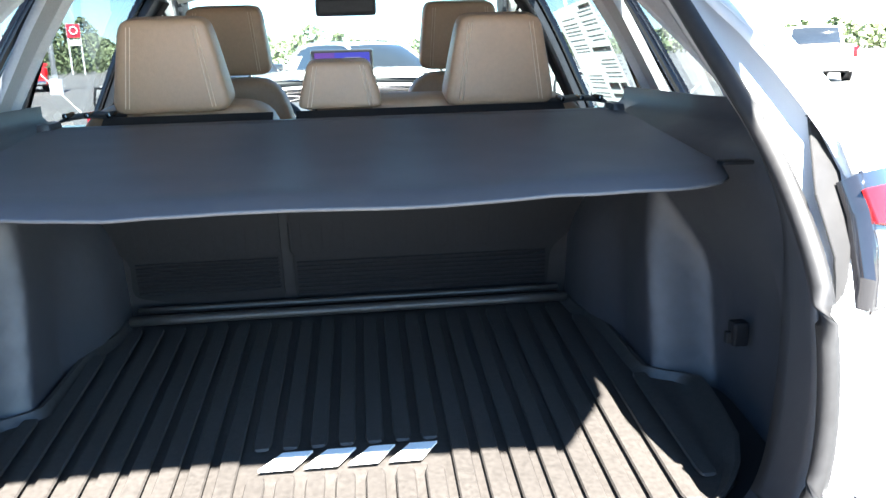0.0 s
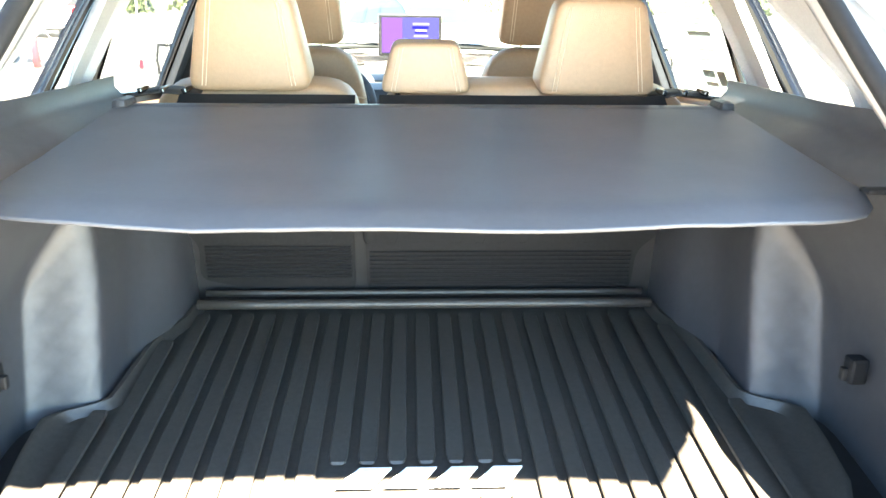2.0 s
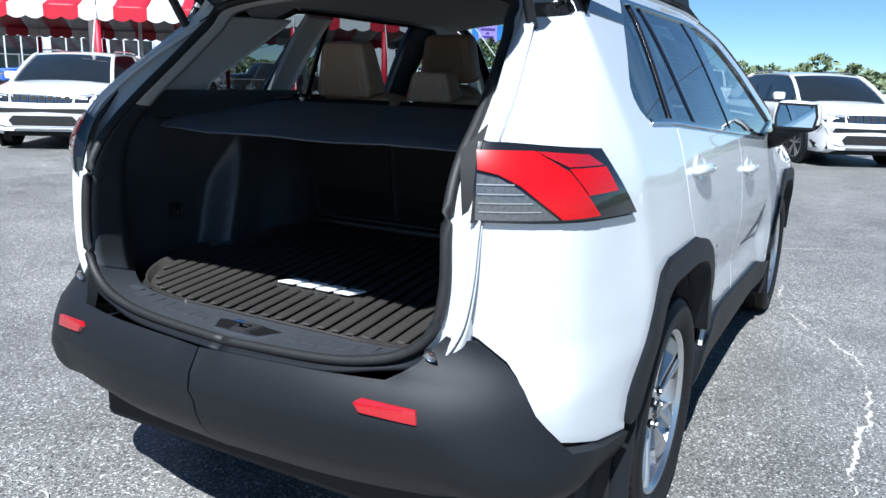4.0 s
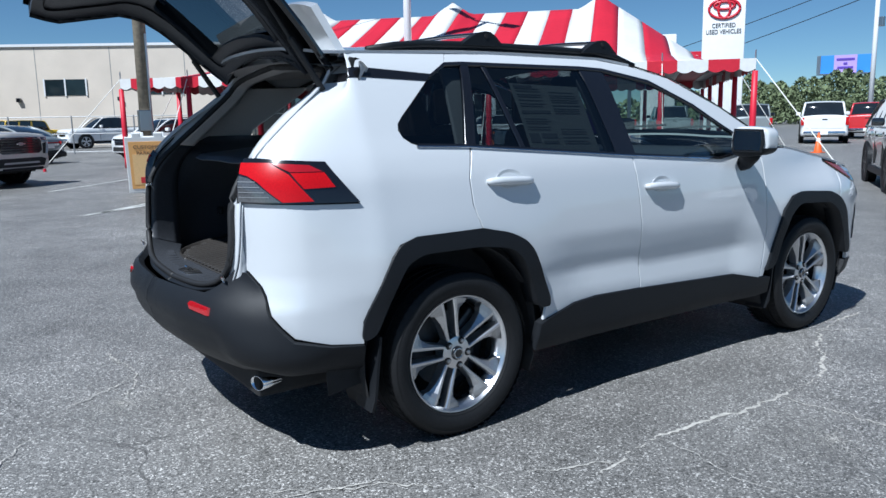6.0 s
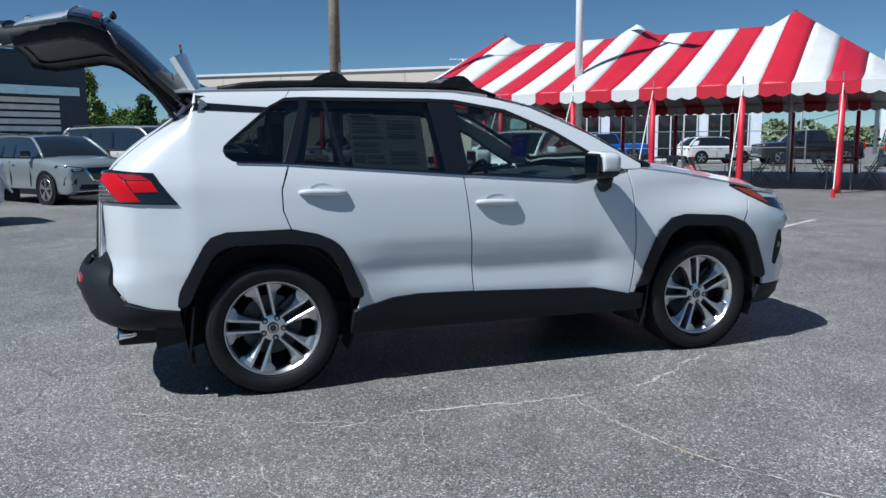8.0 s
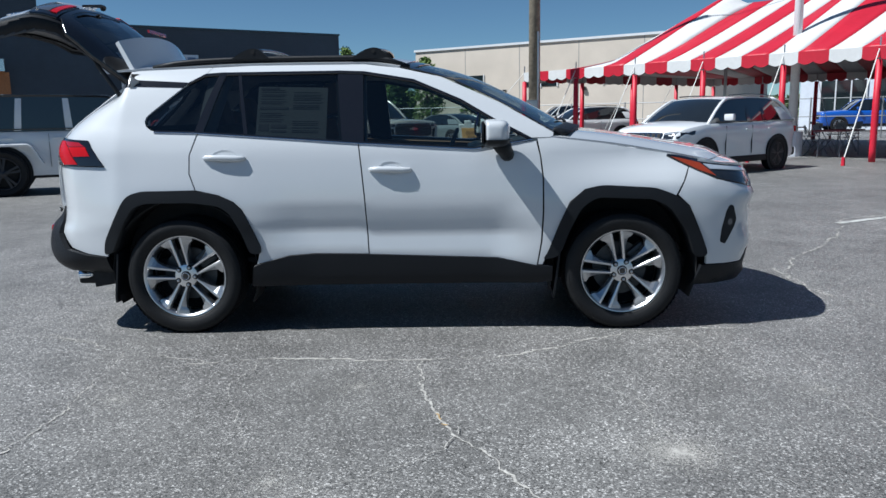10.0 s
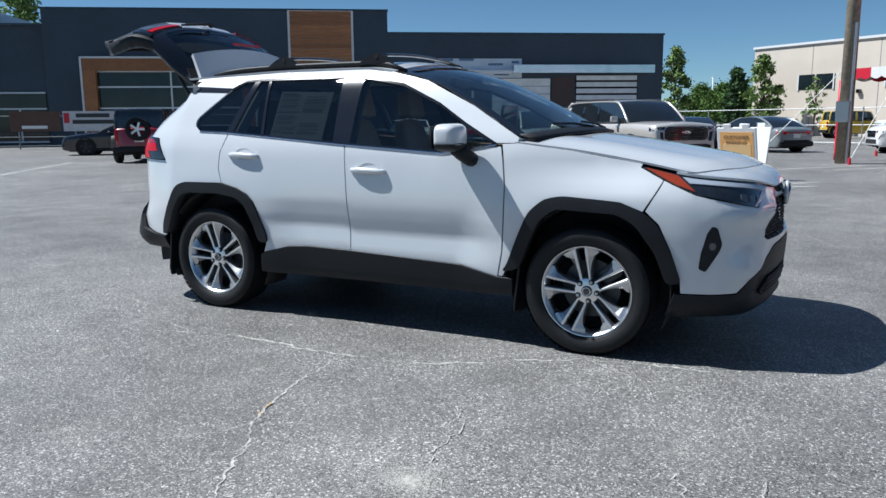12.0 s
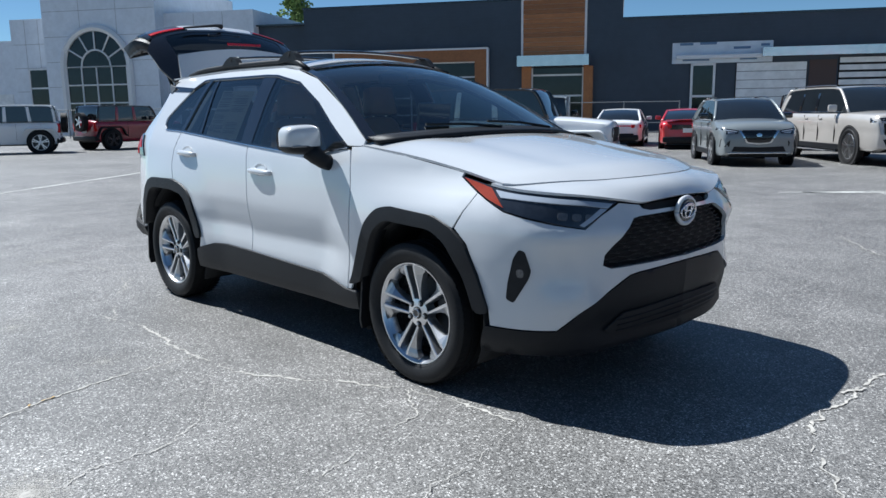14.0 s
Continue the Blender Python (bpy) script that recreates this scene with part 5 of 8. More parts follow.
part("cover_sheet", thicken(grid_mesh(cover_point, span(0, 1, 26), span(-1, 1, 41)), -0.004), COVER, cover, smooth=True, angle=60)
part("cover_hem", tube([cover_point(1.0, v) + Vector((0, 0.0, 0.001)) for v in span(-1, 1, 41)], 0.0035, 6), COVER, cover, smooth=True)
part("cover_seam", tube([cover_point(0.88, v) + Vector((0, 0.0, 0.0015)) for v in span(-0.98, 0.98, 31)], 0.0018, 5), COVER, cover)
cass = box((0, 0.0, 1.222), (1.19, 0.055, 0.045), None, 0.014)
part("roller_cassette", cass, TRIM, cover, smooth=True, angle=40)
for side in (1, -1):
    part("end_cap", box((side * 0.603, 0.0, 1.225), (0.03, 0.075, 0.065), None, 0.012), TRIM, cover)
    part("hook_tab", box((side * 0.618, -0.545, 1.196), (0.05, 0.026, 0.007), None, 0.003), CLADDING, cover)

# ---------- seats ----------
def cushion(size, taper=0.1, power=0.32, nu=18, nv=28):
    """A padded block with soft edges, round the origin."""
    bm = bmesh.new()
    rows = []
    for i in range(nu + 1):
        b = math.pi * i / nu
        row = []
        for j in range(nv):
            a = math.tau * j / nv
            f = lambda t: math.copysign(abs(t) ** power, t)
            z = f(math.cos(b))
            r = f(math.sin(b))
            k = 1 - taper * (z * 0.5 + 0.5)
            row.append(bm.verts.new((size[0] / 2 * r * f(math.cos(a)) * k, size[1] / 2 * r * f(math.sin(a)) * k, size[2] / 2 * z)))
        rows.append(row)
    for r0, r1 in zip(rows, rows[1:]):
        for j in range(nv):
            bm.faces.new((r0[j], r1[j], r1[(j + 1) % nv], r0[(j + 1) % nv]))
    bmesh.ops.remove_doubles(bm, verts=bm.verts, dist=0.0004)
    bmesh.ops.recalc_face_normals(bm, faces=bm.faces)
    return bm


def headrest(parent, x, y, z, size, taper):
    bm = cushion(size, taper, 0.24)
    bm.transform(pose(x, y, z, 8))
    hr = part("headrest", bm, LEATHER, parent, "tan leather headrest", smooth=True)
    m = pose(x, y, z, 8)
    for sx in (-0.36, 0.36):
        pts = [m @ Vector((sx * size[0] * (1 - taper * (h * 0.5 + 0.5)), -size[1] * 0.5 * (1 - taper * (h * 0.5 + 0.5)) - 0.0008, h * size[2] * 0.5)) for h in span(-0.85, 0.85, 7)]
        for d in (-0.004, 0.004):
            part("stitching", tube([p + Vector((d, 0, 0)) for p in pts], 0.0011, 4), STITCH, hr)
    for sx in (-0.06, 0.06):
        part("headrest_post", tube([(x + sx, y, z - size[2] / 2 - 0.04), (x + sx, y, z - size[2] / 2 + 0.02)], 0.007, 8), CHROME, hr)
    return hr


rear_bench = part("rear_seat", (lambda b: (b.transform(pose(0, 0.47, 0.75)), b)[1])(cushion((1.06, 0.60, 0.26), 0.05)), LEATHER, suv, "tan leather rear bench", smooth=True)
for x0, x1 in ((-0.60, -0.137), (-0.123, 0.60)):
    b = cushion((x1 - x0, 0.15, 0.52), 0.03)
    b.transform(pose((x0 + x1) / 2, 0.200, 1.022, 8))
    part("seat_back", b, LEATHER, rear_bench, smooth=True)
for x, size, tz in ((-0.370, (0.262, 0.12, 0.200), 1.366), (0.360, (0.262, 0.12, 0.200), 1.358), (-0.003, (0.196, 0.10, 0.103), 1.314)):
    headrest(rear_bench, x, 0.115, tz, size, 0.30 if x else 0.06)


def liner_point(x, z):
    return Vector((x, 0.112 - 0.12 * (z - 0.80), z))


for poly, vx in ((rounded([(-0.515, 0.836), (-0.40, 0.812), (-0.163, 0.803), (-0.163, 1.20), (-0.62, 1.20), (-0.62, 1.04), (-0.585, 0.99), (-0.508, 0.925)], 0.025), range(-9, -2)),
                 (rounded([(-0.137, 0.806), (0.478, 0.806), (0.482, 0.905), (0.545, 0.96), (0.59, 1.01), (0.59, 1.20), (-0.137, 1.20)], 0.025), range(-2, 9))):
    liner = skin("seat_back_liner", poly, LINER, rear_bench, 0.006, 0.014, 1, 0.05, liner_point, "ribbed black rubber seat back liner")
    lo, hi = min(p[0] for p in poly), max(p[0] for p in poly)
    for i in range(9):
        z = 0.842 + 0.0092 * i if lo < -0.3 else 0.818 + 0.0105 * i
        xa, xb = max(lo, -0.505) + 0.008, min(hi, 0.478) - 0.008
        part("liner_rib", tube([liner_point(xx, z) + Vector((0, -0.007, 0)) for xx in span(xa, xb, 6)], 0.0034, 5), LINER, liner)
    for i in vx:
        x = 0.0495 * i - 0.03
        part("liner_slot", tube([liner_point(x - 0.014, 1.00) + Vector((0, -0.005, 0)), liner_point(x - 0.014, 0.935) + Vector((0, -0.005, 0)), liner_point(x - 0.008, 0.924) + Vector((0, -0.005, 0)),
                               liner_point(x + 0.008, 0.924) + Vector((0, -0.005, 0)), liner_point(x + 0.014, 0.935) + Vector((0, -0.005, 0)), liner_point(x + 0.014, 1.00) + Vector((0, -0.005, 0))], 0.0014, 5), LINER, liner)
part("seat_back_panel", thicken(grid_mesh(lambda u, v: liner_point(u, v) + Vector((0, 0.010, 0)), span(-0.61, 0.61, 5), span(0.77, 1.215, 4)), 0.006), DARK, rear_bench, "black seat back panel")
for x, w in ((-0.33, 0.36), (0.20, 0.60)):
    part("liner_lip", thicken(grid_mesh(lambda u, v, x=x, w=w: Vector((x + w * u, 0.055 - 0.035 * v, 1.258 - 0.022 * v)), span(-0.5, 0.5, 8), span(0, 1, 3)), 0.006), LINER, rear_bench)

for x in (-0.37, 0.37):
    seat = part("front_seat", (lambda b: (b.transform(pose(x, 1.18, 0.72)), b)[1])(cushion((0.52, 0.55, 0.24), 0.05)), LEATHER, suv, "tan leather front seat", smooth=True)
    b = cushion((0.50, 0.15, 0.66), 0.28, 0.4)
    b.transform(pose(x, 0.93, 0.99, 12))
    part("seat_back", b, LEATHER, seat, smooth=True)
    headrest(seat, x, 0.89, 1.43, (0.27, 0.11, 0.21), 0.16)
    part("seat_seam", tube([(x - 0.20, 0.842, 1.16), (x, 0.825, 1.19), (x + 0.20, 0.842, 1.16)], 0.003, 5), STITCH, seat)
dash = part("dashboard", box((0, 2.0, 0.98), (1.46, 0.50, 0.26), None, 0.08), TRIM, suv, smooth=True, angle=50)
part("dash_top", box((0, 2.12, 1.10), (1.40, 0.40, 0.08), Matrix.Rotation(0.08, 3, "X"), 0.03), TRIM, dash, smooth=True, angle=50)
part("console", box((0, 1.45, 0.62), (0.24, 0.9, 0.36), None, 0.05), TRIM, dash, smooth=True, angle=50)
touch = part("touch_screen", box((-0.035, 1.85, 1.315), (0.275, 0.02, 0.175), Matrix.Rotation(-0.12, 3, "X"), 0.008), GLOSS_BLACK, dash)
part("screen_face", box((0.010, 1.8375, 1.315), (0.155, 0.002, 0.145), Matrix.Rotation(-0.12, 3, "X")), SCREEN, touch, "lit blue screen")
part("screen_face", box((-0.112, 1.8375, 1.315), (0.088, 0.002, 0.145), Matrix.Rotation(-0.12, 3, "X")), emitter("violet_screen_glow", (0.10, 0.012, 0.36), 0.062), touch, "lit violet side of the screen")
for z, w in ((1.362, 0.07), (1.335, 0.05), (1.312, 0.06), (1.288, 0.05)):
    part("screen_text", box((0.012, 1.8355 - 0.12 * (z - 1.315), z), (w, 0.002, 0.009), Matrix.Rotation(-0.12, 3, "X")), emitter("pale_screen_text", (0.3, 0.3, 0.6), 0.062) if w == 0.07 else bpy.data.materials["pale_screen_text"], touch)
wheel_ob = part("steering_wheel", tube([(-0.37 + 0.185 * math.cos(a), 1.62 + 0.07 * math.sin(a), 1.03 + 0.175 * math.sin(a)) for a in span(0, math.tau, 33)], 0.016, 8), TRIM, suv, smooth=True)
part("steering_hub", box((-0.37, 1.65, 1.02), (0.20, 0.05, 0.12), Matrix.Rotation(-0.38, 3, "X"), 0.03), TRIM, wheel_ob)
part("rear_view_mirror", box((0, 1.50, 1.56), (0.24, 0.035, 0.07), None, 0.015), TRIM, suv)

# window stickers on the right rear door glass
sticker_paper = material("sticker_paper", (0.66, 0.70, 0.67), 0.7, grain=0.08, size=60)
sticker_nt = sticker_paper.node_tree
thin = sticker_nt.nodes.new("ShaderNodeBsdfTranslucent")
thin.inputs[0].default_value = (0.75, 0.78, 0.72, 1)
through_mix = sticker_nt.nodes.new("ShaderNodeMixShader")
through_mix.inputs[0].default_value = 0.5
sticker_nt.links.new(sticker_nt.nodes["Principled BSDF"].outputs[0], through_mix.inputs[1])
sticker_nt.links.new(thin.outputs[0], through_mix.inputs[2])
sticker_nt.links.new(through_mix.outputs[0], sticker_nt.nodes["Material Output"].inputs[0])
sticker = skin("price_sticker", [(0.47, 1.215), (0.90, 1.186), (0.90, 1.50), (0.47, 1.515)], sticker_paper, suv, -0.016, 0.001, 1, 0.08, label="printed price sheet inside the window")
line_rng = random.Random(8)
for s0, s1, z_hi, z_lo in ((0.49, 0.655, 1.492, 1.40), (0.49, 0.655, 1.352, 1.30), (0.69, 0.885, 1.475, 1.36), (0.69, 0.885, 1.300, 1.225)):
    z = z_hi
    while z > z_lo:
        skin("print_line", [(s0, z), (s1 - line_rng.uniform(0.0, 0.06), z - 0.004), (s1 - 0.03, z - 0.0072), (s0, z - 0.0032)], GREY_PRINT, sticker, -0.0135, 0.001, 1, 0.1)
        z -= line_rng.choice((0.010, 0.0115, 0.016))
for s0, s1, z0, z1 in ((0.485, 0.60, 1.497, 1.508), (0.485, 0.662, 1.375, 1.388), (0.485, 0.545, 1.245, 1.285), (0.56, 0.655, 1.262, 1.282), (0.56, 0.655, 1.237, 1.249)):
    skin("print_block", [(s0, z0), (s1, z0 - 0.003), (s1, z1 - 0.003), (s0, z1)], GREY_PRINT, sticker, -0.0135, 0.001, 1, 0.1)

# ---------- other vehicles on the lot ----------
def paint(name, color, rough=0.3, metal=0.0):
    return material(name, color, rough, metal, coat=1.0, grain=0.03, size=400, stain=0.03, stain_size=2)


CAR_GLASS = material("dark_car_glass", (0.012, 0.015, 0.018), 0.04, coat=1.0, grain=0.1, size=3)
CAR_WHITE = paint("white_car_paint", (0.74, 0.75, 0.76))
CAR_SILVER = paint("warm_silver_paint", (0.58, 0.545, 0.505), 0.3, 0.3)
CAR_GREY = paint("cool_grey_paint", (0.20, 0.225, 0.235), 0.3, 0.1)
CAR_BLACK = paint("black_car_paint", (0.012, 0.013, 0.016), 0.15)
CAR_RED = paint("red_car_paint", (0.52, 0.025, 0.03))
CAR_MAROON = paint("deep_red_car_paint", (0.27, 0.010, 0.026))
CAR_NAVY = paint("navy_car_paint", (0.022, 0.028, 0.05), 0.2)
CAR_BLUE = paint("blue_car_paint", (0.01, 0.09, 0.42))
CAR_YELLOW = paint("yellow_car_paint", (0.62, 0.40, 0.02))
SILVER_PAINT = material("satin_silver_plastic", (0.40, 0.41, 0.42), 0.35, metal=0.5, grain=0.05)
RIM_DARK = material("dark_rim", (0.05, 0.05, 0.055), 0.35, metal=0.8, grain=0.1)

SPECS = {
    # length, width, height, wheelbase, nose z, belt z, windscreen base, roof front, roof rear, rear base (from the nose), wheel radius, bed
    "suv": (4.42, 1.84, 1.64, 2.64, 1.02, 1.06, 1.02, 1.88, 3.60, 4.26, 0.36, False),
    "large_suv": (5.70, 2.06, 1.92, 3.40, 1.20, 1.22, 1.42, 2.32, 5.15, 5.58, 0.43, False),
    "sedan": (4.80, 1.84, 1.44, 2.85, 0.84, 0.93, 1.30, 2.30, 3.40, 4.45, 0.34, False),
    "coupe": (4.78, 1.91, 1.40, 2.72, 0.86, 0.95, 1.50, 2.40, 3.20, 4.30, 0.35, False),
    "pickup": (5.75, 2.02, 1.95, 3.65, 1.18, 1.24, 1.50, 2.30, 3.45, 3.75, 0.42, True),
    "off_roader": (4.30, 1.88, 1.86, 2.95, 1.12, 1.18, 1.30, 1.66, 4.05, 4.15, 0.42, False),
}


def make_car(kind, body_mat, label, m, group="", rim_mat=ALLOY, spare=False, face="plain", top_mat=None):
    """A parked vehicle, its nose towards +y, the origin on the ground under its middle."""
    L, W, H, WB, nose, belt, wb, rf, rr, rb, R, bed = SPECS[kind]
    boxy = kind == "off_roader"
    blunt = boxy or bed or kind == "large_suv"
    car = thing({"sedan": "sedan_car", "coupe": "coupe_car", "pickup": "pickup_truck", "off_roader": "off_road_vehicle"}.get(kind, "parked_suv"), label, "pickup truck" if bed else "car", group, m=m)
    half, low = W / 2, 0.22 if kind in ("sedan", "coupe") else 0.26 if not blunt else 0.36
    body_half = half * (0.87 if boxy else 1.0)
    y_of = lambda d: L / 2 - d
    front = y_of(-WB / 2 - 0.02 + L / 2)
    if blunt:
        top = [(0.0, nose - 0.10), (0.05, nose - 0.03), (0.22, nose), (wb, belt + 0.02), (L - 0.14, belt + 0.02), (L - 0.04, belt - 0.01), (L, belt - 0.07)]
    else:
        top = [(0.0, nose - 0.30), (0.03, nose - 0.19), (0.10, nose - 0.10), (0.25, nose - 0.03), (0.55, nose + 0.02), (wb, belt + 0.03), (rb, belt + 0.04), (L - 0.12, belt - 0.01), (L - 0.03, belt - 0.06), (L, belt - 0.16)]
    corner = 0.08 if boxy else 0.13 if bed else 0.20 if blunt else 0.34

    def plan(d):
        k = 1.0
        for e, c in ((d, corner), (L - d, corner * 0.75)):
            if e < c * 2.2:
                k = min(k, (0.80 if not blunt else 0.86) + (0.20 if not blunt else 0.14) * math.sqrt(max(0, 1 - (1 - e / (c * 2.2)) ** 2)))
        return k

    wheels_d = (L / 2 - WB / 2 - 0.02, L / 2 + WB / 2 - 0.02)
    ds = [0, 0.015, 0.04, 0.08, 0.14, 0.22, 0.32, 0.45, 0.6, 0.8, 1.0, 1.2, wb, wb + 0.2] + span(wb + 0.45, L - 0.62, 12) + [L - 0.45, L - 0.32, L - 0.2, L - 0.12, L - 0.06, L - 0.02, L]
    bm = bmesh.new()
    rows = []
    for d in ds:
        flare = 0.0 if boxy else 0.022 * sum(math.exp(-((d - w) / (R * 0.95)) ** 2) for w in wheels_d)
        k = plan(d) * body_half * (1 + flare)
        zt = curve(top, d)
        tuck = 0.07 * max(0, 1 - min(d, L - d) / 0.16)
        z0 = low + tuck
        mid = z0 + (zt - z0) * 0.52
        sec = [(-k * 0.80, z0 - 0.02), (-k * 0.94, z0), (-k * 0.982, z0 + 0.10), (-k * 0.965, mid - 0.06), (-k * 0.985, mid + 0.06), (-k, zt - 0.20), (-k * 0.985, zt - 0.10), (-k * 0.945, zt - 0.03), (-k * 0.87, zt), (-k * 0.62, zt + 0.018), (-k * 0.56, zt + 0.030), (-k * 0.25, zt + 0.045), (0, zt + 0.048)]
        sec += [(-x, z) for x, z in sec[-2::-1]]
        rows.append([bm.verts.new((x, y_of(d), z)) for x, z in sec])
    for r0, r1 in zip(rows, rows[1:]):
        for i in range(len(r0) - 1):
            bm.faces.new((r0[i], r0[i + 1], r1[i + 1], r1[i]))
    bm.faces.new(rows[0])
    bm.faces.new(rows[-1][::-1])
    bmesh.ops.recalc_face_normals(bm, faces=bm.faces)
    part("body", bm, body_mat, car, smooth=True, angle=34)
    if bed:
        part("truck_bed", box((0, y_of(L - 0.95), belt + 0.065), (W * 0.80, 1.65, 0.02)), DARK, car)
    # cabin: dark glass with painted roof and pillars
    half_b, half_r = body_half * (0.93 if not boxy else 0.97), body_half * (0.92 if boxy else 0.80 if blunt else 0.715)

    def cabin(u, v):
        """u from the screen's foot over the roof to the rear foot, v across."""
        d = curve([(0, wb), (0.28, rf), (0.72, rr), (1, rb)], u)
        z = curve([(0, belt), (0.14, belt + (H - belt) * 0.52), (0.28, H - 0.07), (0.36, H - 0.045), (0.5, H - 0.03), (0.64, H - 0.04), (0.72, H - 0.07), (0.86, belt + (H - belt) * 0.58), (1, belt)], u)
        t = (z - belt) / (H - belt)
        hw = half_b + (half_r - half_b) * (t + 0.16 * t * (t - 1))
        bow = 1 - v * v
        push = (0.03 if boxy else 0.17) * (1 - smooth(u, 0.05, 0.45)) - (0.02 if boxy else 0.08) * smooth(u, 0.6, 0.95)
        return Vector((v * hw, y_of(d) + bow * push, z + 0.035 * bow))

    glass_m = bmesh.new()
    strip = [[glass_m.verts.new(cabin(u, v)) for v in span(-1, 1, 11)] for u in span(0, 1, 33)]
    for r0, r1 in zip(strip, strip[1:]):
        for i in range(10):
            glass_m.faces.new((r0[i], r0[i + 1], r1[i + 1], r1[i]))
    for edge in (0, 10):
        glass_m.faces.new([r[edge] for r in strip])
    bmesh.ops.recalc_face_normals(glass_m, faces=glass_m.faces)
    part("window_glass", glass_m, CAR_GLASS, car, smooth=True, angle=30)
    top_mat = top_mat or body_mat
    roof = grid_mesh(lambda u, v: cabin(u, v * 1.012) + Vector((0, 0, 0.010)), span(0.265, 0.74, 14), span(-1, 1, 13))
    part("roof", thicken(roof, 0.035), top_mat, car, smooth=True, angle=40)
    for side in (-1, 1):
        def side_panel(d0, d1, e0, e1, mat, side=side):
            """A pillar: from d0..d1 at the belt to e0..e1 at the roof."""
            q = []
            for d_b, d_t in ((d0, e0), (d1, e1)):
                q.append((Vector((side * (half_b + 0.006), y_of(d_b), belt + 0.01)), Vector((side * (half_r + 0.004), y_of(d_t), H - 0.075))))
            sheet = grid_mesh(lambda u, v: (q[0][0].lerp(q[0][1], u)).lerp(q[1][0].lerp(q[1][1], u), v) + Vector((side * 0.02 * math.sin(u * math.pi), 0, 0)), span(0, 1, 5), span(0, 1, 3))
            part("pillar", thicken(sheet, 0.02), mat, car, smooth=True, angle=40)

        for us_p, r in ((span(0.0, 0.29, 7), 0.036 if not boxy else 0.045), (span(0.71, 1.0, 7), 0.05)):
            part("pillar", tube([cabin(u, side * 0.985) + Vector((0, 0, 0.004)) for u in us_p], r, 6, 0.9), top_mat if boxy else body_mat, car, smooth=True)
        pm = body_mat if boxy else GLOSS_BLACK
        span_d = rr - rf
        side_panel(rf + span_d * 0.30, rf + span_d * 0.30 + 0.13, rf + span_d * 0.30 + 0.04, rf + span_d * 0.30 + 0.14, pm)
        if not bed:
            side_panel(rf + span_d * 0.66, rf + span_d * 0.66 + 0.12, rf + span_d * 0.64, rf + span_d * 0.64 + 0.10, body_mat if boxy else GLOSS_BLACK)
        if kind in ("suv", "sedan", "coupe", "large_suv"):
            side_panel(rr - 0.02 + (0.18 if kind != "large_suv" else 0.30), rb + 0.02, rr - 0.12, rr + 0.06, body_mat)
        if kind in ("suv", "large_suv"):
            part("roof_rail", tube([cabin(u, side * 0.93) + Vector((0, 0, 0.055)) for u in span(0.32, 0.70, 8)], 0.016, 6), GLOSS_BLACK, car)
        part("belt_moulding", box((side * (half_b + 0.014), y_of((wb + 0.25 + rb) / 2), belt + 0.035), (0.02, rb - wb - 0.35, 0.025), None, 0.004), CHROME if kind == "large_suv" else GLOSS_BLACK, car)
        mir = box((side * (half + 0.09), y_of(wb + 0.50), belt + 0.13), (0.21, 0.13, 0.17 if blunt else 0.14), Matrix.Rotation(-side * 0.15, 3, "Z"), 0.04)
        part("door_mirror", mir, GLOSS_BLACK if body_mat == CAR_GREY or boxy else body_mat, car, smooth=True, angle=50)
        cuts = (wb + 0.55, wb + 1.50, wb + 2.35) if not bed and kind not in ("coupe",) else (wb + 0.45, wb + 1.65)
        for i, d in enumerate(cuts):
            part("door_seam", box((side * body_half * 0.982, y_of(d), (low + belt) / 2 + 0.05), (0.028, 0.005, belt - low - 0.20)), DARK, car)
            if i:
                part("door_handle", box((side * (body_half + 0.002), y_of(d - 0.16), belt - 0.13), (0.035, 0.19, 0.032), None, 0.010), body_mat, car)
        if not boxy:
            part("sill", box((side * body_half * 0.955, 0.0, low + 0.04), (0.10, WB - 2 * R - 0.06, 0.13), None, 0.02), CLADDING if not kind == "sedan" else body_mat, car)
        if kind in ("large_suv", "pickup"):
            part("running_board", box((side * (body_half * 0.98), 0.0, low - 0.07), (0.16, WB - 2 * R - 0.3, 0.05), None, 0.015), CHROME, car)
        # lamps at the tail
        tall = kind in ("pickup", "off_roader", "large_suv")
        tl = box((side * body_half * (0.90 if tall else 0.74), y_of(L - 0.04 - (0.0 if tall else 0.04)), belt - (0.22 if tall else 0.16)), (body_half * 0.14 if tall else body_half * 0.42, 0.12, 0.36 if tall else 0.13), Matrix.Rotation(side * (0.1 if tall else 0.35), 3, "Z"), 0.025)
        part("tail_lamp", tl, RED_LENS, car, smooth=True, angle=40)

    def plate_on_nose(name, outline, mat, y=0.0, thick=0.03, lab=""):
        return part(name, prism(outline, thick, Matrix.Translation((0, y_of(0.004) + y, 0)) @ pose(0, 0, 0, 90) @ Matrix.Scale(-1, 4, (0, 0, 1))), mat, car, lab)

    def lamp(x, z, w, h, mat, turn=0.3, y=0.0, name="headlamp"):
        for side in (-1, 1):
            part(name, box((side * x, y_of(0.03) + y, z), (w, 0.10, h), Matrix.Rotation(-side * turn, 3, "Z"), min(w, h) * 0.3), mat, car, smooth=True, angle=40)

    g = body_half

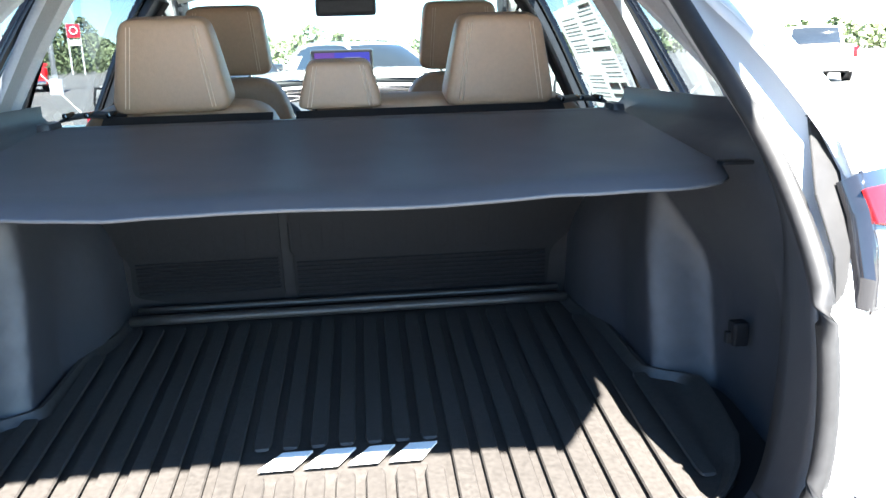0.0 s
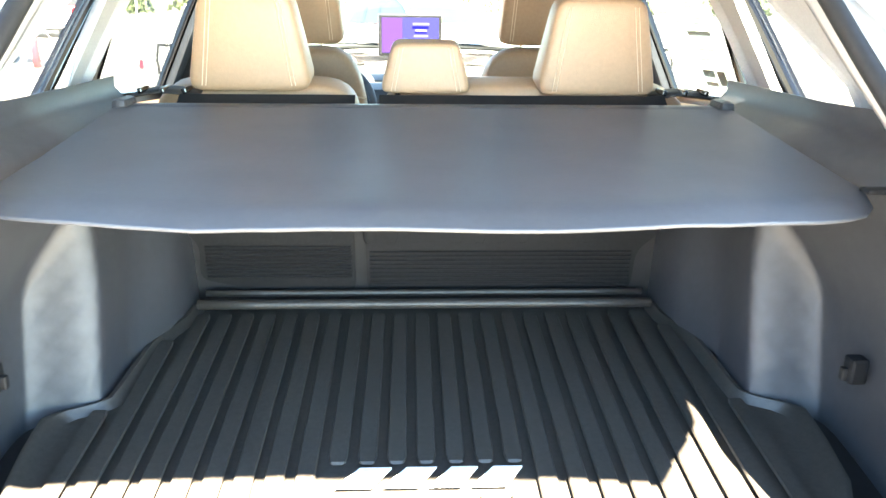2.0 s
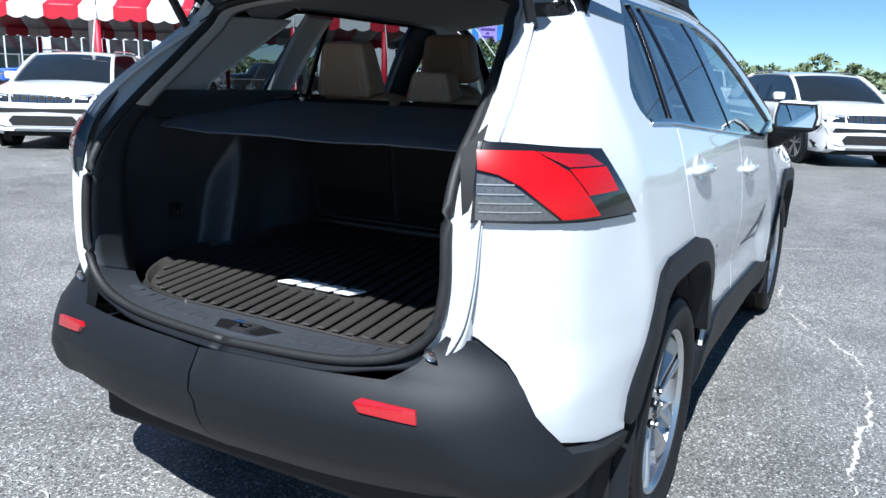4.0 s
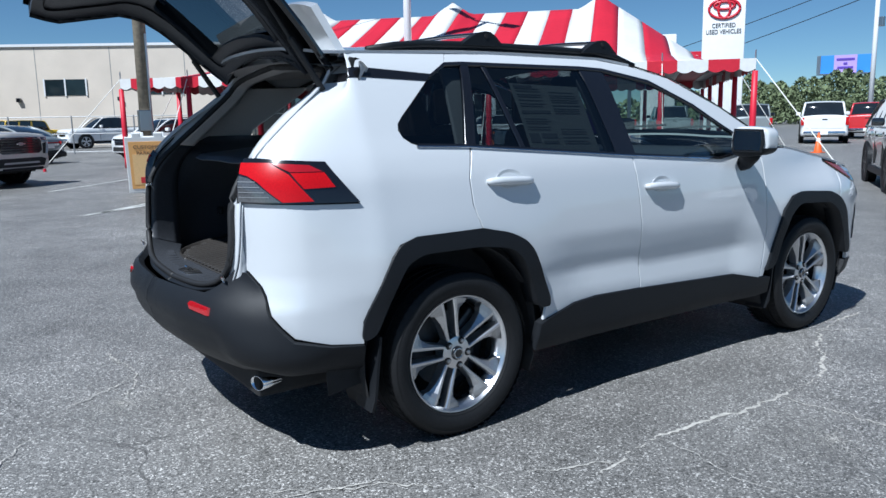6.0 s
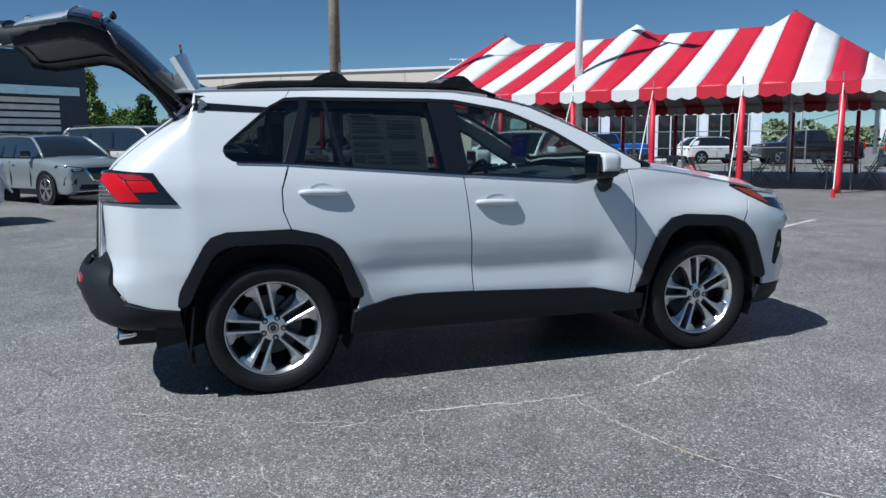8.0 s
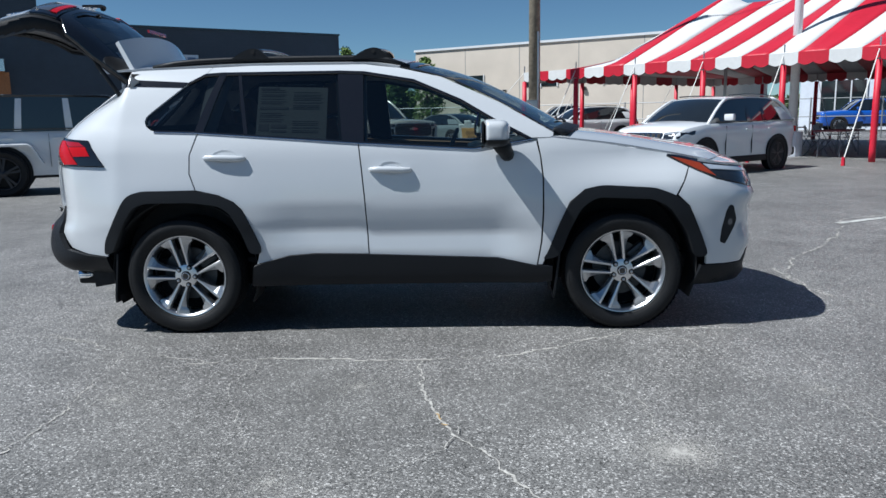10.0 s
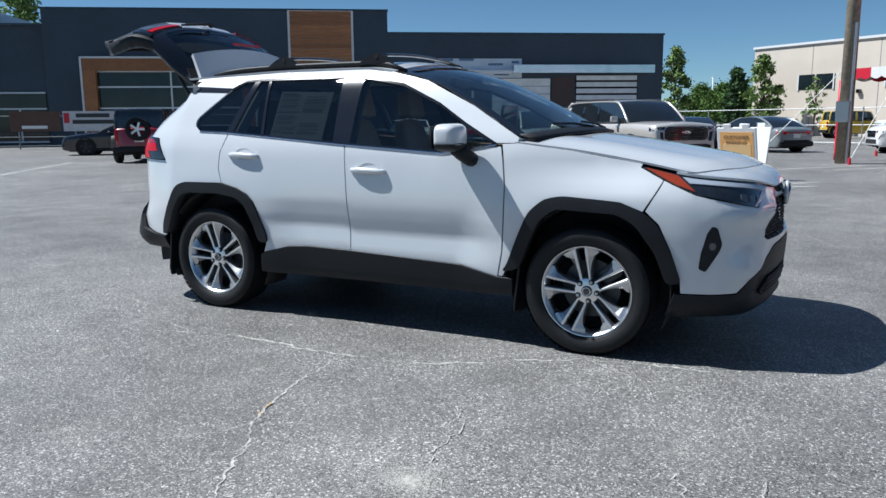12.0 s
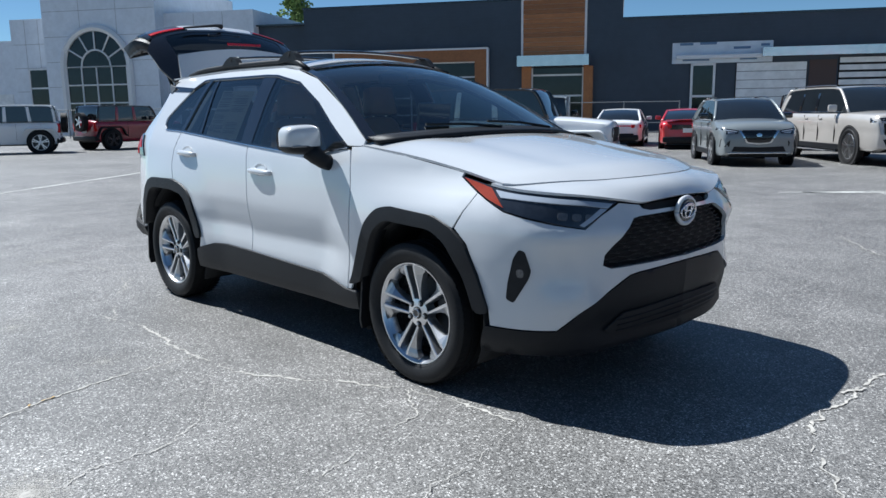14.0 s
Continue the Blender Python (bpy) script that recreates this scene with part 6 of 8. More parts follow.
    def nose_skin(x, z):
        """The body's front surface at x across and z up."""
        last = None
        for d in span(0.0, 0.62, 63):
            zt = curve(top, d)
            z0 = low + 0.07 * max(0, 1 - d / 0.16)
            flare = 0.0 if boxy else 0.022 * math.exp(-((d - wheels_d[0]) / (R * 0.95)) ** 2)
            w = plan(d) * g * (1 + flare)
            a = abs(x) / w
            crown = curve([(0, 0.048), (0.25, 0.045), (0.62, 0.018), (0.87, 0.0), (0.945, -0.03), (0.985, -0.10), (1.0, -0.20)], a)
            wide = curve([(0, 0.94), (0.1, 0.982), (0.46, 0.965), (0.6, 0.985), (0.8, 0.998)], (z - z0) / (zt - z0))
            over = max(a - wide, (z - zt - crown) / 0.6, (z0 - z) / 0.6)
            if over <= 0:
                if last is not None and last[1] > 1e-6:
                    d = last[0] + (d - last[0]) * last[1] / (last[1] - over + 1e-9)
                return Vector((x, y_of(d), z))
            last = (d, over)
        return Vector((x, y_of(0.62), z))

    def on_face(name, outline, mat, off=0.006, both=True, lab="", res=0.10, round_by=0.0):
        """A panel on the nose: outline in (x over half width, z); given for the right side and mirrored."""
        made = None
        for sd in ((1, -1) if both else (1,)):
            pts = [(sd * a * g, b) for a, b in outline]
            pts = rounded(pts, round_by, 3) if round_by else pts
            area = sum(pts[i - 1][0] * pts[i][1] - pts[i][0] * pts[i - 1][1] for i in range(len(pts)))
            made = skin(name, pts if area < 0 else pts[::-1], mat, car, -off, -0.02, 1, res, nose_skin, lab)
        return made

    n0 = nose
    if face == "large":
        on_face("grille", [(0.0, n0 - 0.07), (0.60, n0 - 0.07), (0.66, n0 - 0.16), (0.66, n0 - 0.38), (0.56, n0 - 0.44), (0.0, n0 - 0.44)], GLOSS_BLACK, 0.006, True, "broad black grille")
        for i in range(5):
            on_face("grille_bar", [(0.0, n0 - 0.125 - 0.058 * i), (0.60, n0 - 0.125 - 0.058 * i), (0.60, n0 - 0.143 - 0.058 * i), (0.0, n0 - 0.143 - 0.058 * i)], CLADDING, 0.016)
        on_face("emblem", [(0.0, n0 - 0.18), (0.05, n0 - 0.18), (0.05, n0 - 0.20), (0.13, n0 - 0.20), (0.13, n0 - 0.235), (0.05, n0 - 0.235), (0.05, n0 - 0.255), (0.0, n0 - 0.255)], CHROME, 0.024)
        on_face("headlamp", [(0.63, n0 - 0.075), (0.97, n0 - 0.09), (0.98, n0 - 0.19), (0.69, n0 - 0.185)], LAMP_DARK, 0.008)
        on_face("light_bar", [(0.66, n0 - 0.155), (0.96, n0 - 0.16), (0.96, n0 - 0.185), (0.68, n0 - 0.182)], LAMP_BAR, 0.014)
        on_face("light_bar", [(0.82, n0 - 0.19), (0.90, n0 - 0.19), (0.84, n0 - 0.46), (0.77, n0 - 0.46)], LAMP_BAR, 0.012)
        on_face("air_pocket", [(0.70, n0 - 0.22), (0.80, n0 - 0.20), (0.76, n0 - 0.47), (0.68, n0 - 0.45)], DARK, 0.006)
        on_face("lower_intake", [(0.0, low + 0.30), (0.62, low + 0.30), (0.78, low + 0.26), (0.70, low + 0.10), (0.0, low + 0.10)], DARK, 0.006)
        on_face("intake_bar", [(0.0, low + 0.21), (0.52, low + 0.21), (0.56, low + 0.17), (0.0, low + 0.17)], SILVER_PAINT, 0.014)
        part("skid_plate", box((0, y_of(-0.02), low + 0.05), (1.2 * g, 0.08, 0.06), None, 0.02), CLADDING, car)
    elif face == "vee":
        on_face("grille", [(0.0, n0 - 0.16), (0.40, n0 - 0.16), (0.44, n0 - 0.20), (0.26, n0 - 0.44), (0.0, n0 - 0.46)], GLOSS_BLACK, 0.006, True, "black V-shaped grille")
        for i in range(5):
            on_face("grille_bar", [(0.0, n0 - 0.20 - 0.045 * i), (0.37 - 0.035 * i, n0 - 0.20 - 0.045 * i), (0.36 - 0.035 * i, n0 - 0.212 - 0.045 * i), (0.0, n0 - 0.212 - 0.045 * i)], CLADDING, 0.014)
        on_face("grille_frame", [(0.45, n0 - 0.16), (0.49, n0 - 0.18), (0.30, n0 - 0.46), (0.0, n0 - 0.495), (0.0, n0 - 0.468), (0.265, n0 - 0.44)], CHROME, 0.012)
        on_face("emblem", [(0.0, n0 - 0.235), (0.05, n0 - 0.245), (0.07, n0 - 0.28), (0.05, n0 - 0.315), (0.0, n0 - 0.325)], CHROME, 0.020)
        on_face("headlamp", [(0.50, n0 - 0.165), (0.97, n0 - 0.10), (0.985, n0 - 0.16), (0.80, n0 - 0.25), (0.52, n0 - 0.24)], LAMP_DARK, 0.008)
        on_face("light_bar", [(0.53, n0 - 0.185), (0.93, n0 - 0.135), (0.93, n0 - 0.155), (0.55, n0 - 0.21)], LAMP_BAR, 0.014)
        on_face("clear_lens", [(0.58, n0 - 0.215), (0.78, n0 - 0.19), (0.76, n0 - 0.235), (0.60, n0 - 0.235)], LAMP_BAR, 0.012)
        on_face("fog_pocket", [(0.70, low + 0.36), (0.90, low + 0.40), (0.92, low + 0.20), (0.72, low + 0.22)], DARK, 0.006)
        on_face("lower_intake", [(0.0, low + 0.20), (0.60, low + 0.22), (0.66, low + 0.10), (0.0, low + 0.09)], DARK, 0.006)
        part("bumper_lip", box((0, y_of(-0.01), low + 0.065), (1.50 * g, 0.05, 0.022), None, 0.008), CHROME, car)
    elif face == "seven":
        on_face("grille", [(0.0, n0 - 0.115), (0.50, n0 - 0.12), (0.53, n0 - 0.16), (0.50, n0 - 0.245), (0.0, n0 - 0.25)], GLOSS_BLACK, 0.006, True, "black grille with seven framed slots")
        for i in range(4):
            x0 = 0.0 if i == 0 else 0.142 * i - 0.060
            x1 = 0.060 if i == 0 else 0.142 * i + 0.060
            on_face("grille_slot", [(x0, n0 - 0.130), (x1, n0 - 0.130), (x1, n0 - 0.235), (x0, n0 - 0.235)], CHROME, 0.010)
            on_face("slot_mesh", [(x0 if i == 0 else x0 + 0.014, n0 - 0.140), (x1 - 0.014, n0 - 0.140), (x1 - 0.014, n0 - 0.225), (x0 if i == 0 else x0 + 0.014, n0 - 0.225)], DARK, 0.014)
        on_face("headlamp", [(0.555, n0 - 0.125), (0.985, n0 - 0.085), (0.99, n0 - 0.16), (0.88, n0 - 0.235), (0.55, n0 - 0.24)], LAMP_DARK, 0.008)
        on_face("light_bar", [(0.58, n0 - 0.140), (0.96, n0 - 0.105), (0.96, n0 - 0.122), (0.58, n0 - 0.158)], LAMP_BAR, 0.014)
        on_face("bumper_slot", [(0.0, n0 - 0.345), (0.72, n0 - 0.335), (0.90, n0 - 0.30), (0.92, n0 - 0.42), (0.70, n0 - 0.415), (0.0, n0 - 0.395)], GLOSS_BLACK, 0.006)
        on_face("fog_lamp", [(0.76, n0 - 0.345), (0.83, n0 - 0.335), (0.83, n0 - 0.39), (0.76, n0 - 0.39)], LAMP_BAR, 0.012)
        on_face("lower_intake", [(0.0, low + 0.30), (0.50, low + 0.30), (0.58, low + 0.22), (0.52, low + 0.14), (0.0, low + 0.14)], DARK, 0.006)
        on_face("lower_bumper", [(0.0, low + 0.12), (0.60, low + 0.12), (0.96, low + 0.20), (0.94, low + 0.07), (0.0, low + 0.03)], CLADDING, 0.006)
        on_face("skid_bar", [(0.0, low + 0.095), (0.45, low + 0.095), (0.50, low + 0.07), (0.0, low + 0.07)], SILVER_PAINT, 0.012)
    elif boxy:
        for i in range(7):
            part("grille_slot", box((-0.33 + 0.11 * i, y_of(-0.008), nose - 0.26), (0.06, 0.03, 0.30), None, 0.012), DARK, car)
        for side in (-1, 1):
            part("headlamp", lathe([(0.0, 0.0), (0.02, 0.05), (0.012, 0.095), (-0.03, 0.10)], 22, "y"), CLEAR_LENS, car, smooth=True).matrix_basis = Matrix.Translation((side * 0.56 * half, y_of(-0.01), nose - 0.22))
    else:
        plate_on_nose("grille", [(-0.52 * g, nose - 0.17), (0.52 * g, nose - 0.17), (0.46 * g, nose - 0.42), (-0.46 * g, nose - 0.42)], GLOSS_BLACK, 0.0, 0.02)
        part("grille_bar", box((0, y_of(-0.026), nose - 0.28), (0.90 * g, 0.015, 0.025), None, 0.004), CHROME, car)
        lamp(0.74 * g, nose - 0.22, 0.36 * g, 0.12, CLEAR_LENS, 0.45 if not blunt else 0.2, -0.07 if not blunt else 0.0)
        plate_on_nose("lower_intake", [(-0.6 * g, low + 0.26), (0.6 * g, low + 0.26), (0.66 * g, low + 0.10), (-0.66 * g, low + 0.10)], DARK, 0.0, 0.025)
    if boxy or bed:
        part("front_bumper", box((0, y_of(-0.06), low + 0.16), (W * 0.86, 0.26, 0.20), None, 0.05), CLADDING if boxy else CHROME, car, smooth=True, angle=40)
    part("rear_bumper", box((0, y_of(L - 0.05), low + 0.12), (W * 0.86, 0.24, 0.20), None, 0.06), CHROME if kind == "pickup" else CLADDING, car, smooth=True, angle=40)
    part("plate", box((0, y_of(L + 0.02) if not bed else y_of(L + 0.075), low + (0.44 if not bed else 0.14)), (0.31, 0.03, 0.15)), WHITE_PRINT, car)
    if kind == "coupe":
        part("rear_spoiler", box((0, y_of(L - 0.14), belt + 0.07), (W * 0.78, 0.22, 0.025), None, 0.01), body_mat, car)
        part("tail_panel", box((0, y_of(L - 0.005), belt - 0.18), (W * 0.62, 0.05, 0.17), None, 0.015), GLOSS_BLACK, car)
    if kind == "sedan":
        part("tail_light_bar", box((0, y_of(L - 0.02), belt - 0.15), (W * 0.72, 0.06, 0.04), None, 0.012), RED_LENS, car)
        part("rear_diffuser", box((0, y_of(L - 0.02), low + 0.20), (W * 0.66, 0.10, 0.16), None, 0.03), CLADDING, car)
    if bed:
        part("tailgate", box((0, y_of(L - 0.004), belt - 0.30), (W * 0.76, 0.03, 0.50), None, 0.012), body_mat, car)
        part("tailgate_handle", box((0, y_of(L + 0.014), belt - 0.14), (0.22, 0.02, 0.05), None, 0.01), GLOSS_BLACK, car)
    # wheels
    for side in (-1, 1):
        for y in (WB / 2 + 0.02, -WB / 2 + 0.02):
            arch = lathe([(-0.03, 0.0), (-0.03, R + 0.07), (0.018, R + 0.075), (0.020, R + 0.025), (0.010, R + 0.02), (0.008, 0.0)], 30)
            arch.transform(pose(side * (body_half - 0.0), y, R + 0.01, 0, 0, 0 if side > 0 else 180))
            part("wheel_arch", arch, DARK if kind in ("large_suv", "pickup", "sedan", "coupe") else CLADDING, car)
            if boxy:
                w2 = R + 0.17
                fender = grid_mesh(lambda u, v, y=y, side=side: Vector((side * (body_half - 0.05 + (half - body_half + 0.06) * v), y + curve([(0, -w2 - 0.10), (0.3, -w2 * 0.72), (0.7, w2 * 0.72), (1, w2 + 0.10)], u), curve([(0, 0.56), (0.3, R * 2 + 0.13), (0.7, R * 2 + 0.13), (1, 0.60)], u) - 0.03 * v * v)), span(0, 1, 15), span(0, 1, 4))
                part("fender_flare", thicken(fender, 0.035), CLADDING if body_mat != CAR_WHITE else body_mat, car, smooth=True, angle=40)
            rim_r = R * 0.70
            wheel = lathe([(0.03, R * 0.16), (0.02, rim_r * 0.4), (-0.02, rim_r * 0.88), (0.060, rim_r * 0.93), (0.078, rim_r), (0.06, rim_r * 1.03)], 30)
            hub = part("wheel", wheel, DARK if rim_mat == RIM_DARK else ALLOY_DARK, car, smooth=True, angle=40)
            part("tyre", lathe([(0.06, rim_r), (0.085, rim_r * 1.10), (0.088, R * 0.92), (0.062, R * 0.995), (-0.12, R * 0.995), (-0.12, rim_r)], 36), TYRE, hub, smooth=True, angle=40)
            part("rim_edge", lathe([(0.070, rim_r * 0.95), (0.084, rim_r * 0.985), (0.074, rim_r * 1.02)], 30), rim_mat, hub, smooth=True)
            part("hub_cap", lathe([(0.082, 0.0), (0.080, R * 0.10), (0.05, R * 0.20)], 14), rim_mat, hub, smooth=True, angle=40)
            for k in range(5):
                sp = bmesh.new()
                a = k * math.tau / 5 + 0.3
                for off in (-0.15, 0.15):
                    rot = Matrix.Rotation(a + off, 4, "X")
                    add_prism(sp, [(rim_r * 0.10, -rim_r * 0.035), (rim_r * 0.97, -rim_r * 0.085), (rim_r * 0.97, rim_r * 0.085), (rim_r * 0.10, rim_r * 0.035)], 0.022, rot @ Matrix(((0, 0, 1, 0.058), (1, 0, 0, 0), (0, 1, 0, 0), (0, 0, 0, 1))))
                bmesh.ops.recalc_face_normals(sp, faces=sp.faces)
                part("spoke", sp, rim_mat, hub)
            hub.matrix_basis = pose(side * ((half if boxy else body_half) - 0.065), y, R, 0, 0, 0 if side > 0 else 180)
    if spare:
        sp = lathe([(-0.10, R * 0.6), (-0.10, R * 0.93), (0.1, R * 0.93), (0.12, R * 0.6), (0.09, R * 0.58)], 30, "y")
        sp.transform(pose(0, y_of(L + 0.13), belt - 0.02, 0, 0, 180))
        wheel_sp = part("spare_wheel", sp, TYRE, car, smooth=True, angle=40)
        for k in range(5):
            a = k * math.tau / 5
            part("spare_spoke", box((R * 0.32 * math.cos(a), y_of(L + 0.22), belt - 0.02 + R * 0.32 * math.sin(a)), (R * 0.62, 0.03, R * 0.17), Matrix.Rotation(-a, 3, "Y"), 0.01), ALLOY, wheel_sp)
    part("underside", box((0, 0, low + 0.03), (W * 0.80, L * 0.88, 0.16)), DARK, car)
    return car


def heading(x, y, fx, fy):
    return pose(x, y, 0, 0, 0, math.degrees(math.atan2(-fx, fy)))


make_car("suv", CAR_WHITE, "white compact SUV with black wheels facing the lot", heading(-11.9, 7.25, 0.61, -0.80), rim_mat=RIM_DARK, face="seven")
make_car("suv", CAR_BLACK, "glossy black SUV with a seven-slot grille", heading(-2.75, 13.35, 0.54, -0.84), rim_mat=RIM_DARK, face="seven")
make_car("suv", CAR_WHITE, "white compact SUV beside the black SUV", heading(0.15, 14.8, 0.52, -0.85), face="seven")
make_car("pickup", CAR_WHITE, "white pickup truck with its tailgate to the lot", heading(-5.0, 29.0, -0.3, 0.95), "pickup trucks in the far row")
make_car("large_suv", CAR_WHITE, "white van-like SUV in the far row", heading(-8.5, 33.5, -0.3, 0.95), face="large")
make_car("large_suv", CAR_SILVER, "large champagne-silver SUV with a black grille", heading(-18.6, -1.6, 0.72, 0.69), face="large")
make_car("suv", CAR_GREY, "small cool-grey crossover with a black grille", heading(-16.3, -3.75, 0.80, 0.60), face="vee")
make_car("off_roader", CAR_BLACK, "black off-road vehicle with a rear spare wheel", heading(-24.6, -5.2, -0.87, -0.49), spare=True)
make_car("coupe", CAR_RED, "bright red coupe with its tail to the lot", heading(-23.2, -9.0, -0.87, -0.49), rim_mat=RIM_DARK)
make_car("sedan", CAR_WHITE, "silvery white sedan with its tail to the lot", heading(-24.0, -12.3, -0.87, -0.47))
make_car("off_roader", CAR_WHITE, "white off-road vehicle with black fender tops", heading(-9.7, -5.75, -0.45, 0.89), rim_mat=RIM_DARK, top_mat=GLOSS_BLACK)
make_car("off_roader", CAR_GREY, "grey off-road vehicle behind the white one", heading(-18.0, -11.6, -0.80, -0.60), spare=True)
make_car("off_roader", CAR_MAROON, "deep red off-road vehicle with a rear spare wheel", heading(-15.6, -18.6, -0.80, -0.6), spare=True, top_mat=GLOSS_BLACK)
make_car("off_roader", CAR_MAROON, "deep red off-road vehicle with black top beside the showroom", heading(-10.2, -28.5, -0.97, -0.22), rim_mat=RIM_DARK, spare=True, top_mat=GLOSS_BLACK)
make_car("off_roader", CAR_WHITE, "white off-road vehicle parked near the arched window", heading(-4.95, -28.0, 0.93, -0.37), spare=True)
make_car("coupe", CAR_BLACK, "dark grey muscle car by the fence", heading(-19.6, -24.8, 0.66, -0.75), rim_mat=RIM_DARK)
make_car("sedan", CAR_GREY, "steel-grey sedan with a red light bar", heading(-30.0, 1.0, -0.72, -0.69))
make_car("sedan", CAR_NAVY, "dark navy sedan beside the silver SUV", heading(-30.5, -1.9, -0.93, -0.36))
make_car("off_roader", CAR_YELLOW, "yellow boxy off-road vehicle behind the wire fence", heading(-55.0, 5.4, -0.3, 0.95))
make_car("pickup", CAR_WHITE, "white work truck behind the wire fence", heading(-50.0, 9.2, 0.2, -0.97))
make_car("suv", CAR_WHITE, "white SUV behind the tent end", heading(-29.5, 7.4, 0.25, -0.97))
make_car("suv", CAR_WHITE, "white body-on-frame SUV beyond the tent", heading(-35.0, 30.3, 0.17, 0.985))
make_car("pickup", CAR_BLACK, "black pickup truck beyond the tent", heading(-31.0, 33.6, -0.35, -0.93))
make_car("pickup", CAR_GREY, "grey pickup truck showing its tailgate", heading(-25.8, 35.0, -0.70, 0.71))
make_car("pickup", CAR_GREY, "silver-grey pickup truck in the far row", heading(-21.5, 36.6, -0.55, 0.83))
make_car("pickup", CAR_WHITE, "white pickup truck with chrome rear bumper", heading(-16.6, 35.0, -0.5, 0.86))
make_car("pickup", CAR_RED, "red pickup truck in the far row", heading(-18.0, 42.5, -0.4, 0.92))
make_car("pickup", CAR_BLUE, "bright blue pickup truck beyond the tent", heading(-42.0, 26.5, -0.2, -0.98))
make_car("pickup", CAR_WHITE, "white full-size pickup with chrome rear bumper", heading(17.0, 26.5, 0.35, 0.94))

# ---------- striped party tent ----------
STRIPE_RED = material("red_tent_vinyl", (0.47, 0.012, 0.030), 0.45, grain=0.05, size=8, stain=0.06, stain_size=0.8)
STRIPE_WHITE = material("white_tent_vinyl", (0.63, 0.63, 0.62), 0.5, grain=0.04, size=8, stain=0.06, stain_size=0.8)
RED_SLEEVE = material("red_pole_sleeve", (0.55, 0.012, 0.035), 0.5, grain=0.1, size=30, bump=0.3, bump_size=60)
ROPE = material("white_strap", (0.75, 0.74, 0.70), 0.7, grain=0.1)
tent = thing("party_tent", "red and white striped party tent with scalloped edge", "tent", m=Matrix.Translation((-8.55, 16.7, 0)) @ Matrix(((-0.743, -0.669, 0, 0), (-0.669, 0.743, 0, 0), (0, 0, 1, 0), (0, 0, 0, 1))))
TL, TD, EAVE, BAY = 18.96, 13.0, 2.82, 2.37
PEAKS = (4.2, 9.48, 14.76)


def tent_z(a, b):
    """Height of the tent's skin at a along and b across."""
    best = 0.0
    for p in PEAKS:
        da, db = abs(a - p), abs(b - TD / 2)
        reach_a = p if (p == PEAKS[0] and a < p) else (TL - p if (p == PEAKS[2] and a > p) else 4.4)
        r = max(da / reach_a, 0) ** 1.6 + (db / (TD / 2)) ** 1.6
        best = max(best, max(0.0, 1 - r ** (1 / 1.6)) ** 1.04)
    ridge = 0.84 * (1 - abs(b - TD / 2) / (TD / 2)) ** 1.08 * min(1.0, a / 4.2, (TL - a) / 4.2) ** 1.2
    return EAVE + 2.78 * max(best, ridge)


for k in range(25):
    a0, a1 = max(0.0, (k - 0.5) * BAY / 3), min(TL, (k + 0.5) * BAY / 3)
    sheet = grid_mesh(lambda a, b: Vector((a, b, tent_z(a, b))), span(a0, a1, 5), span(0, TD, 41))
    part("canopy_stripe", thicken(sheet, 0.01), STRIPE_RED if k % 2 else STRIPE_WHITE, tent, smooth=True)
    for b in (0.0, TD):
        val = grid_mesh(lambda a, v, b=b: Vector((a, b, EAVE - v * (0.27 + 0.07 * abs(math.sin(a / (BAY / 6) * math.pi))))), span(a0, a1, 13), span(0, 1, 4))
        part("valance", thicken(val, 0.008), STRIPE_RED if k % 2 else STRIPE_WHITE, tent)
for k in range(11):
    b0, b1 = k * TD / 11, (k + 1) * TD / 11
    for a in (0.0, TL):
        val = grid_mesh(lambda b, v, a=a: Vector((a, b, EAVE - v * (0.30 + 0.06 * abs(math.sin((b - b0) / (TD / 22) * math.pi))))), span(b0, b1, 13), span(0, 1, 4))
        part("valance", thicken(val, 0.008), STRIPE_RED if k % 2 else STRIPE_WHITE, tent)
posts = [(k * BAY, 0.05) for k in range(9)] + [(k * BAY, TD - 0.05) for k in range(9)] + [(0.05, TD * k / 4) for k in (1, 2, 3)] + [(TL - 0.05, TD * k / 4) for k in (1, 2, 3)]
for a, b in posts:
    part("tent_pole", tube([(a, b, 0), (a, b, 0.3), (a, b, 1.2), (a, b, EAVE - 0.32)], [0.085, 0.08, 0.085, 0.075], 10), RED_SLEEVE, tent, smooth=True)
    part("pole_pin", tube([(a, b, EAVE - 0.35), (a, b, EAVE + 0.22)], 0.02, 6), STEEL, tent)
    out_a = -1.0 if a < 0.1 else 1.0 if a > TL - 0.1 else 0.0
    out_b = -1.0 if b < 0.1 else 1.0 if b > TD - 0.1 else 0.0
    stake = Vector((a + 1.7 * out_a, b + 1.7 * out_b, 0.0))
    part("guy_strap", tube([(a, b, EAVE), stake + Vector((0, 0, 0.12))], 0.013, 5), ROPE, tent)
    part("stake_cap", tube([stake, stake + Vector((0, 0, 0.2))], [0.05, 0.04], 8), RED_SLEEVE, tent)
for p in PEAKS:
    part("centre_pole", tube([(p, TD / 2, 0), (p, TD / 2, EAVE + 2.78)], 0.06, 8), STEEL, tent)

TABLE_TOP = material("maroon_check_cloth", (0.20, 0.05, 0.06), 0.7, grain=0.25, size=16)
CHAIR_GREY = material("pale_grey_plastic", (0.42, 0.43, 0.45), 0.5, grain=0.06, size=30)
CHAIR_LEG = material("grey_tube_metal", (0.22, 0.22, 0.24), 0.4, metal=0.7, grain=0.1)


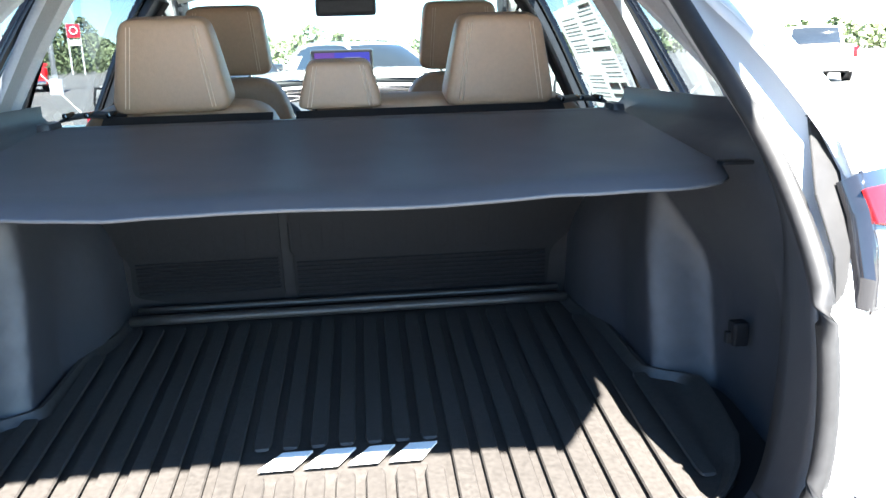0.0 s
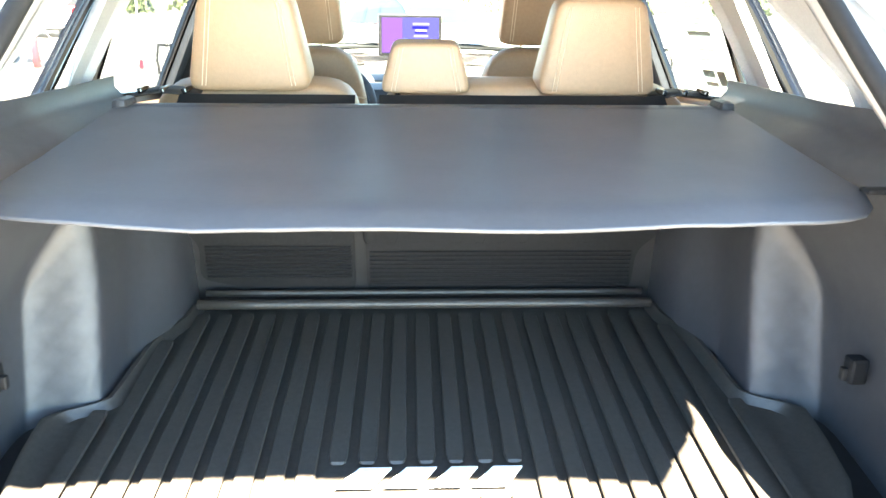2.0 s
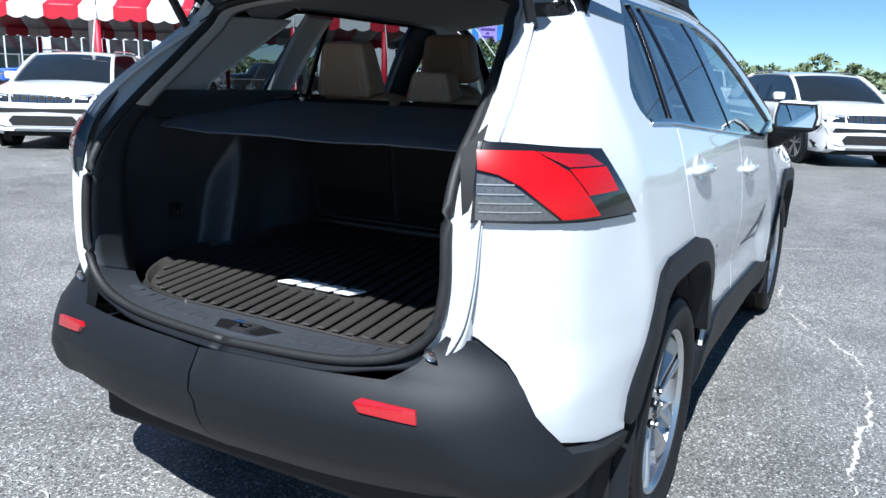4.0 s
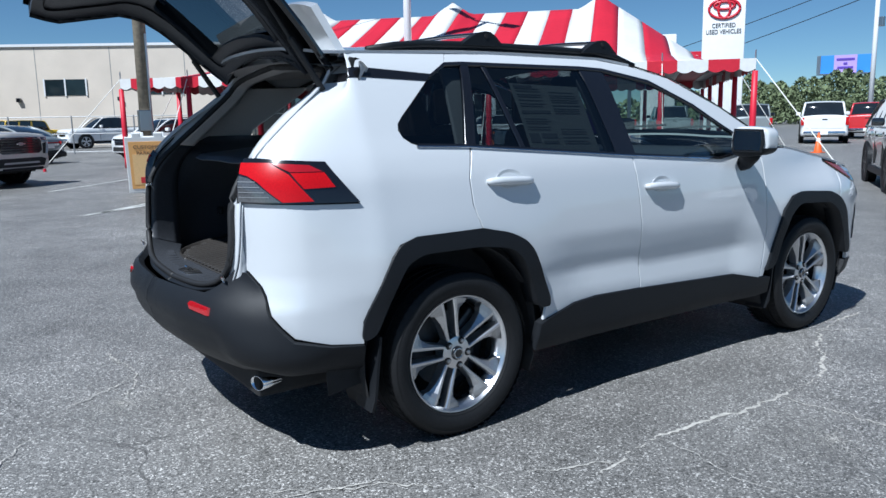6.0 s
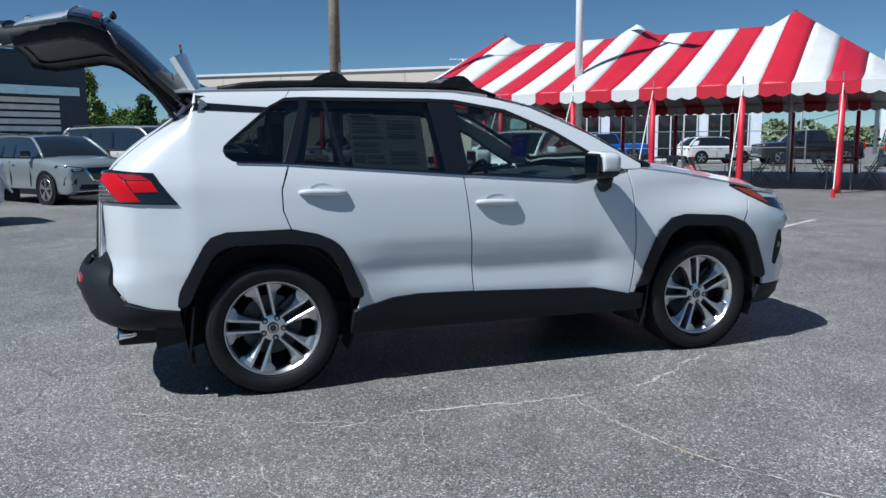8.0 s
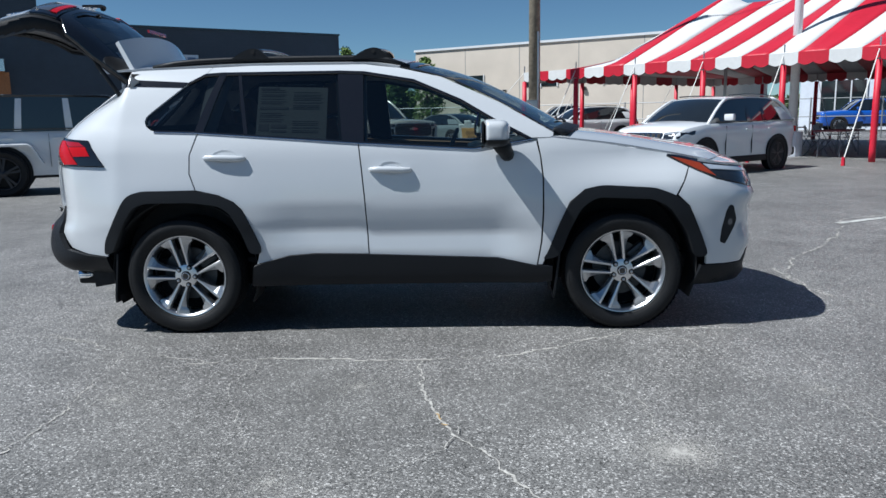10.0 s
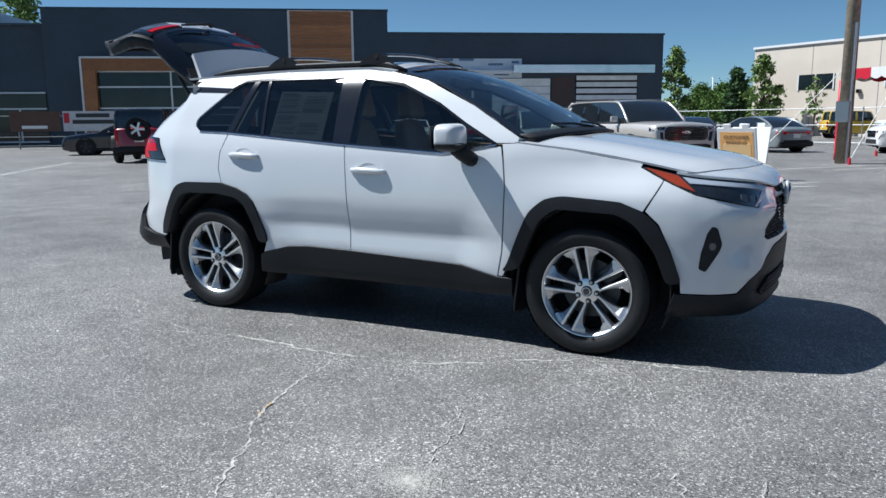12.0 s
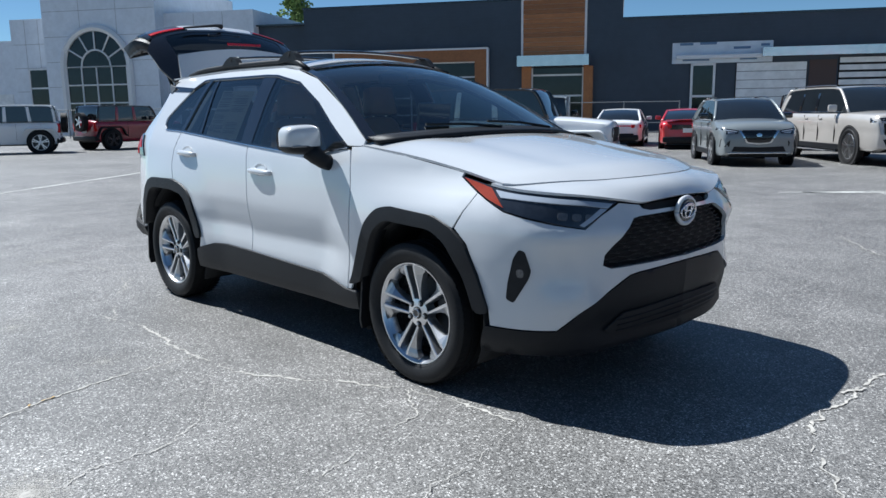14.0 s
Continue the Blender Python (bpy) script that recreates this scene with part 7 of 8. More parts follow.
def folding_table(m):
    t = thing("folding_table", "folding table with a maroon checked cloth under the tent", "table", "tables in the tent", m=m)
    part("tabletop", box((0, 0, 0.73), (1.83, 0.76, 0.04), None, 0.01), TABLE_TOP, t)
    for sx in (-0.7, 0.7):
        for sy in (-0.3, 0.3):
            part("leg", tube([(sx, sy, 0), (sx * 0.95, sy * 0.9, 0.72)], 0.014, 6), CHAIR_LEG, t)
    return t


def folding_chair(m):
    c = thing("folding_chair", "pale grey plastic folding chair under the tent", "chair", "chairs in the tent", m=m)
    part("seat", box((0, 0.02, 0.44), (0.42, 0.40, 0.025), None, 0.01), CHAIR_GREY, c)
    part("backrest", box((0, -0.24, 0.74), (0.42, 0.025, 0.26), Matrix.Rotation(0.2, 3, "X"), 0.01), CHAIR_GREY, c)
    for sx in (-0.21, 0.21):
        part("leg", tube([(sx, 0.22, 0), (sx, -0.02, 0.45), (sx, -0.27, 0.86)], 0.012, 6), CHAIR_LEG, c)
        part("leg", tube([(sx, -0.24, 0), (sx, 0.14, 0.44)], 0.012, 6), CHAIR_LEG, c)
    return c


tent_m = tent.matrix_basis.copy()
table0 = chair0 = None
rng = random.Random(5)
for a in (2.4, 5.6, 8.8, 12.0, 15.2):
    for b in (2.2, 5.4, 8.6):
        m = tent_m @ pose(a, b, 0, 0, 0, 90 + rng.uniform(-6, 6))
        table0 = copy_thing(table0, m) if table0 else folding_table(m)
        for dx in (-0.55, 0.15, 0.7):
            for s in (-1, 1):
                if rng.random() < 0.72:
                    mc = m @ pose(dx + rng.uniform(-0.1, 0.1), s * 0.72, 0, 0, 0, (0 if s < 0 else 180) + rng.uniform(-25, 25))
                    chair0 = copy_thing(chair0, mc) if chair0 else folding_chair(mc)

# ---------- showroom and service buildings ----------
CHARCOAL = material("charcoal_ribbed_siding", (0.037, 0.054, 0.078), 0.5, grain=0.08, size=2, stain=0.15, stain_size=0.3)
WOOD_TAN = material("tan_wood_plank", (0.34, 0.135, 0.045), 0.5, grain=0.15, size=10, per_object=0.25, stain=0.1)
PANEL_GREY = material("pale_grey_panel", (0.68, 0.72, 0.78), 0.45, grain=0.04, size=4, stain=0.05, per_object=0.06)
WHITE_METAL = material("white_metal_trim", (0.70, 0.71, 0.72), 0.4, grain=0.05, size=10)
SILVER_METAL = material("polished_silver_fascia", (0.62, 0.64, 0.66), 0.18, metal=1.0, grain=0.06, size=2)
SHOP_GLASS = material("dark_shop_glass", (0.012, 0.020, 0.024), 0.05, grain=0.4, size=0.6, spec=0.45)
ROLL_WHITE = material("white_roller_door", (0.76, 0.77, 0.77), 0.5, grain=0.06, size=5, stain=0.1)
BEIGE = material("beige_stucco", (0.60, 0.53, 0.45), 0.85, grain=0.05, size=20, stain=0.08, stain_size=0.4)
BROWN = material("brown_panel", (0.07, 0.045, 0.04), 0.6, grain=0.1)
WRAP = material("pale_building_wrap", (0.62, 0.68, 0.74), 0.6, grain=0.05, stain=0.08, stain_size=1.2)
WRAP_PRINT = material("blue_wrap_print", (0.12, 0.2, 0.32), 0.6, grain=0.05)

U = Vector((0.55, -0.835, 0)).normalized()
N = Vector((-U.y, U.x, 0))
BASE = Matrix.Translation((-39.4, -23.51, 0)) @ Matrix(((U.x, N.x, 0, 0), (U.y, N.y, 0, 0), (0, 0, 1, 0), (0, 0, 0, 1)))


def block(s0, s1, z0, z1, y0, y1, bevel=0.0):
    return box(((s0 + s1) / 2, (y0 + y1) / 2, (z0 + z1) / 2), (abs(s1 - s0), abs(y1 - y0), abs(z1 - z0)), None, bevel)


dark_shop = thing("dark_showroom", "charcoal showroom with tan plank panels and glass entry", "building", m=BASE @ Matrix.Diagonal((1, 1, 0.957, 1)))
part("wall", block(-19.9, -0.85, 0, 7.45, -12, 0), CHARCOAL, dark_shop)
part("wall", block(-0.85, 20.9, 0, 8.95, -12, 0.02), CHARCOAL, dark_shop)
part("wall", block(20.9, 24.5, 0, 7.9, -12, -0.3), CHARCOAL, dark_shop)
for s0, s1, z in ((-19.95, -0.85, 7.45), (-0.9, 20.95, 8.95), (20.95, 24.5, 7.9)):
    part("roof_coping", block(s0, s1, z, z + 0.12, -12, 0.10), GLOSS_BLACK, dark_shop)
for i in range(12):
    z = 5.95 + 0.25 * i
    for s0, s1, y in ((-19.9, -0.9, 0.0), (-0.8, 1.35, 0.02), (5.7, 20.85, 0.02)):
        if z < (7.4 if s1 < 0 else 8.9):
            part("siding_seam", block(s0, s1, z, z + 0.022, y, y + 0.012), CHARCOAL, dark_shop)
panel_tan = part("feature_panel", block(1.4, 5.65, 5.15, 8.95, 0.02, 0.12), WHITE_METAL, dark_shop, "tan wood plank feature panel")
for i in range(12):
    part("plank", block(1.55, 5.5, 5.2 + 0.31 * i, 5.49 + 0.31 * i, 0.12, 0.17), WOOD_TAN, panel_tan)
part("entry_canopy", block(1.2, 5.75, 4.45, 5.15, 0.02, 1.5), SILVER_METAL, dark_shop)
for s0, s1 in ((0.95, 1.55), (4.95, 5.55)):
    col = part("entry_column", block(s0, s1, 0, 4.45, 0.02, 0.5), WOOD_TAN, dark_shop, "tan plank clad column")
entry = part("entry_glazing", block(1.55, 4.95, 0, 4.4, 0.03, 0.10), SHOP_GLASS, dark_shop)
for s in (1.6, 2.45, 3.3, 4.1, 4.9):
    part("mullion", block(s - 0.05, s + 0.05, 0, 2.5 if s in (2.45, 3.3, 4.1) else 4.4, 0.10, 0.16), WHITE_METAL, entry)
for z in (2.5, 3.9, 0.15):
    part("mullion", block(1.55, 4.95, z - 0.06, z + 0.06, 0.10, 0.17), WHITE_METAL, entry)
frame_ob = part("window_surround", block(7.9, 18.55, 4.95, 5.75, 0.02, 0.45), WOOD_TAN, dark_shop, "tan plank window surround")
for s0, s1 in ((7.9, 8.7), (17.75, 18.55)):
    part("surround_leg", block(s0, s1, 0, 4.95, 0.02, 0.45), WOOD_TAN, frame_ob)
part("surround_edge", block(7.8, 18.65, 5.75, 5.87, 0.02, 0.5), WHITE_METAL, frame_ob)
for s0, s1 in ((7.78, 7.9), (18.55, 18.67)):
    part("surround_edge", block(s0, s1, 0, 5.8, 0.02, 0.5), WHITE_METAL, frame_ob)
shop = part("shop_window", block(8.7, 17.75, 0.2, 4.95, 0.03, 0.08), SHOP_GLASS, dark_shop)
for z in (1.3, 2.5, 3.9, 4.92):
    part("mullion", block(8.7, 17.75, z - 0.05, z + 0.05, 0.08, 0.15), WHITE_METAL, shop)
for s in (13.2,):
    part("mullion", block(s - 0.05, s + 0.05, 0.2, 4.9, 0.08, 0.14), WHITE_METAL, shop)
side_w = part("shop_window", block(21.1, 24.4, 0.3, 3.55, -0.3, -0.22), SHOP_GLASS, dark_shop)
for z in (3.55, 2.5, 0.3):
    part("mullion", block(21.1, 24.4, z - 0.05, z + 0.05, -0.22, -0.16), WHITE_METAL, side_w)
part("mullion", block(22.7, 22.8, 0.3, 2.5, -0.22, -0.16), WHITE_METAL, side_w)
wrap = part("building_wrap", block(-9.9, -3.95, 4.45, 5.78, 0.0, 0.12), WRAP, dark_shop, "pale building wrap over the sign band")
for s0, s1, z in ((-9.7, -9.2, 5.45), (-8.6, -7.6, 5.3), (-6.6, -5.6, 5.62), (-5.2, -4.4, 5.6), (-9.0, -8.0, 4.62), (-6.2, -4.6, 4.6)):
    part("wrap_print", block(s0, s1, z, z + 0.16, 0.12, 0.125), WRAP_PRINT, wrap)
part("metal_awning", block(-19.0, -9.2, 4.75, 5.3, 0.0, 0.9), SILVER_METAL, dark_shop)
part("metal_awning", block(-9.2, -4.2, 4.72, 4.95, 0.0, 0.5), WHITE_METAL, dark_shop)
sd = part("service_door", block(-6.55, -5.15, 0, 4.4, 0.0, 0.08), SHOP_GLASS, dark_shop)
for args in ((-6.6, -6.45, 0, 4.45), (-5.25, -5.1, 0, 4.45), (-6.6, -5.1, 2.25, 2.4), (-6.6, -5.1, 4.3, 4.45), (-6.6, -5.1, 0, 0.2)):
    part("door_frame", block(*args, 0.08, 0.13), WHITE_METAL, sd)
for s0, s1, z1, n, gap in ((-11.95, -7.8, 4.4, 8, 0.03), (-18.1, -13.7, 4.6, 10, 0.14)):
    roller = part("roller_door", block(s0, s1, 0, z1, 0.0, 0.05), DARK, dark_shop, "white sectional roller door")
    h = z1 / n
    for i in range(n):
        part("door_slat", block(s0 + 0.05, s1 - 0.05, i * h + gap, (i + 1) * h, 0.05, 0.10, 0.01), ROLL_WHITE, roller)
part("wall_panel", block(-13.6, -12.05, 0, 4.5, 0.0, 0.06), BROWN, dark_shop)

grey_shop = thing("grey_showroom", "pale grey panel showroom with a tall arched window", "building", m=BASE)
part("wall", block(24.5, 31.5, 0, 8.7, -10, 0.5), PANEL_GREY, grey_shop)
part("wall", block(31.5, 40.8, 0, 10.9, -10, 1.6), PANEL_GREY, grey_shop)
part("wall", block(40.8, 44.5, 0, 8.7, -10, 0.6), PANEL_GREY, grey_shop)
part("wall", block(44.5, 66, 0, 7.2, -10, 0.4), PANEL_GREY, grey_shop)
for s0, s1, zt, y, dz in ((24.6, 31.4, 8.6, 0.5, 1.75), (31.6, 40.7, 10.8, 1.6, 1.8), (40.9, 44.4, 8.6, 0.6, 1.75)):
    for i in range(int(zt / dz)):
        part("panel_joint", block(s0, s1, zt - dz * (i + 1) - 0.012, zt - dz * (i + 1) + 0.012, y, y + 0.006), GREY_PRINT, grey_shop)
    for s in span(s0, s1, 4)[1:-1]:
        part("panel_joint", block(s - 0.012, s + 0.012, 0.2, zt, y, y + 0.005), GREY_PRINT, grey_shop)
arch_y = 1.6
ring_pts = [(36.5 + 2.75 * math.cos(a), arch_y + 0.06, 5.0 + 2.75 * math.sin(a)) for a in span(0, math.pi, 21)]
arch = part("arched_window", prism([(34.0, 0.3), (39.0, 0.3), (39.0, 5.0)] + [(36.5 + 2.5 * math.cos(a), 5.0 + 2.5 * math.sin(a)) for a in span(0, math.pi, 19)] + [(34.0, 5.0)], 0.05, Matrix.Translation((0, arch_y + 0.06, 0)) @ pose(0, 0, 0, 90)), SHOP_GLASS, grey_shop)
part("arch_surround", tube([(39.25, arch_y + 0.05, 0)] + ring_pts + [(33.75, arch_y + 0.05, 0)], 0.26, 6), WHITE_METAL, arch)
for r in (1.2,):
    part("arch_bar", tube([(36.5 + r * math.cos(a), arch_y + 0.10, 5.0 + r * math.sin(a)) for a in span(0, math.pi, 15)], 0.07, 6), WHITE_METAL, arch)
for a in span(0, math.pi, 7):
    part("arch_bar", tube([(36.5 + (1.2 if 0 < a < 3.1 else 0.0) * math.cos(a), arch_y + 0.10, 5.0 + 1.2 * math.sin(a)), (36.5 + 2.5 * math.cos(a), arch_y + 0.10, 5.0 + 2.5 * math.sin(a))], 0.06, 6), WHITE_METAL, arch)
for s in (34.0, 35.25, 36.5, 37.75, 39.0):
    part("arch_bar", tube([(s, arch_y + 0.10, 0.3), (s, arch_y + 0.10, 5.0)], 0.06, 6), WHITE_METAL, arch)
for z in (0.3, 2.4, 3.7, 5.0):
    part("arch_bar", tube([(34.0, arch_y + 0.10, z), (39.0, arch_y + 0.10, z)], 0.06, 6), WHITE_METAL, arch)
for s0, s1, z0, z1, y in ((41.2, 43.1, 0.6, 5.0, 0.6), (26.2, 30.6, 0.3, 4.95, 0.5), (46.5, 50, 0.5, 4.2, 0.4)):
    win = part("shop_window", block(s0, s1, z0, z1, y, y + 0.06), SHOP_GLASS, grey_shop)
    for z in (z0, z0 + (z1 - z0) * 0.33, z0 + (z1 - z0) * 0.68, z1):
        part("mullion", block(s0, s1, z - 0.06, z + 0.06, y + 0.06, y + 0.12), WHITE_METAL, win)
    for s in (s0, s1):
        part("mullion", block(s - 0.05, s + 0.05, z0, z1, y + 0.06, y + 0.12), WHITE_METAL, win)
part("garage_door", block(45.0, 48.0, 0, 3.2, 0.4, 0.46), ROLL_WHITE, grey_shop)

bl, br = Vector((-66, -2.3, 0)), Vector((-51.5, 20.3, 0))
bu = (br - bl).normalized()
bn = Vector((bu.y, -bu.x, 0))
beige = thing("beige_warehouse", "long low beige stucco building with strip windows", "building", m=Matrix.Translation(bl) @ Matrix(((bu.x, -bn.x, 0, 0), (bu.y, -bn.y, 0, 0), (0, 0, 1, 0), (0, 0, 0, 1))))
blen = (br - bl).length
part("wall", block(0, blen, 0, 7.15, 0, 18), BEIGE, beige)
part("roof_coping", block(-0.1, blen + 0.1, 7.15, 7.33, -0.12, 18), WHITE_METAL, beige)
for s in span(0, blen, 6)[1:-1]:
    part("wall_joint", block(s - 0.02, s + 0.02, 0.2, 7.1, -0.01, 0), GREY_PRINT, beige)
for s in (4.2, 11.2, 18.2):
    win = part("strip_window", block(s, s + 3.1, 3.65, 4.8, -0.04, 0.0), SHOP_GLASS, beige)
    for x0 in (s, s + 1.5, s + 3.02):
        part("window_frame", block(x0, x0 + 0.1, 3.6, 4.85, -0.08, -0.04), WHITE_METAL, win)
for s in (9.2, 16.5):
    part("wall_light", block(s, s + 0.3, 3.2, 3.5, -0.25, 0.0, 0.04), GLOSS_BLACK, beige)

far_shop = thing("low_white_shop", "low white shop front with dark glazing beyond the tent", "building", m=Matrix.Translation((-47, 24.5, 0)) @ pose(0, 0, 0, 0, 0, 58))
part("wall", block(0, 15, 0, 4.6, 0, 8), PANEL_GREY, far_shop)
for s in (1.2, 4.6, 8.0, 11.4):
    win = part("shop_window", block(s, s + 2.8, 0.3, 3.2, -0.05, 0), SHOP_GLASS, far_shop)
    for k in range(4):
        part("mullion", block(s + 0.9 * k, s + 0.9 * k + 0.08, 0.3, 3.2, -0.1, -0.05), WHITE_METAL, win)

# ---------- poles, wires, signs ----------
WOOD_POLE = material("weathered_wood_pole", (0.20, 0.17, 0.125), 0.85, grain=0.25, size=9, stain=0.2, bump=0.4, bump_size=40)
POLE_WHITE = material("white_steel_pole", (0.66, 0.67, 0.68), 0.4, grain=0.05, size=20)
tele = thing("utility_pole", "weathered wooden utility pole with a grey meter box", "pole", m=pose(-20.5, 4.2, 0))
part("pole_shaft", tube([(0, 0, 0), (0, 0, 6), (0.03, 0, 13.5)], [0.20, 0.18, 0.13], 12), WOOD_POLE, tele, smooth=True)
part("meter_box", box((0.22, -0.1, 1.5), (0.25, 0.35, 0.6), None, 0.02), STEEL, tele)
part("conduit", tube([(0.18, 0.1, 0), (0.18, 0.1, 4.0)], 0.04, 8), STEEL, tele)
lamp_pole = thing("light_pole", "tall white steel lot light pole", "light pole", "lot light poles", m=pose(-17.0, 11.3, 0))
part("pole_shaft", tube([(0, 0, 0), (0, 0, 10.5)], [0.13, 0.10], 12), POLE_WHITE, lamp_pole, smooth=True)
part("base", tube([(0, 0, 0), (0, 0, 0.7)], 0.30, 14), PANEL_GREY, lamp_pole)
part("lamp_arm", box((0, 0, 10.45), (2.2, 0.08, 0.08)), POLE_WHITE, lamp_pole)
for sx in (-1.1, 1.1):
    part("lamp_head", box((sx, 0, 10.45), (0.8, 0.4, 0.12), None, 0.03), POLE_WHITE, lamp_pole)
copy_thing(lamp_pole, pose(-14.2, 36.4, 0, 0, 0, 60))
copy_thing(lamp_pole, pose(-75.0, 28.0, 0, 0, 0, 60))
copy_thing(lamp_pole, pose(-172.0, -19.7, 0, 0, 0, 20))
copy_thing(lamp_pole, pose(-62.0, 62.0, 0, 0, 0, 10))
util = thing("utility_pole", "slim grey utility pole carrying wires", "pole", m=pose(-26.5, 60.0, 0))
part("pole_shaft", tube([(0, 0, 0), (0, 0, 13.0)], [0.20, 0.15], 10), POLE_WHITE, util, smooth=True)
part("transformer", box((0.45, -0.1, 8.2), (0.35, 0.35, 0.7), None, 0.05), STEEL, util)
part("cross_arm", box((0, 0, 12.2), (2.2, 0.12, 0.14)), WOOD_POLE, util)
for a, b, sag in (((-26.5, 60, 10.4), (22, 62, 14.5), 1.0), ((-26.5, 60, 10.4), (-75, 74, 3.6), 0.5), ((-26.5, 60, 11.8), (-75, 70, 5.2), 0.6), ((-20.5, 4.2, 13.2), (-22, 80, 22.0), 3.5)):
    a, b = Vector(a), Vector(b)
    wire = thing("overhead_wire", "black overhead wire sagging between poles", "wire", "overhead wires")
    part("cable", tube([a.lerp(b, t) - Vector((0, 0, sag * 4 * t * (1 - t))) for t in span(0, 1, 25)], 0.035, 5), SEAL, wire)

SIGN_WHITE = material("white_sign_panel", (0.72, 0.73, 0.74), 0.35, coat=0.5, grain=0.02, size=3)
SIGN_RED = material("red_sign_paint", (0.50, 0.012, 0.03), 0.4, grain=0.04)
LETTER_BLACK = material("black_sign_letters", (0.03, 0.03, 0.032), 0.5, grain=0.05)


def pylon(m, label, w, h, words):
    p = thing("pylon_sign", label, "sign", "pylon signs", m=m)
    part("sign_body", box((0, 0, h / 2), (w, 0.9, h), None, 0.12), SIGN_WHITE, p, smooth=True, angle=40)
    z = h - w * 0.32
    for rx, rz, dz in ((0.36, 0.23, 0.0), (0.14, 0.22, 0.0), (0.24, 0.09, 0.08)):
        part("emblem_ring", tube([(w * rx * math.cos(a), -0.48, z + w * (rz * math.sin(a) + dz)) for a in span(0, math.tau, 33)], w * 0.033, 8), SIGN_RED, p, smooth=True)
    for i, word in enumerate(words):
        if word:
            text_mesh("sign_lettering", word, w * 0.150, 0.02, LETTER_BLACK, p, Matrix.Translation((0, -0.47, z - w * (0.40 + 0.15 * i))) @ pose(0, 0, 0, 90), squeeze=0.80)
        else:
            for k in range(6):
                part("name_block", box((w * (-0.34 + 0.136 * k), -0.47, z - w * 0.42), (w * 0.105, 0.04, w * 0.13)), SIGN_RED, p)
    return p


def facing(x, y, tx, ty):
    return pose(x, y, 0, 0, 0, math.degrees(math.atan2(ty - y, tx - x)) + 90)


pylon(facing(-33.6, 51.0, 3.5, -1.5), "white pylon sign with a red oval emblem", 3.1, 10.4, ["CERTIFIED", "USED VEHICLES"])
pylon(facing(-36.5, 47.0, 4.3, -1.0), "white pylon sign with red emblem and name blocks", 2.6, 7.6, [""])
bill = thing("billboard", "bright blue billboard with a lilac middle panel on a post", "billboard", m=facing(-54.2, 108.8, 3.4, -1.8))
part("post", tube([(0, 0, 0), (0, 0, 6.4)], 0.5, 10), STEEL, bill)
part("panel", box((0.2, 0, 8.3), (7.0, 0.6, 2.5)), material("blue_panel", (0.05, 0.25, 0.72), 0.5, grain=0.03), bill)
part("middle_panel", box((0.2, -0.32, 8.3), (2.9, 0.06, 2.5)), material("lilac_panel", (0.45, 0.32, 0.78), 0.5, grain=0.03), bill)
part("edge_panel", box((-3.2, -0.32, 8.3), (0.5, 0.08, 2.5)), STEEL, bill)
for z, w in ((8.95, 2.3), (8.35, 0.5), (7.8, 2.0)):
    part("lettering_bar", box((0.2, -0.37, z), (w, 0.05, 0.32)), material("indigo_print", (0.10, 0.05, 0.35), 0.5, grain=0.03) if w == 2.3 else bpy.data.materials["indigo_print"], bill)
part("walkway", box((0.2, -0.5, 6.9), (7.2, 0.7, 0.18)), STEEL, bill)
shop_sign = thing("gas_station_sign", "red and white square sign on two posts", "sign", m=facing(-35, 100, 2.4, -2.2))
part("panel", box((0, 0, 5.3), (1.5, 0.4, 1.6)), SIGN_RED, shop_sign)
part("emblem_ring", tube([(0.42 * math.cos(a), -0.24, 5.35 + 0.42 * math.sin(a)) for a in span(0, math.tau, 25)], 0.10, 6), WHITE_PRINT, shop_sign)
part("price_panel", box((0, 0, 3.9), (1.5, 0.4, 0.7)), SIGN_WHITE, shop_sign)
for x in (-0.7, 0.7):
    part("post", tube([(x, 0, 0), (x, 0, 6.2)], 0.10, 8), POLE_WHITE, shop_sign)
low_sign = thing("red_board_sign", "long low red board sign with pale print bars", "sign", m=facing(-52, 66, 4.6, -0.8))
part("board", box((0, 0, 7.4), (9.0, 0.4, 1.5)), SIGN_RED, low_sign)
for k in range(8):
    part("print_bar", box((-3.6 + 1.03 * k, -0.23, 7.4), (0.7, 0.05, 0.7)), WHITE_PRINT, low_sign)
for x in (-3, 3):
    part("post", tube([(x, 0, 0), (x, 0, 7)], 0.2, 8), STEEL, low_sign)

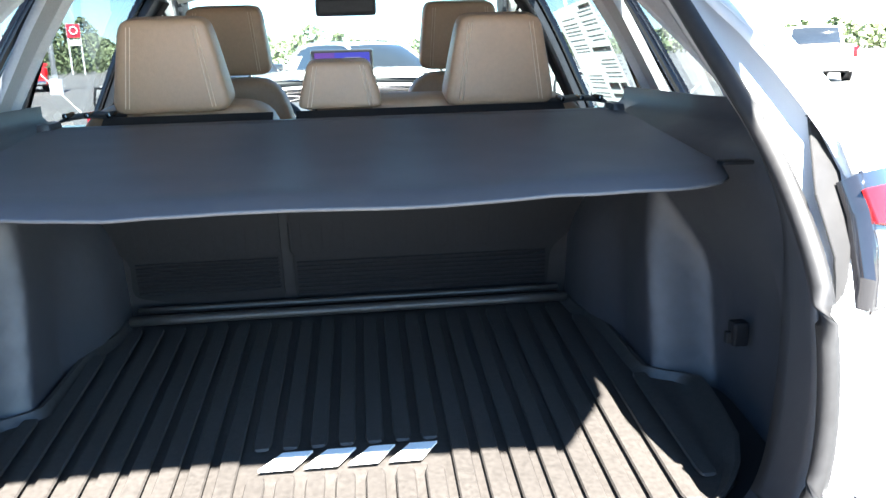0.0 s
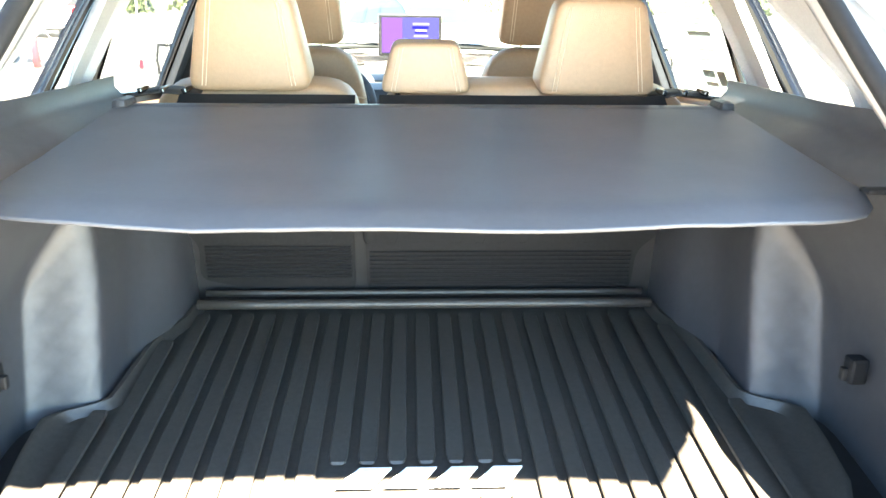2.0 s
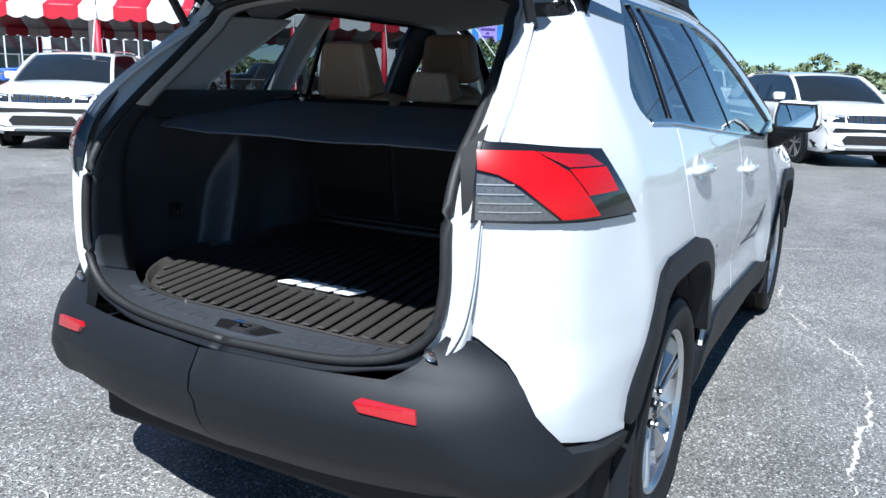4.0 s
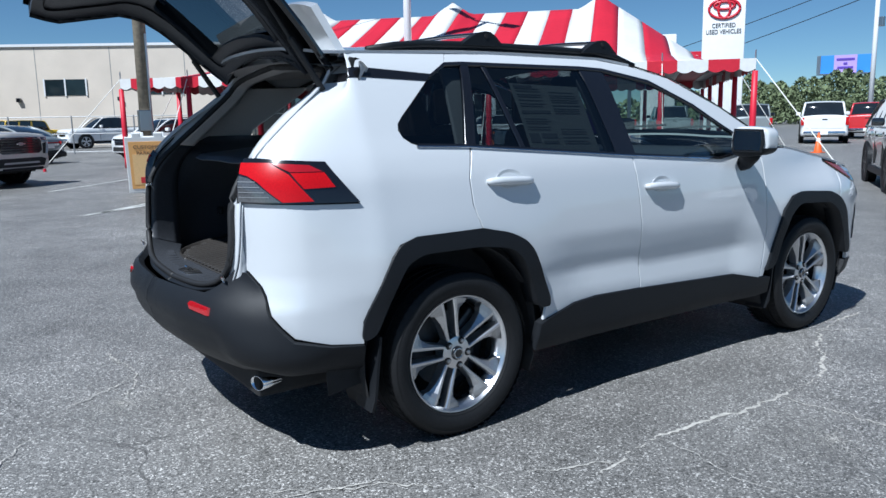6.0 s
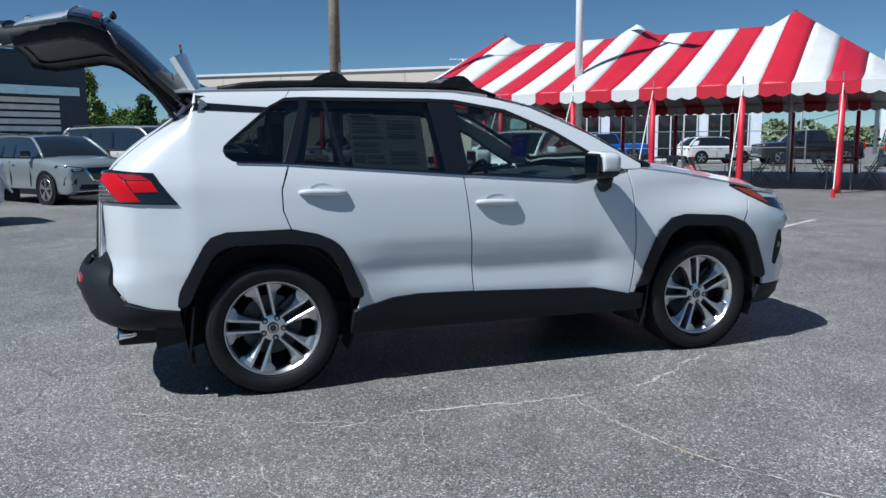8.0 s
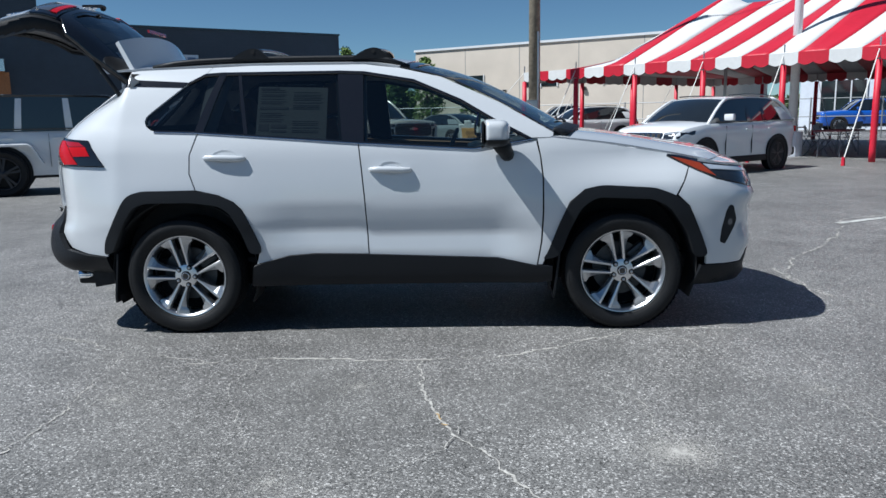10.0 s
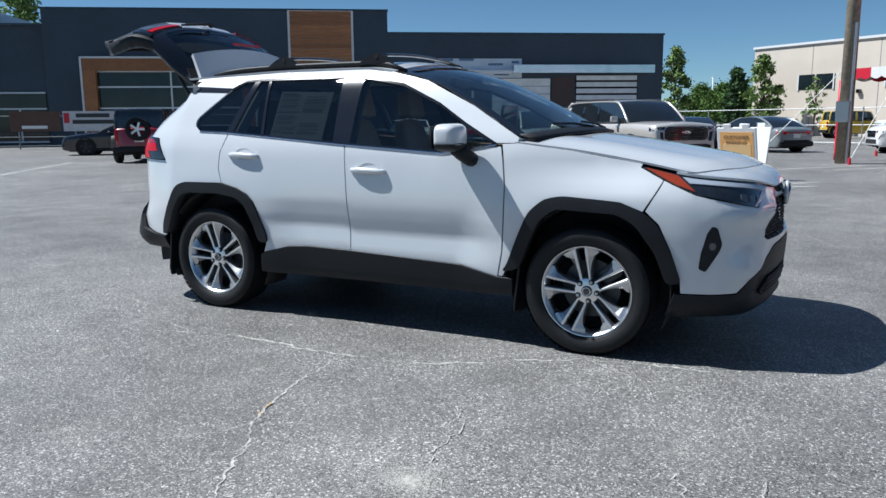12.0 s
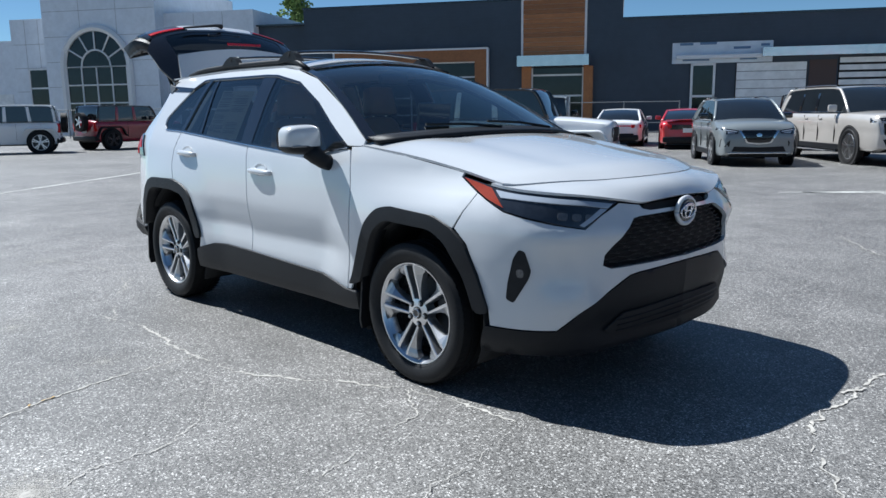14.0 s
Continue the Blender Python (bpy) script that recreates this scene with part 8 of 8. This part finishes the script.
# ---------- A-frame sign ----------
SIGN_ORANGE = material("orange_poster", (0.80, 0.42, 0.14), 0.5, grain=0.04)
LETTER_BROWN = material("brown_poster_letters", (0.22, 0.13, 0.07), 0.6, grain=0.05)
aframe = thing("a_frame_sign", "white plastic sidewalk sign with an orange poster", "sign", m=pose(-12.55, 2.2, 0, 0, 0, 72))
FRAME_WHITE = material("white_sign_plastic", (0.72, 0.72, 0.71), 0.45, grain=0.04)
for s in (-1, 1):
    lean = s * 0.24
    rot = Matrix.Rotation(lean, 3, "X")
    off = s * -0.26
    pan = part("sign_panel", box((0, off, 0.58), (0.84, 0.05, 1.14), rot, 0.015), FRAME_WHITE, aframe)
    mm = Matrix.Translation((0, off, 0.58)) @ rot.to_4x4()
    if s == 1:
        poster = box((0, -0.029, 0.0), (0.71, 0.006, 0.96))
        poster.transform(mm)
        part("poster", poster, SIGN_ORANGE, pan)
        inner_p = box((0, -0.034, -0.08), (0.60, 0.004, 0.62))
        inner_p.transform(mm)
        part("poster_field", inner_p, material("pale_orange_field", (0.85, 0.55, 0.25), 0.5, grain=0.05), pan)
        for i, w in enumerate(("CUSTOMER", "PARKING")):
            text_mesh("poster_lettering", w, 0.105, 0.002, LETTER_BROWN, pan, mm @ Matrix.Translation((0, -0.036, 0.37 - 0.12 * i)) @ pose(0, 0, 0, 90))
        blob = lathe([(-0.002, 0.0), (-0.002, 0.11), (0.002, 0.11)], 24, "y")
        blob.transform(mm @ Matrix.Translation((0.02, -0.038, -0.12)))
        part("poster_shape", blob, SIGN_ORANGE, pan)
        bar = box((0, -0.038, -0.30), (0.36, 0.004, 0.12), None, 0.0)
        bar.transform(mm)
        part("poster_shape", bar, RED_PRINT, pan)
    for x in (-0.2, 0.2):
        grip = box((x, 0, 0.60), (0.16, 0.05, 0.10), None, 0.015)
        grip.transform(mm)
        part("handle_lug", grip, FRAME_WHITE, pan)

# ---------- fences, cones ----------
GALV = material("galvanised_pipe", (0.25, 0.26, 0.27), 0.5, metal=0.4, grain=0.1)


def fence(m, length, gap, h, rails, label):
    f = thing("wire_fence", label, "fence", "fences", m=m)
    n = int(length / gap)
    for i in range(n + 1):
        part("post", tube([(i * gap, 0, 0), (i * gap, 0, h)], 0.035, 6), GALV, f)
    for z in rails:
        part("rail", tube([(0, 0, z), (n * gap, 0, z)], 0.022, 5), GALV, f)
    return f


fence(BASE @ Matrix.Translation((-4, 7, 0)), 54, 3.0, 1.9, (0.2, 0.7, 1.85), "galvanised pipe fence before the showrooms")
fence(pose(-46, -8, 0, 0, 0, 62), 42, 3.0, 1.9, (0.1, 1.0, 1.85), "galvanised wire fence beside the lot")
BANNER_BROWN = material("brown_banner", (0.10, 0.055, 0.04), 0.7, grain=0.15, size=3)
BANNER_PALE = material("pale_banner", (0.55, 0.55, 0.56), 0.7, grain=0.08, size=3)
for s0, s1, mat, ink, label in ((17.75, 20.4, BANNER_BROWN, WHITE_PRINT, "brown printed banner tied to the fence"), (14.6, 17.6, BANNER_PALE, LETTER_BLACK, "pale printed banner tied to the fence")):
    ban = thing("fence_banner", label, "banner", "fence banners", m=BASE)
    part("banner_sheet", block(s0, s1, 1.0, 2.1, 7.03, 7.05), mat, ban)
    if mat == BANNER_PALE:
        part("print_bar", block(s0 + 0.5, s1 - 0.7, 1.75, 1.97, 7.052, 7.058), ink, ban)
        part("print_bar", block(s0 + 0.3, s1 - 0.5, 1.40, 1.62, 7.052, 7.058), ink, ban)
        part("print_bar", block(s1 - 0.35, s1 - 0.05, 1.45, 2.0, 7.052, 7.058), SIGN_RED, ban)
    else:
        part("print_bar", block(s0 + 0.7, s1 - 0.6, 1.15, 1.32, 7.052, 7.058), ink, ban)
CONE = material("orange_cone_plastic", (0.75, 0.12, 0.02), 0.5, grain=0.06)
cone0 = thing("traffic_cone", "orange traffic cone on the asphalt", "traffic cone", "traffic cones", m=pose(-30.0, 22.0, 0))
part("cone_body", lathe([(0.03, 0.14), (0.70, 0.03), (0.70, 0.0)], 16, "z"), CONE, cone0, smooth=True)
part("cone_base", box((0, 0, 0.015), (0.36, 0.36, 0.03), None, 0.008), CONE, cone0)
part("cone_band", lathe([(0.40, 0.081), (0.52, 0.061)], 16, "z"), WHITE_PRINT, cone0, smooth=True)
for x, y in ((-28.5, 24.0), (-11.0, 24.5)):
    copy_thing(cone0, pose(x, y, 0))

# ---------- trees ----------
def leaf_material(name, color):
    m = material(name, color, 0.8, grain=0.2, size=2, spec=0.12)
    nt = m.node_tree
    bsdf = nt.nodes["Principled BSDF"]
    geo = nt.nodes.new("ShaderNodeNewGeometry")
    hsv = nt.nodes.new("ShaderNodeHueSaturation")
    mr = nt.nodes.new("ShaderNodeMapRange")
    mr.inputs["To Min"].default_value, mr.inputs["To Max"].default_value = 0.65, 1.3
    nt.links.new(geo.outputs["Random Per Island"], mr.inputs["Value"])
    nt.links.new(mr.outputs[0], hsv.inputs["Value"])
    link = bsdf.inputs["Base Color"].links[0].from_socket
    nt.links.new(link, hsv.inputs["Color"])
    nt.links.new(hsv.outputs[0], bsdf.inputs["Base Color"])
    return m


LEAF = leaf_material("summer_leaves", (0.088, 0.15, 0.038))
LEAF_PALE = leaf_material("pale_young_leaves", (0.16, 0.23, 0.075))
PINE = leaf_material("pine_needles", (0.045, 0.085, 0.035))
BARK = material("grey_brown_bark", (0.10, 0.075, 0.055), 0.9, grain=0.3, size=12, bump=0.5, bump_size=30)


def leaf_cloud(seed, height, spread, base, clumps, leaves, size, pine=False):
    rng = np.random.RandomState(seed)
    verts, faces = [], []
    for _ in range(clumps):
        t = rng.rand()
        r = spread * ((1 - t) * 0.9 + 0.12 if pine else math.sin(math.pi * (0.18 + 0.80 * t)) ** 0.8) * math.sqrt(rng.rand())
        a = rng.rand() * math.tau
        c = np.array([r * math.cos(a), r * math.sin(a), base + (height - base) * t])
        cr = spread * (0.16 + 0.16 * rng.rand())
        for _ in range(leaves):
            p = c + rng.normal(size=3) * cr * np.array([0.55, 0.55, 0.42])
            u, w = rng.normal(size=3), rng.normal(size=3)
            u /= np.linalg.norm(u)
            w -= u * (u @ w)
            w /= np.linalg.norm(w)
            s = size * (0.6 + 0.8 * rng.rand())
            i = len(verts)
            verts += [tuple(p + u * s), tuple(p + w * s * 0.55), tuple(p - u * s), tuple(p - w * s * 0.55)]
            faces.append((i, i + 1, i + 2, i + 3))
    me = bpy.data.meshes.new("crown")
    me.from_pydata(verts, [], faces)
    return me


def make_tree(name, label, seed, height, spread, base, leaf, m, clumps=70, leaves=45, size=0.16, pine=False):
    t = thing(name, label, "tree", m=m)
    rng = random.Random(seed)
    bm = bmesh.new()
    add_tube(bm, [(0, 0, 0), (0.05, 0.03, base), (0.0, 0.1, height * 0.6), (0.1, 0, height * 0.92)], [height * 0.022, height * 0.018, height * 0.011, 0.02], 8)
    for k in range(9):
        a, z = rng.uniform(0, math.tau), base + (height - base) * (0.05 + 0.08 * k)
        end = spread * rng.uniform(0.5, 0.85) * (1 - 0.07 * k)
        add_tube(bm, [(0, 0.05, z), (end * 0.5 * math.cos(a), end * 0.5 * math.sin(a), z + 0.5), (end * math.cos(a), end * math.sin(a), z + (1.2 if not pine else 0.3))], [height * 0.009, height * 0.006, 0.01], 5)
    part("trunk", bm, BARK, t, smooth=True)
    me = leaf_cloud(seed, height, spread, base, clumps, leaves, size, pine)
    finish(me, leaf, False)
    crown = new("crown", me)
    crown.parent = t
    return t


make_tree("young_tree", "slender young tree with pale green leaves", 3, 7.4, 1.3, 1.4, LEAF_PALE, pose(-64.1, -8.5, 0), 80, 40, 0.15)
make_tree("young_tree", "slender young tree beside the beige building", 4, 4.4, 0.9, 1.2, LEAF_PALE, pose(-60.5, 2.6, 0), 26, 26, 0.10)
big = make_tree("broadleaf_tree", "broad green tree behind the lot", 5, 5.6, 2.6, 1.2, LEAF, pose(-98, -6.5, 0), 120, 80, 0.15)
copy_thing(big, pose(-104, -12.0, 0, 0, 0, 70))
copy_thing(big, pose(-101, -9.0, 0, 0, 0, 150))
copy_thing(big, pose(-112, -24, 0, 0, 0, 250))
make_tree("young_tree", "leafy young tree at the beige building corner", 8, 6.2, 1.4, 1.0, LEAF_PALE, pose(-62.0, -1.2, 0), 70, 40, 0.15)
pine_t = make_tree("pine_tree", "dark conical pine behind the fence", 6, 6.2, 1.6, 0.8, PINE, pose(-79, -5.0, 0), 90, 60, 0.22, True)
make_tree("broadleaf_tree", "tall tree rising behind the dark showroom", 9, 12.3, 2.3, 4.0, LEAF_PALE, pose(-37.9, -57.2, 0), 90, 50, 0.20)

# distant woods along the horizon, one uncountable mass
wood_rng = np.random.RandomState(11)
verts, faces = [], []


def far_clump(x, y, h, w, n, size):
    for _ in range(n):
        t = wood_rng.rand() ** 0.8
        a = wood_rng.rand() * math.tau
        r = w * math.sin(math.pi * (0.25 + 0.72 * t)) * math.sqrt(wood_rng.rand())
        p = np.array([x + r * math.cos(a), y + r * math.sin(a), h * t])
        u, v = wood_rng.normal(size=3), wood_rng.normal(size=3)
        u /= np.linalg.norm(u)
        v -= u * (u @ v)
        v /= np.linalg.norm(v)
        s = size * (0.6 + 0.8 * wood_rng.rand())
        i = len(verts)
        verts.extend([tuple(p + u * s), tuple(p + v * s * 0.6), tuple(p - u * s), tuple(p - v * s * 0.6)])
        faces.append((i, i + 1, i + 2, i + 3))


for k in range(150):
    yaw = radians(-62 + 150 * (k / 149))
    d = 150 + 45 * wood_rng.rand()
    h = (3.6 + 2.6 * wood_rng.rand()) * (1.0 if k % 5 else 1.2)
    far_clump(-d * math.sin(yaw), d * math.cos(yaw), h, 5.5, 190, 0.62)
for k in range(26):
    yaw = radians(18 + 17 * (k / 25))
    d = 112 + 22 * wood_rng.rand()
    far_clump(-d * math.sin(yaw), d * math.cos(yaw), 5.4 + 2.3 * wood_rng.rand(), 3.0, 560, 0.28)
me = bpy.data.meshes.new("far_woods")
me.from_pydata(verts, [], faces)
# leaf colour lightened and greyed: the haze of distance is mixed into it
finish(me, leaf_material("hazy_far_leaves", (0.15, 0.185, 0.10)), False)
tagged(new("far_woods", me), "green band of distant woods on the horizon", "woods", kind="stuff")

# ---------- ground marks ----------
LINE_WHITE = material("worn_white_line", (0.42, 0.42, 0.40), 0.8, grain=0.35, size=14, stain=0.3, stain_size=1.5)
CRACK_PALE = material("pale_crack_fill", (0.40, 0.385, 0.355), 0.9, grain=0.3, size=40)
CRACK_RUST = material("rusty_crack_fill", (0.42, 0.28, 0.12), 0.9, grain=0.3, size=40)


def ground_line(x0, y0, x1, y1, w=0.10):
    d = Vector((x1 - x0, y1 - y0, 0))
    ob = part("parking_line", box(((x0 + x1) / 2, (y0 + y1) / 2, 0.003), (d.length, w, 0.004), Matrix.Rotation(math.atan2(d.y, d.x), 3, "Z")), LINE_WHITE)
    tagged(ob, "worn white painted parking line on asphalt", "road marking", "parking lines", "structure")


for args in ((-0.2, -9.9, -13.5, -20.3), (-9.2, 0.3, -10.6, 2.2), (-12.6, 3.7, -9.4, 0.6), (-10.0, 1.6, -11.6, 3.7), (-14.5, 0.6, -19.5, 4.8), (-17, 4, -23, 9), (-20.5, -14.5, -14, -9.5), (-24, -17.5, -17.5, -12.5), (-3.4, 6.1, -5.3, 9.6), (6, 20, 10, 28), (9, 19, 13, 27), (3, 21, 7, 29)):
    ground_line(*args)


def crack(points, width, seed, mat=CRACK_PALE):
    """A ragged strip of crumbled crack fill along a path on the ground."""
    rng = random.Random(seed)
    fine = []
    for (x0, y0), (x1, y1) in zip(points, points[1:]):
        n = max(2, int(math.hypot(x1 - x0, y1 - y0) / 0.022))
        for i in range(n):
            t = i / n
            fine.append(Vector((x0 + (x1 - x0) * t, y0 + (y1 - y0) * t, 0)))
    bm = bmesh.new()
    last = None
    drift = Vector((0, 0, 0))
    lift = Vector((0, 0, 0.0025 + 0.0004 * seed))
    for i, p in enumerate(fine):
        q = fine[min(i + 1, len(fine) - 1)]
        d = (q - fine[max(i - 1, 0)]).normalized()
        nrm = Vector((-d.y, d.x, 0))
        drift = drift * 0.86 + nrm * rng.gauss(0, 0.0085)
        w = 0.85 * width * (0.15 + 0.85 * rng.random()) * min(1.0, max(0.4 if width > 0.009 else 0.0, (0.85 if width > 0.009 else 0.60) + 1.5 * noise.noise(p * 2.3 + Vector((seed, 0, 0)))))
        if w < 0.10 * width:
            last = None
            continue
        pair = [bm.verts.new(p + drift + nrm * w + lift), bm.verts.new(p + drift - nrm * w + lift)]
        if last:
            bm.faces.new((last[0], last[1], pair[1], pair[0]))
        last = pair
    bmesh.ops.recalc_face_normals(bm, faces=bm.faces)
    tagged(part("pavement_crack", bm, mat), "pale crumbled crack across the asphalt", "crack", "pavement cracks", "structure")


crack([(1.55, 0.2), (1.46, 0.70), (1.49, 1.2), (1.49, 1.47), (1.50, 1.86), (1.30, 2.23), (1.0, 2.73), (0.95, 3.4)], 0.0165, 1)
crack([(1.49, 1.47), (1.94, 1.53), (2.34, 1.63), (2.62, 1.72), (3.03, 1.96), (3.6, 2.3)], 0.0100, 2)
crack([(0.9, -0.94), (1.10, -0.5), (1.33, -0.23), (1.48, 0.25), (1.55, 0.4)], 0.0074, 3)
crack([(1.33, -0.23), (1.88, -0.17), (2.27, -0.12), (2.9, -0.2)], 0.0066, 4)
crack([(-0.83, 4.33), (-0.40, 4.29), (0.03, 4.28), (0.32, 4.42), (0.66, 4.62), (1.4, 5.0)], 0.0189, 5)
crack([(1.0, 2.73), (1.2, 3.0), (1.67, 3.13), (2.16, 3.38), (2.8, 3.6)], 0.0066, 6)
crack([(1.5, 1.86), (2.05, 2.52), (2.43, 2.52), (3.0, 2.9)], 0.0056, 7)
crack([(-3.7, 6.3), (-4.66, 8.3), (-5.3, 9.6)], 0.0405, 8)
crack([(-0.4, 4.25), (-1.3, 4.7), (-2.4, 5.6), (-3.7, 6.3)], 0.0189, 12)
crack([(1.16, -2.42), (0.85, -1.27), (1.14, -0.27)], 0.0056, 9)
crack([(-1.32, -0.97), (-0.81, -0.93), (-0.47, -1.06)], 0.0093, 10)
crack([(-0.81, -0.93), (-0.45, -1.33), (0.1, -1.7)], 0.0074, 13)
crack([(2.27, 1.60), (2.42, 1.66)], 0.0189, 11, CRACK_RUST)
crack([(2.42, 1.68), (2.65, 1.62), (2.86, 1.38), (3.01, 1.09)], 0.0041, 21)
crack([(0.93, 3.42), (1.21, 3.51), (1.6, 3.55), (1.82, 3.66), (2.3, 3.7)], 0.0048, 22)
crack([(2.34, -0.05), (2.62, -0.17), (3.1, -0.15)], 0.0041, 23)
crack([(-3.46, 4.04), (-4.34, 3.65), (-4.3, 3.23), (-5.2, 2.6)], 0.0160, 24)
crack([(1.49, 0.62), (1.9, 0.55), (2.67, 0.84), (2.72, 0.55)], 0.0034, 25)
crack([(1.50, 1.79), (1.72, 1.95), (2.2, 2.05)], 0.0034, 26)


def worn_patch(x, y, r, seed, n):
    """Pale grains of bared aggregate scattered over a worn spot."""
    rng = np.random.RandomState(seed)
    bm = bmesh.new()
    for _ in range(n):
        a, d = rng.rand() * math.tau, r * abs(rng.normal()) * 0.5
        s = 0.0012 + 0.0022 * rng.rand()
        c = Vector((x + d * math.cos(a), y + 1.1 * d * math.sin(a), 0.001 + 0.001 * rng.rand()))
        ring = [bm.verts.new(c + Vector((s * (0.7 + 0.5 * rng.rand()) * math.cos(k * 1.2566), s * (0.7 + 0.5 * rng.rand()) * math.sin(k * 1.2566), 0))) for k in range(5)]
        bm.faces.new(ring)
    tagged(part("worn_patch", bm, CRACK_PALE), "pale worn asphalt with bared aggregate", "asphalt wear", "worn patches", "stuff")


for x, y, r, seed, n in ((2.67, 2.55, 0.20, 1, 4200), (2.05, 0.05, 0.5, 2, 1800), (1.9, 1.2, 0.7, 3, 2200), (-0.4, -1.1, 0.4, 4, 1200), (2.9, 1.0, 0.6, 5, 2000), (1.2, -2.3, 0.5, 6, 1200), (2.0, 3.4, 0.6, 7, 1600)):
    worn_patch(x, y, r, seed, n)

ground = tagged(part("ground", grid_mesh(lambda u, v: Vector((u, v, 0)), [-900, -60, -20, -5, 0, 5, 20, 60, 900], [-900, -60, -20, -5, 0, 5, 20, 60, 900]), ASPHALT),
                "worn grey asphalt of a large car lot", "ground", kind="structure")
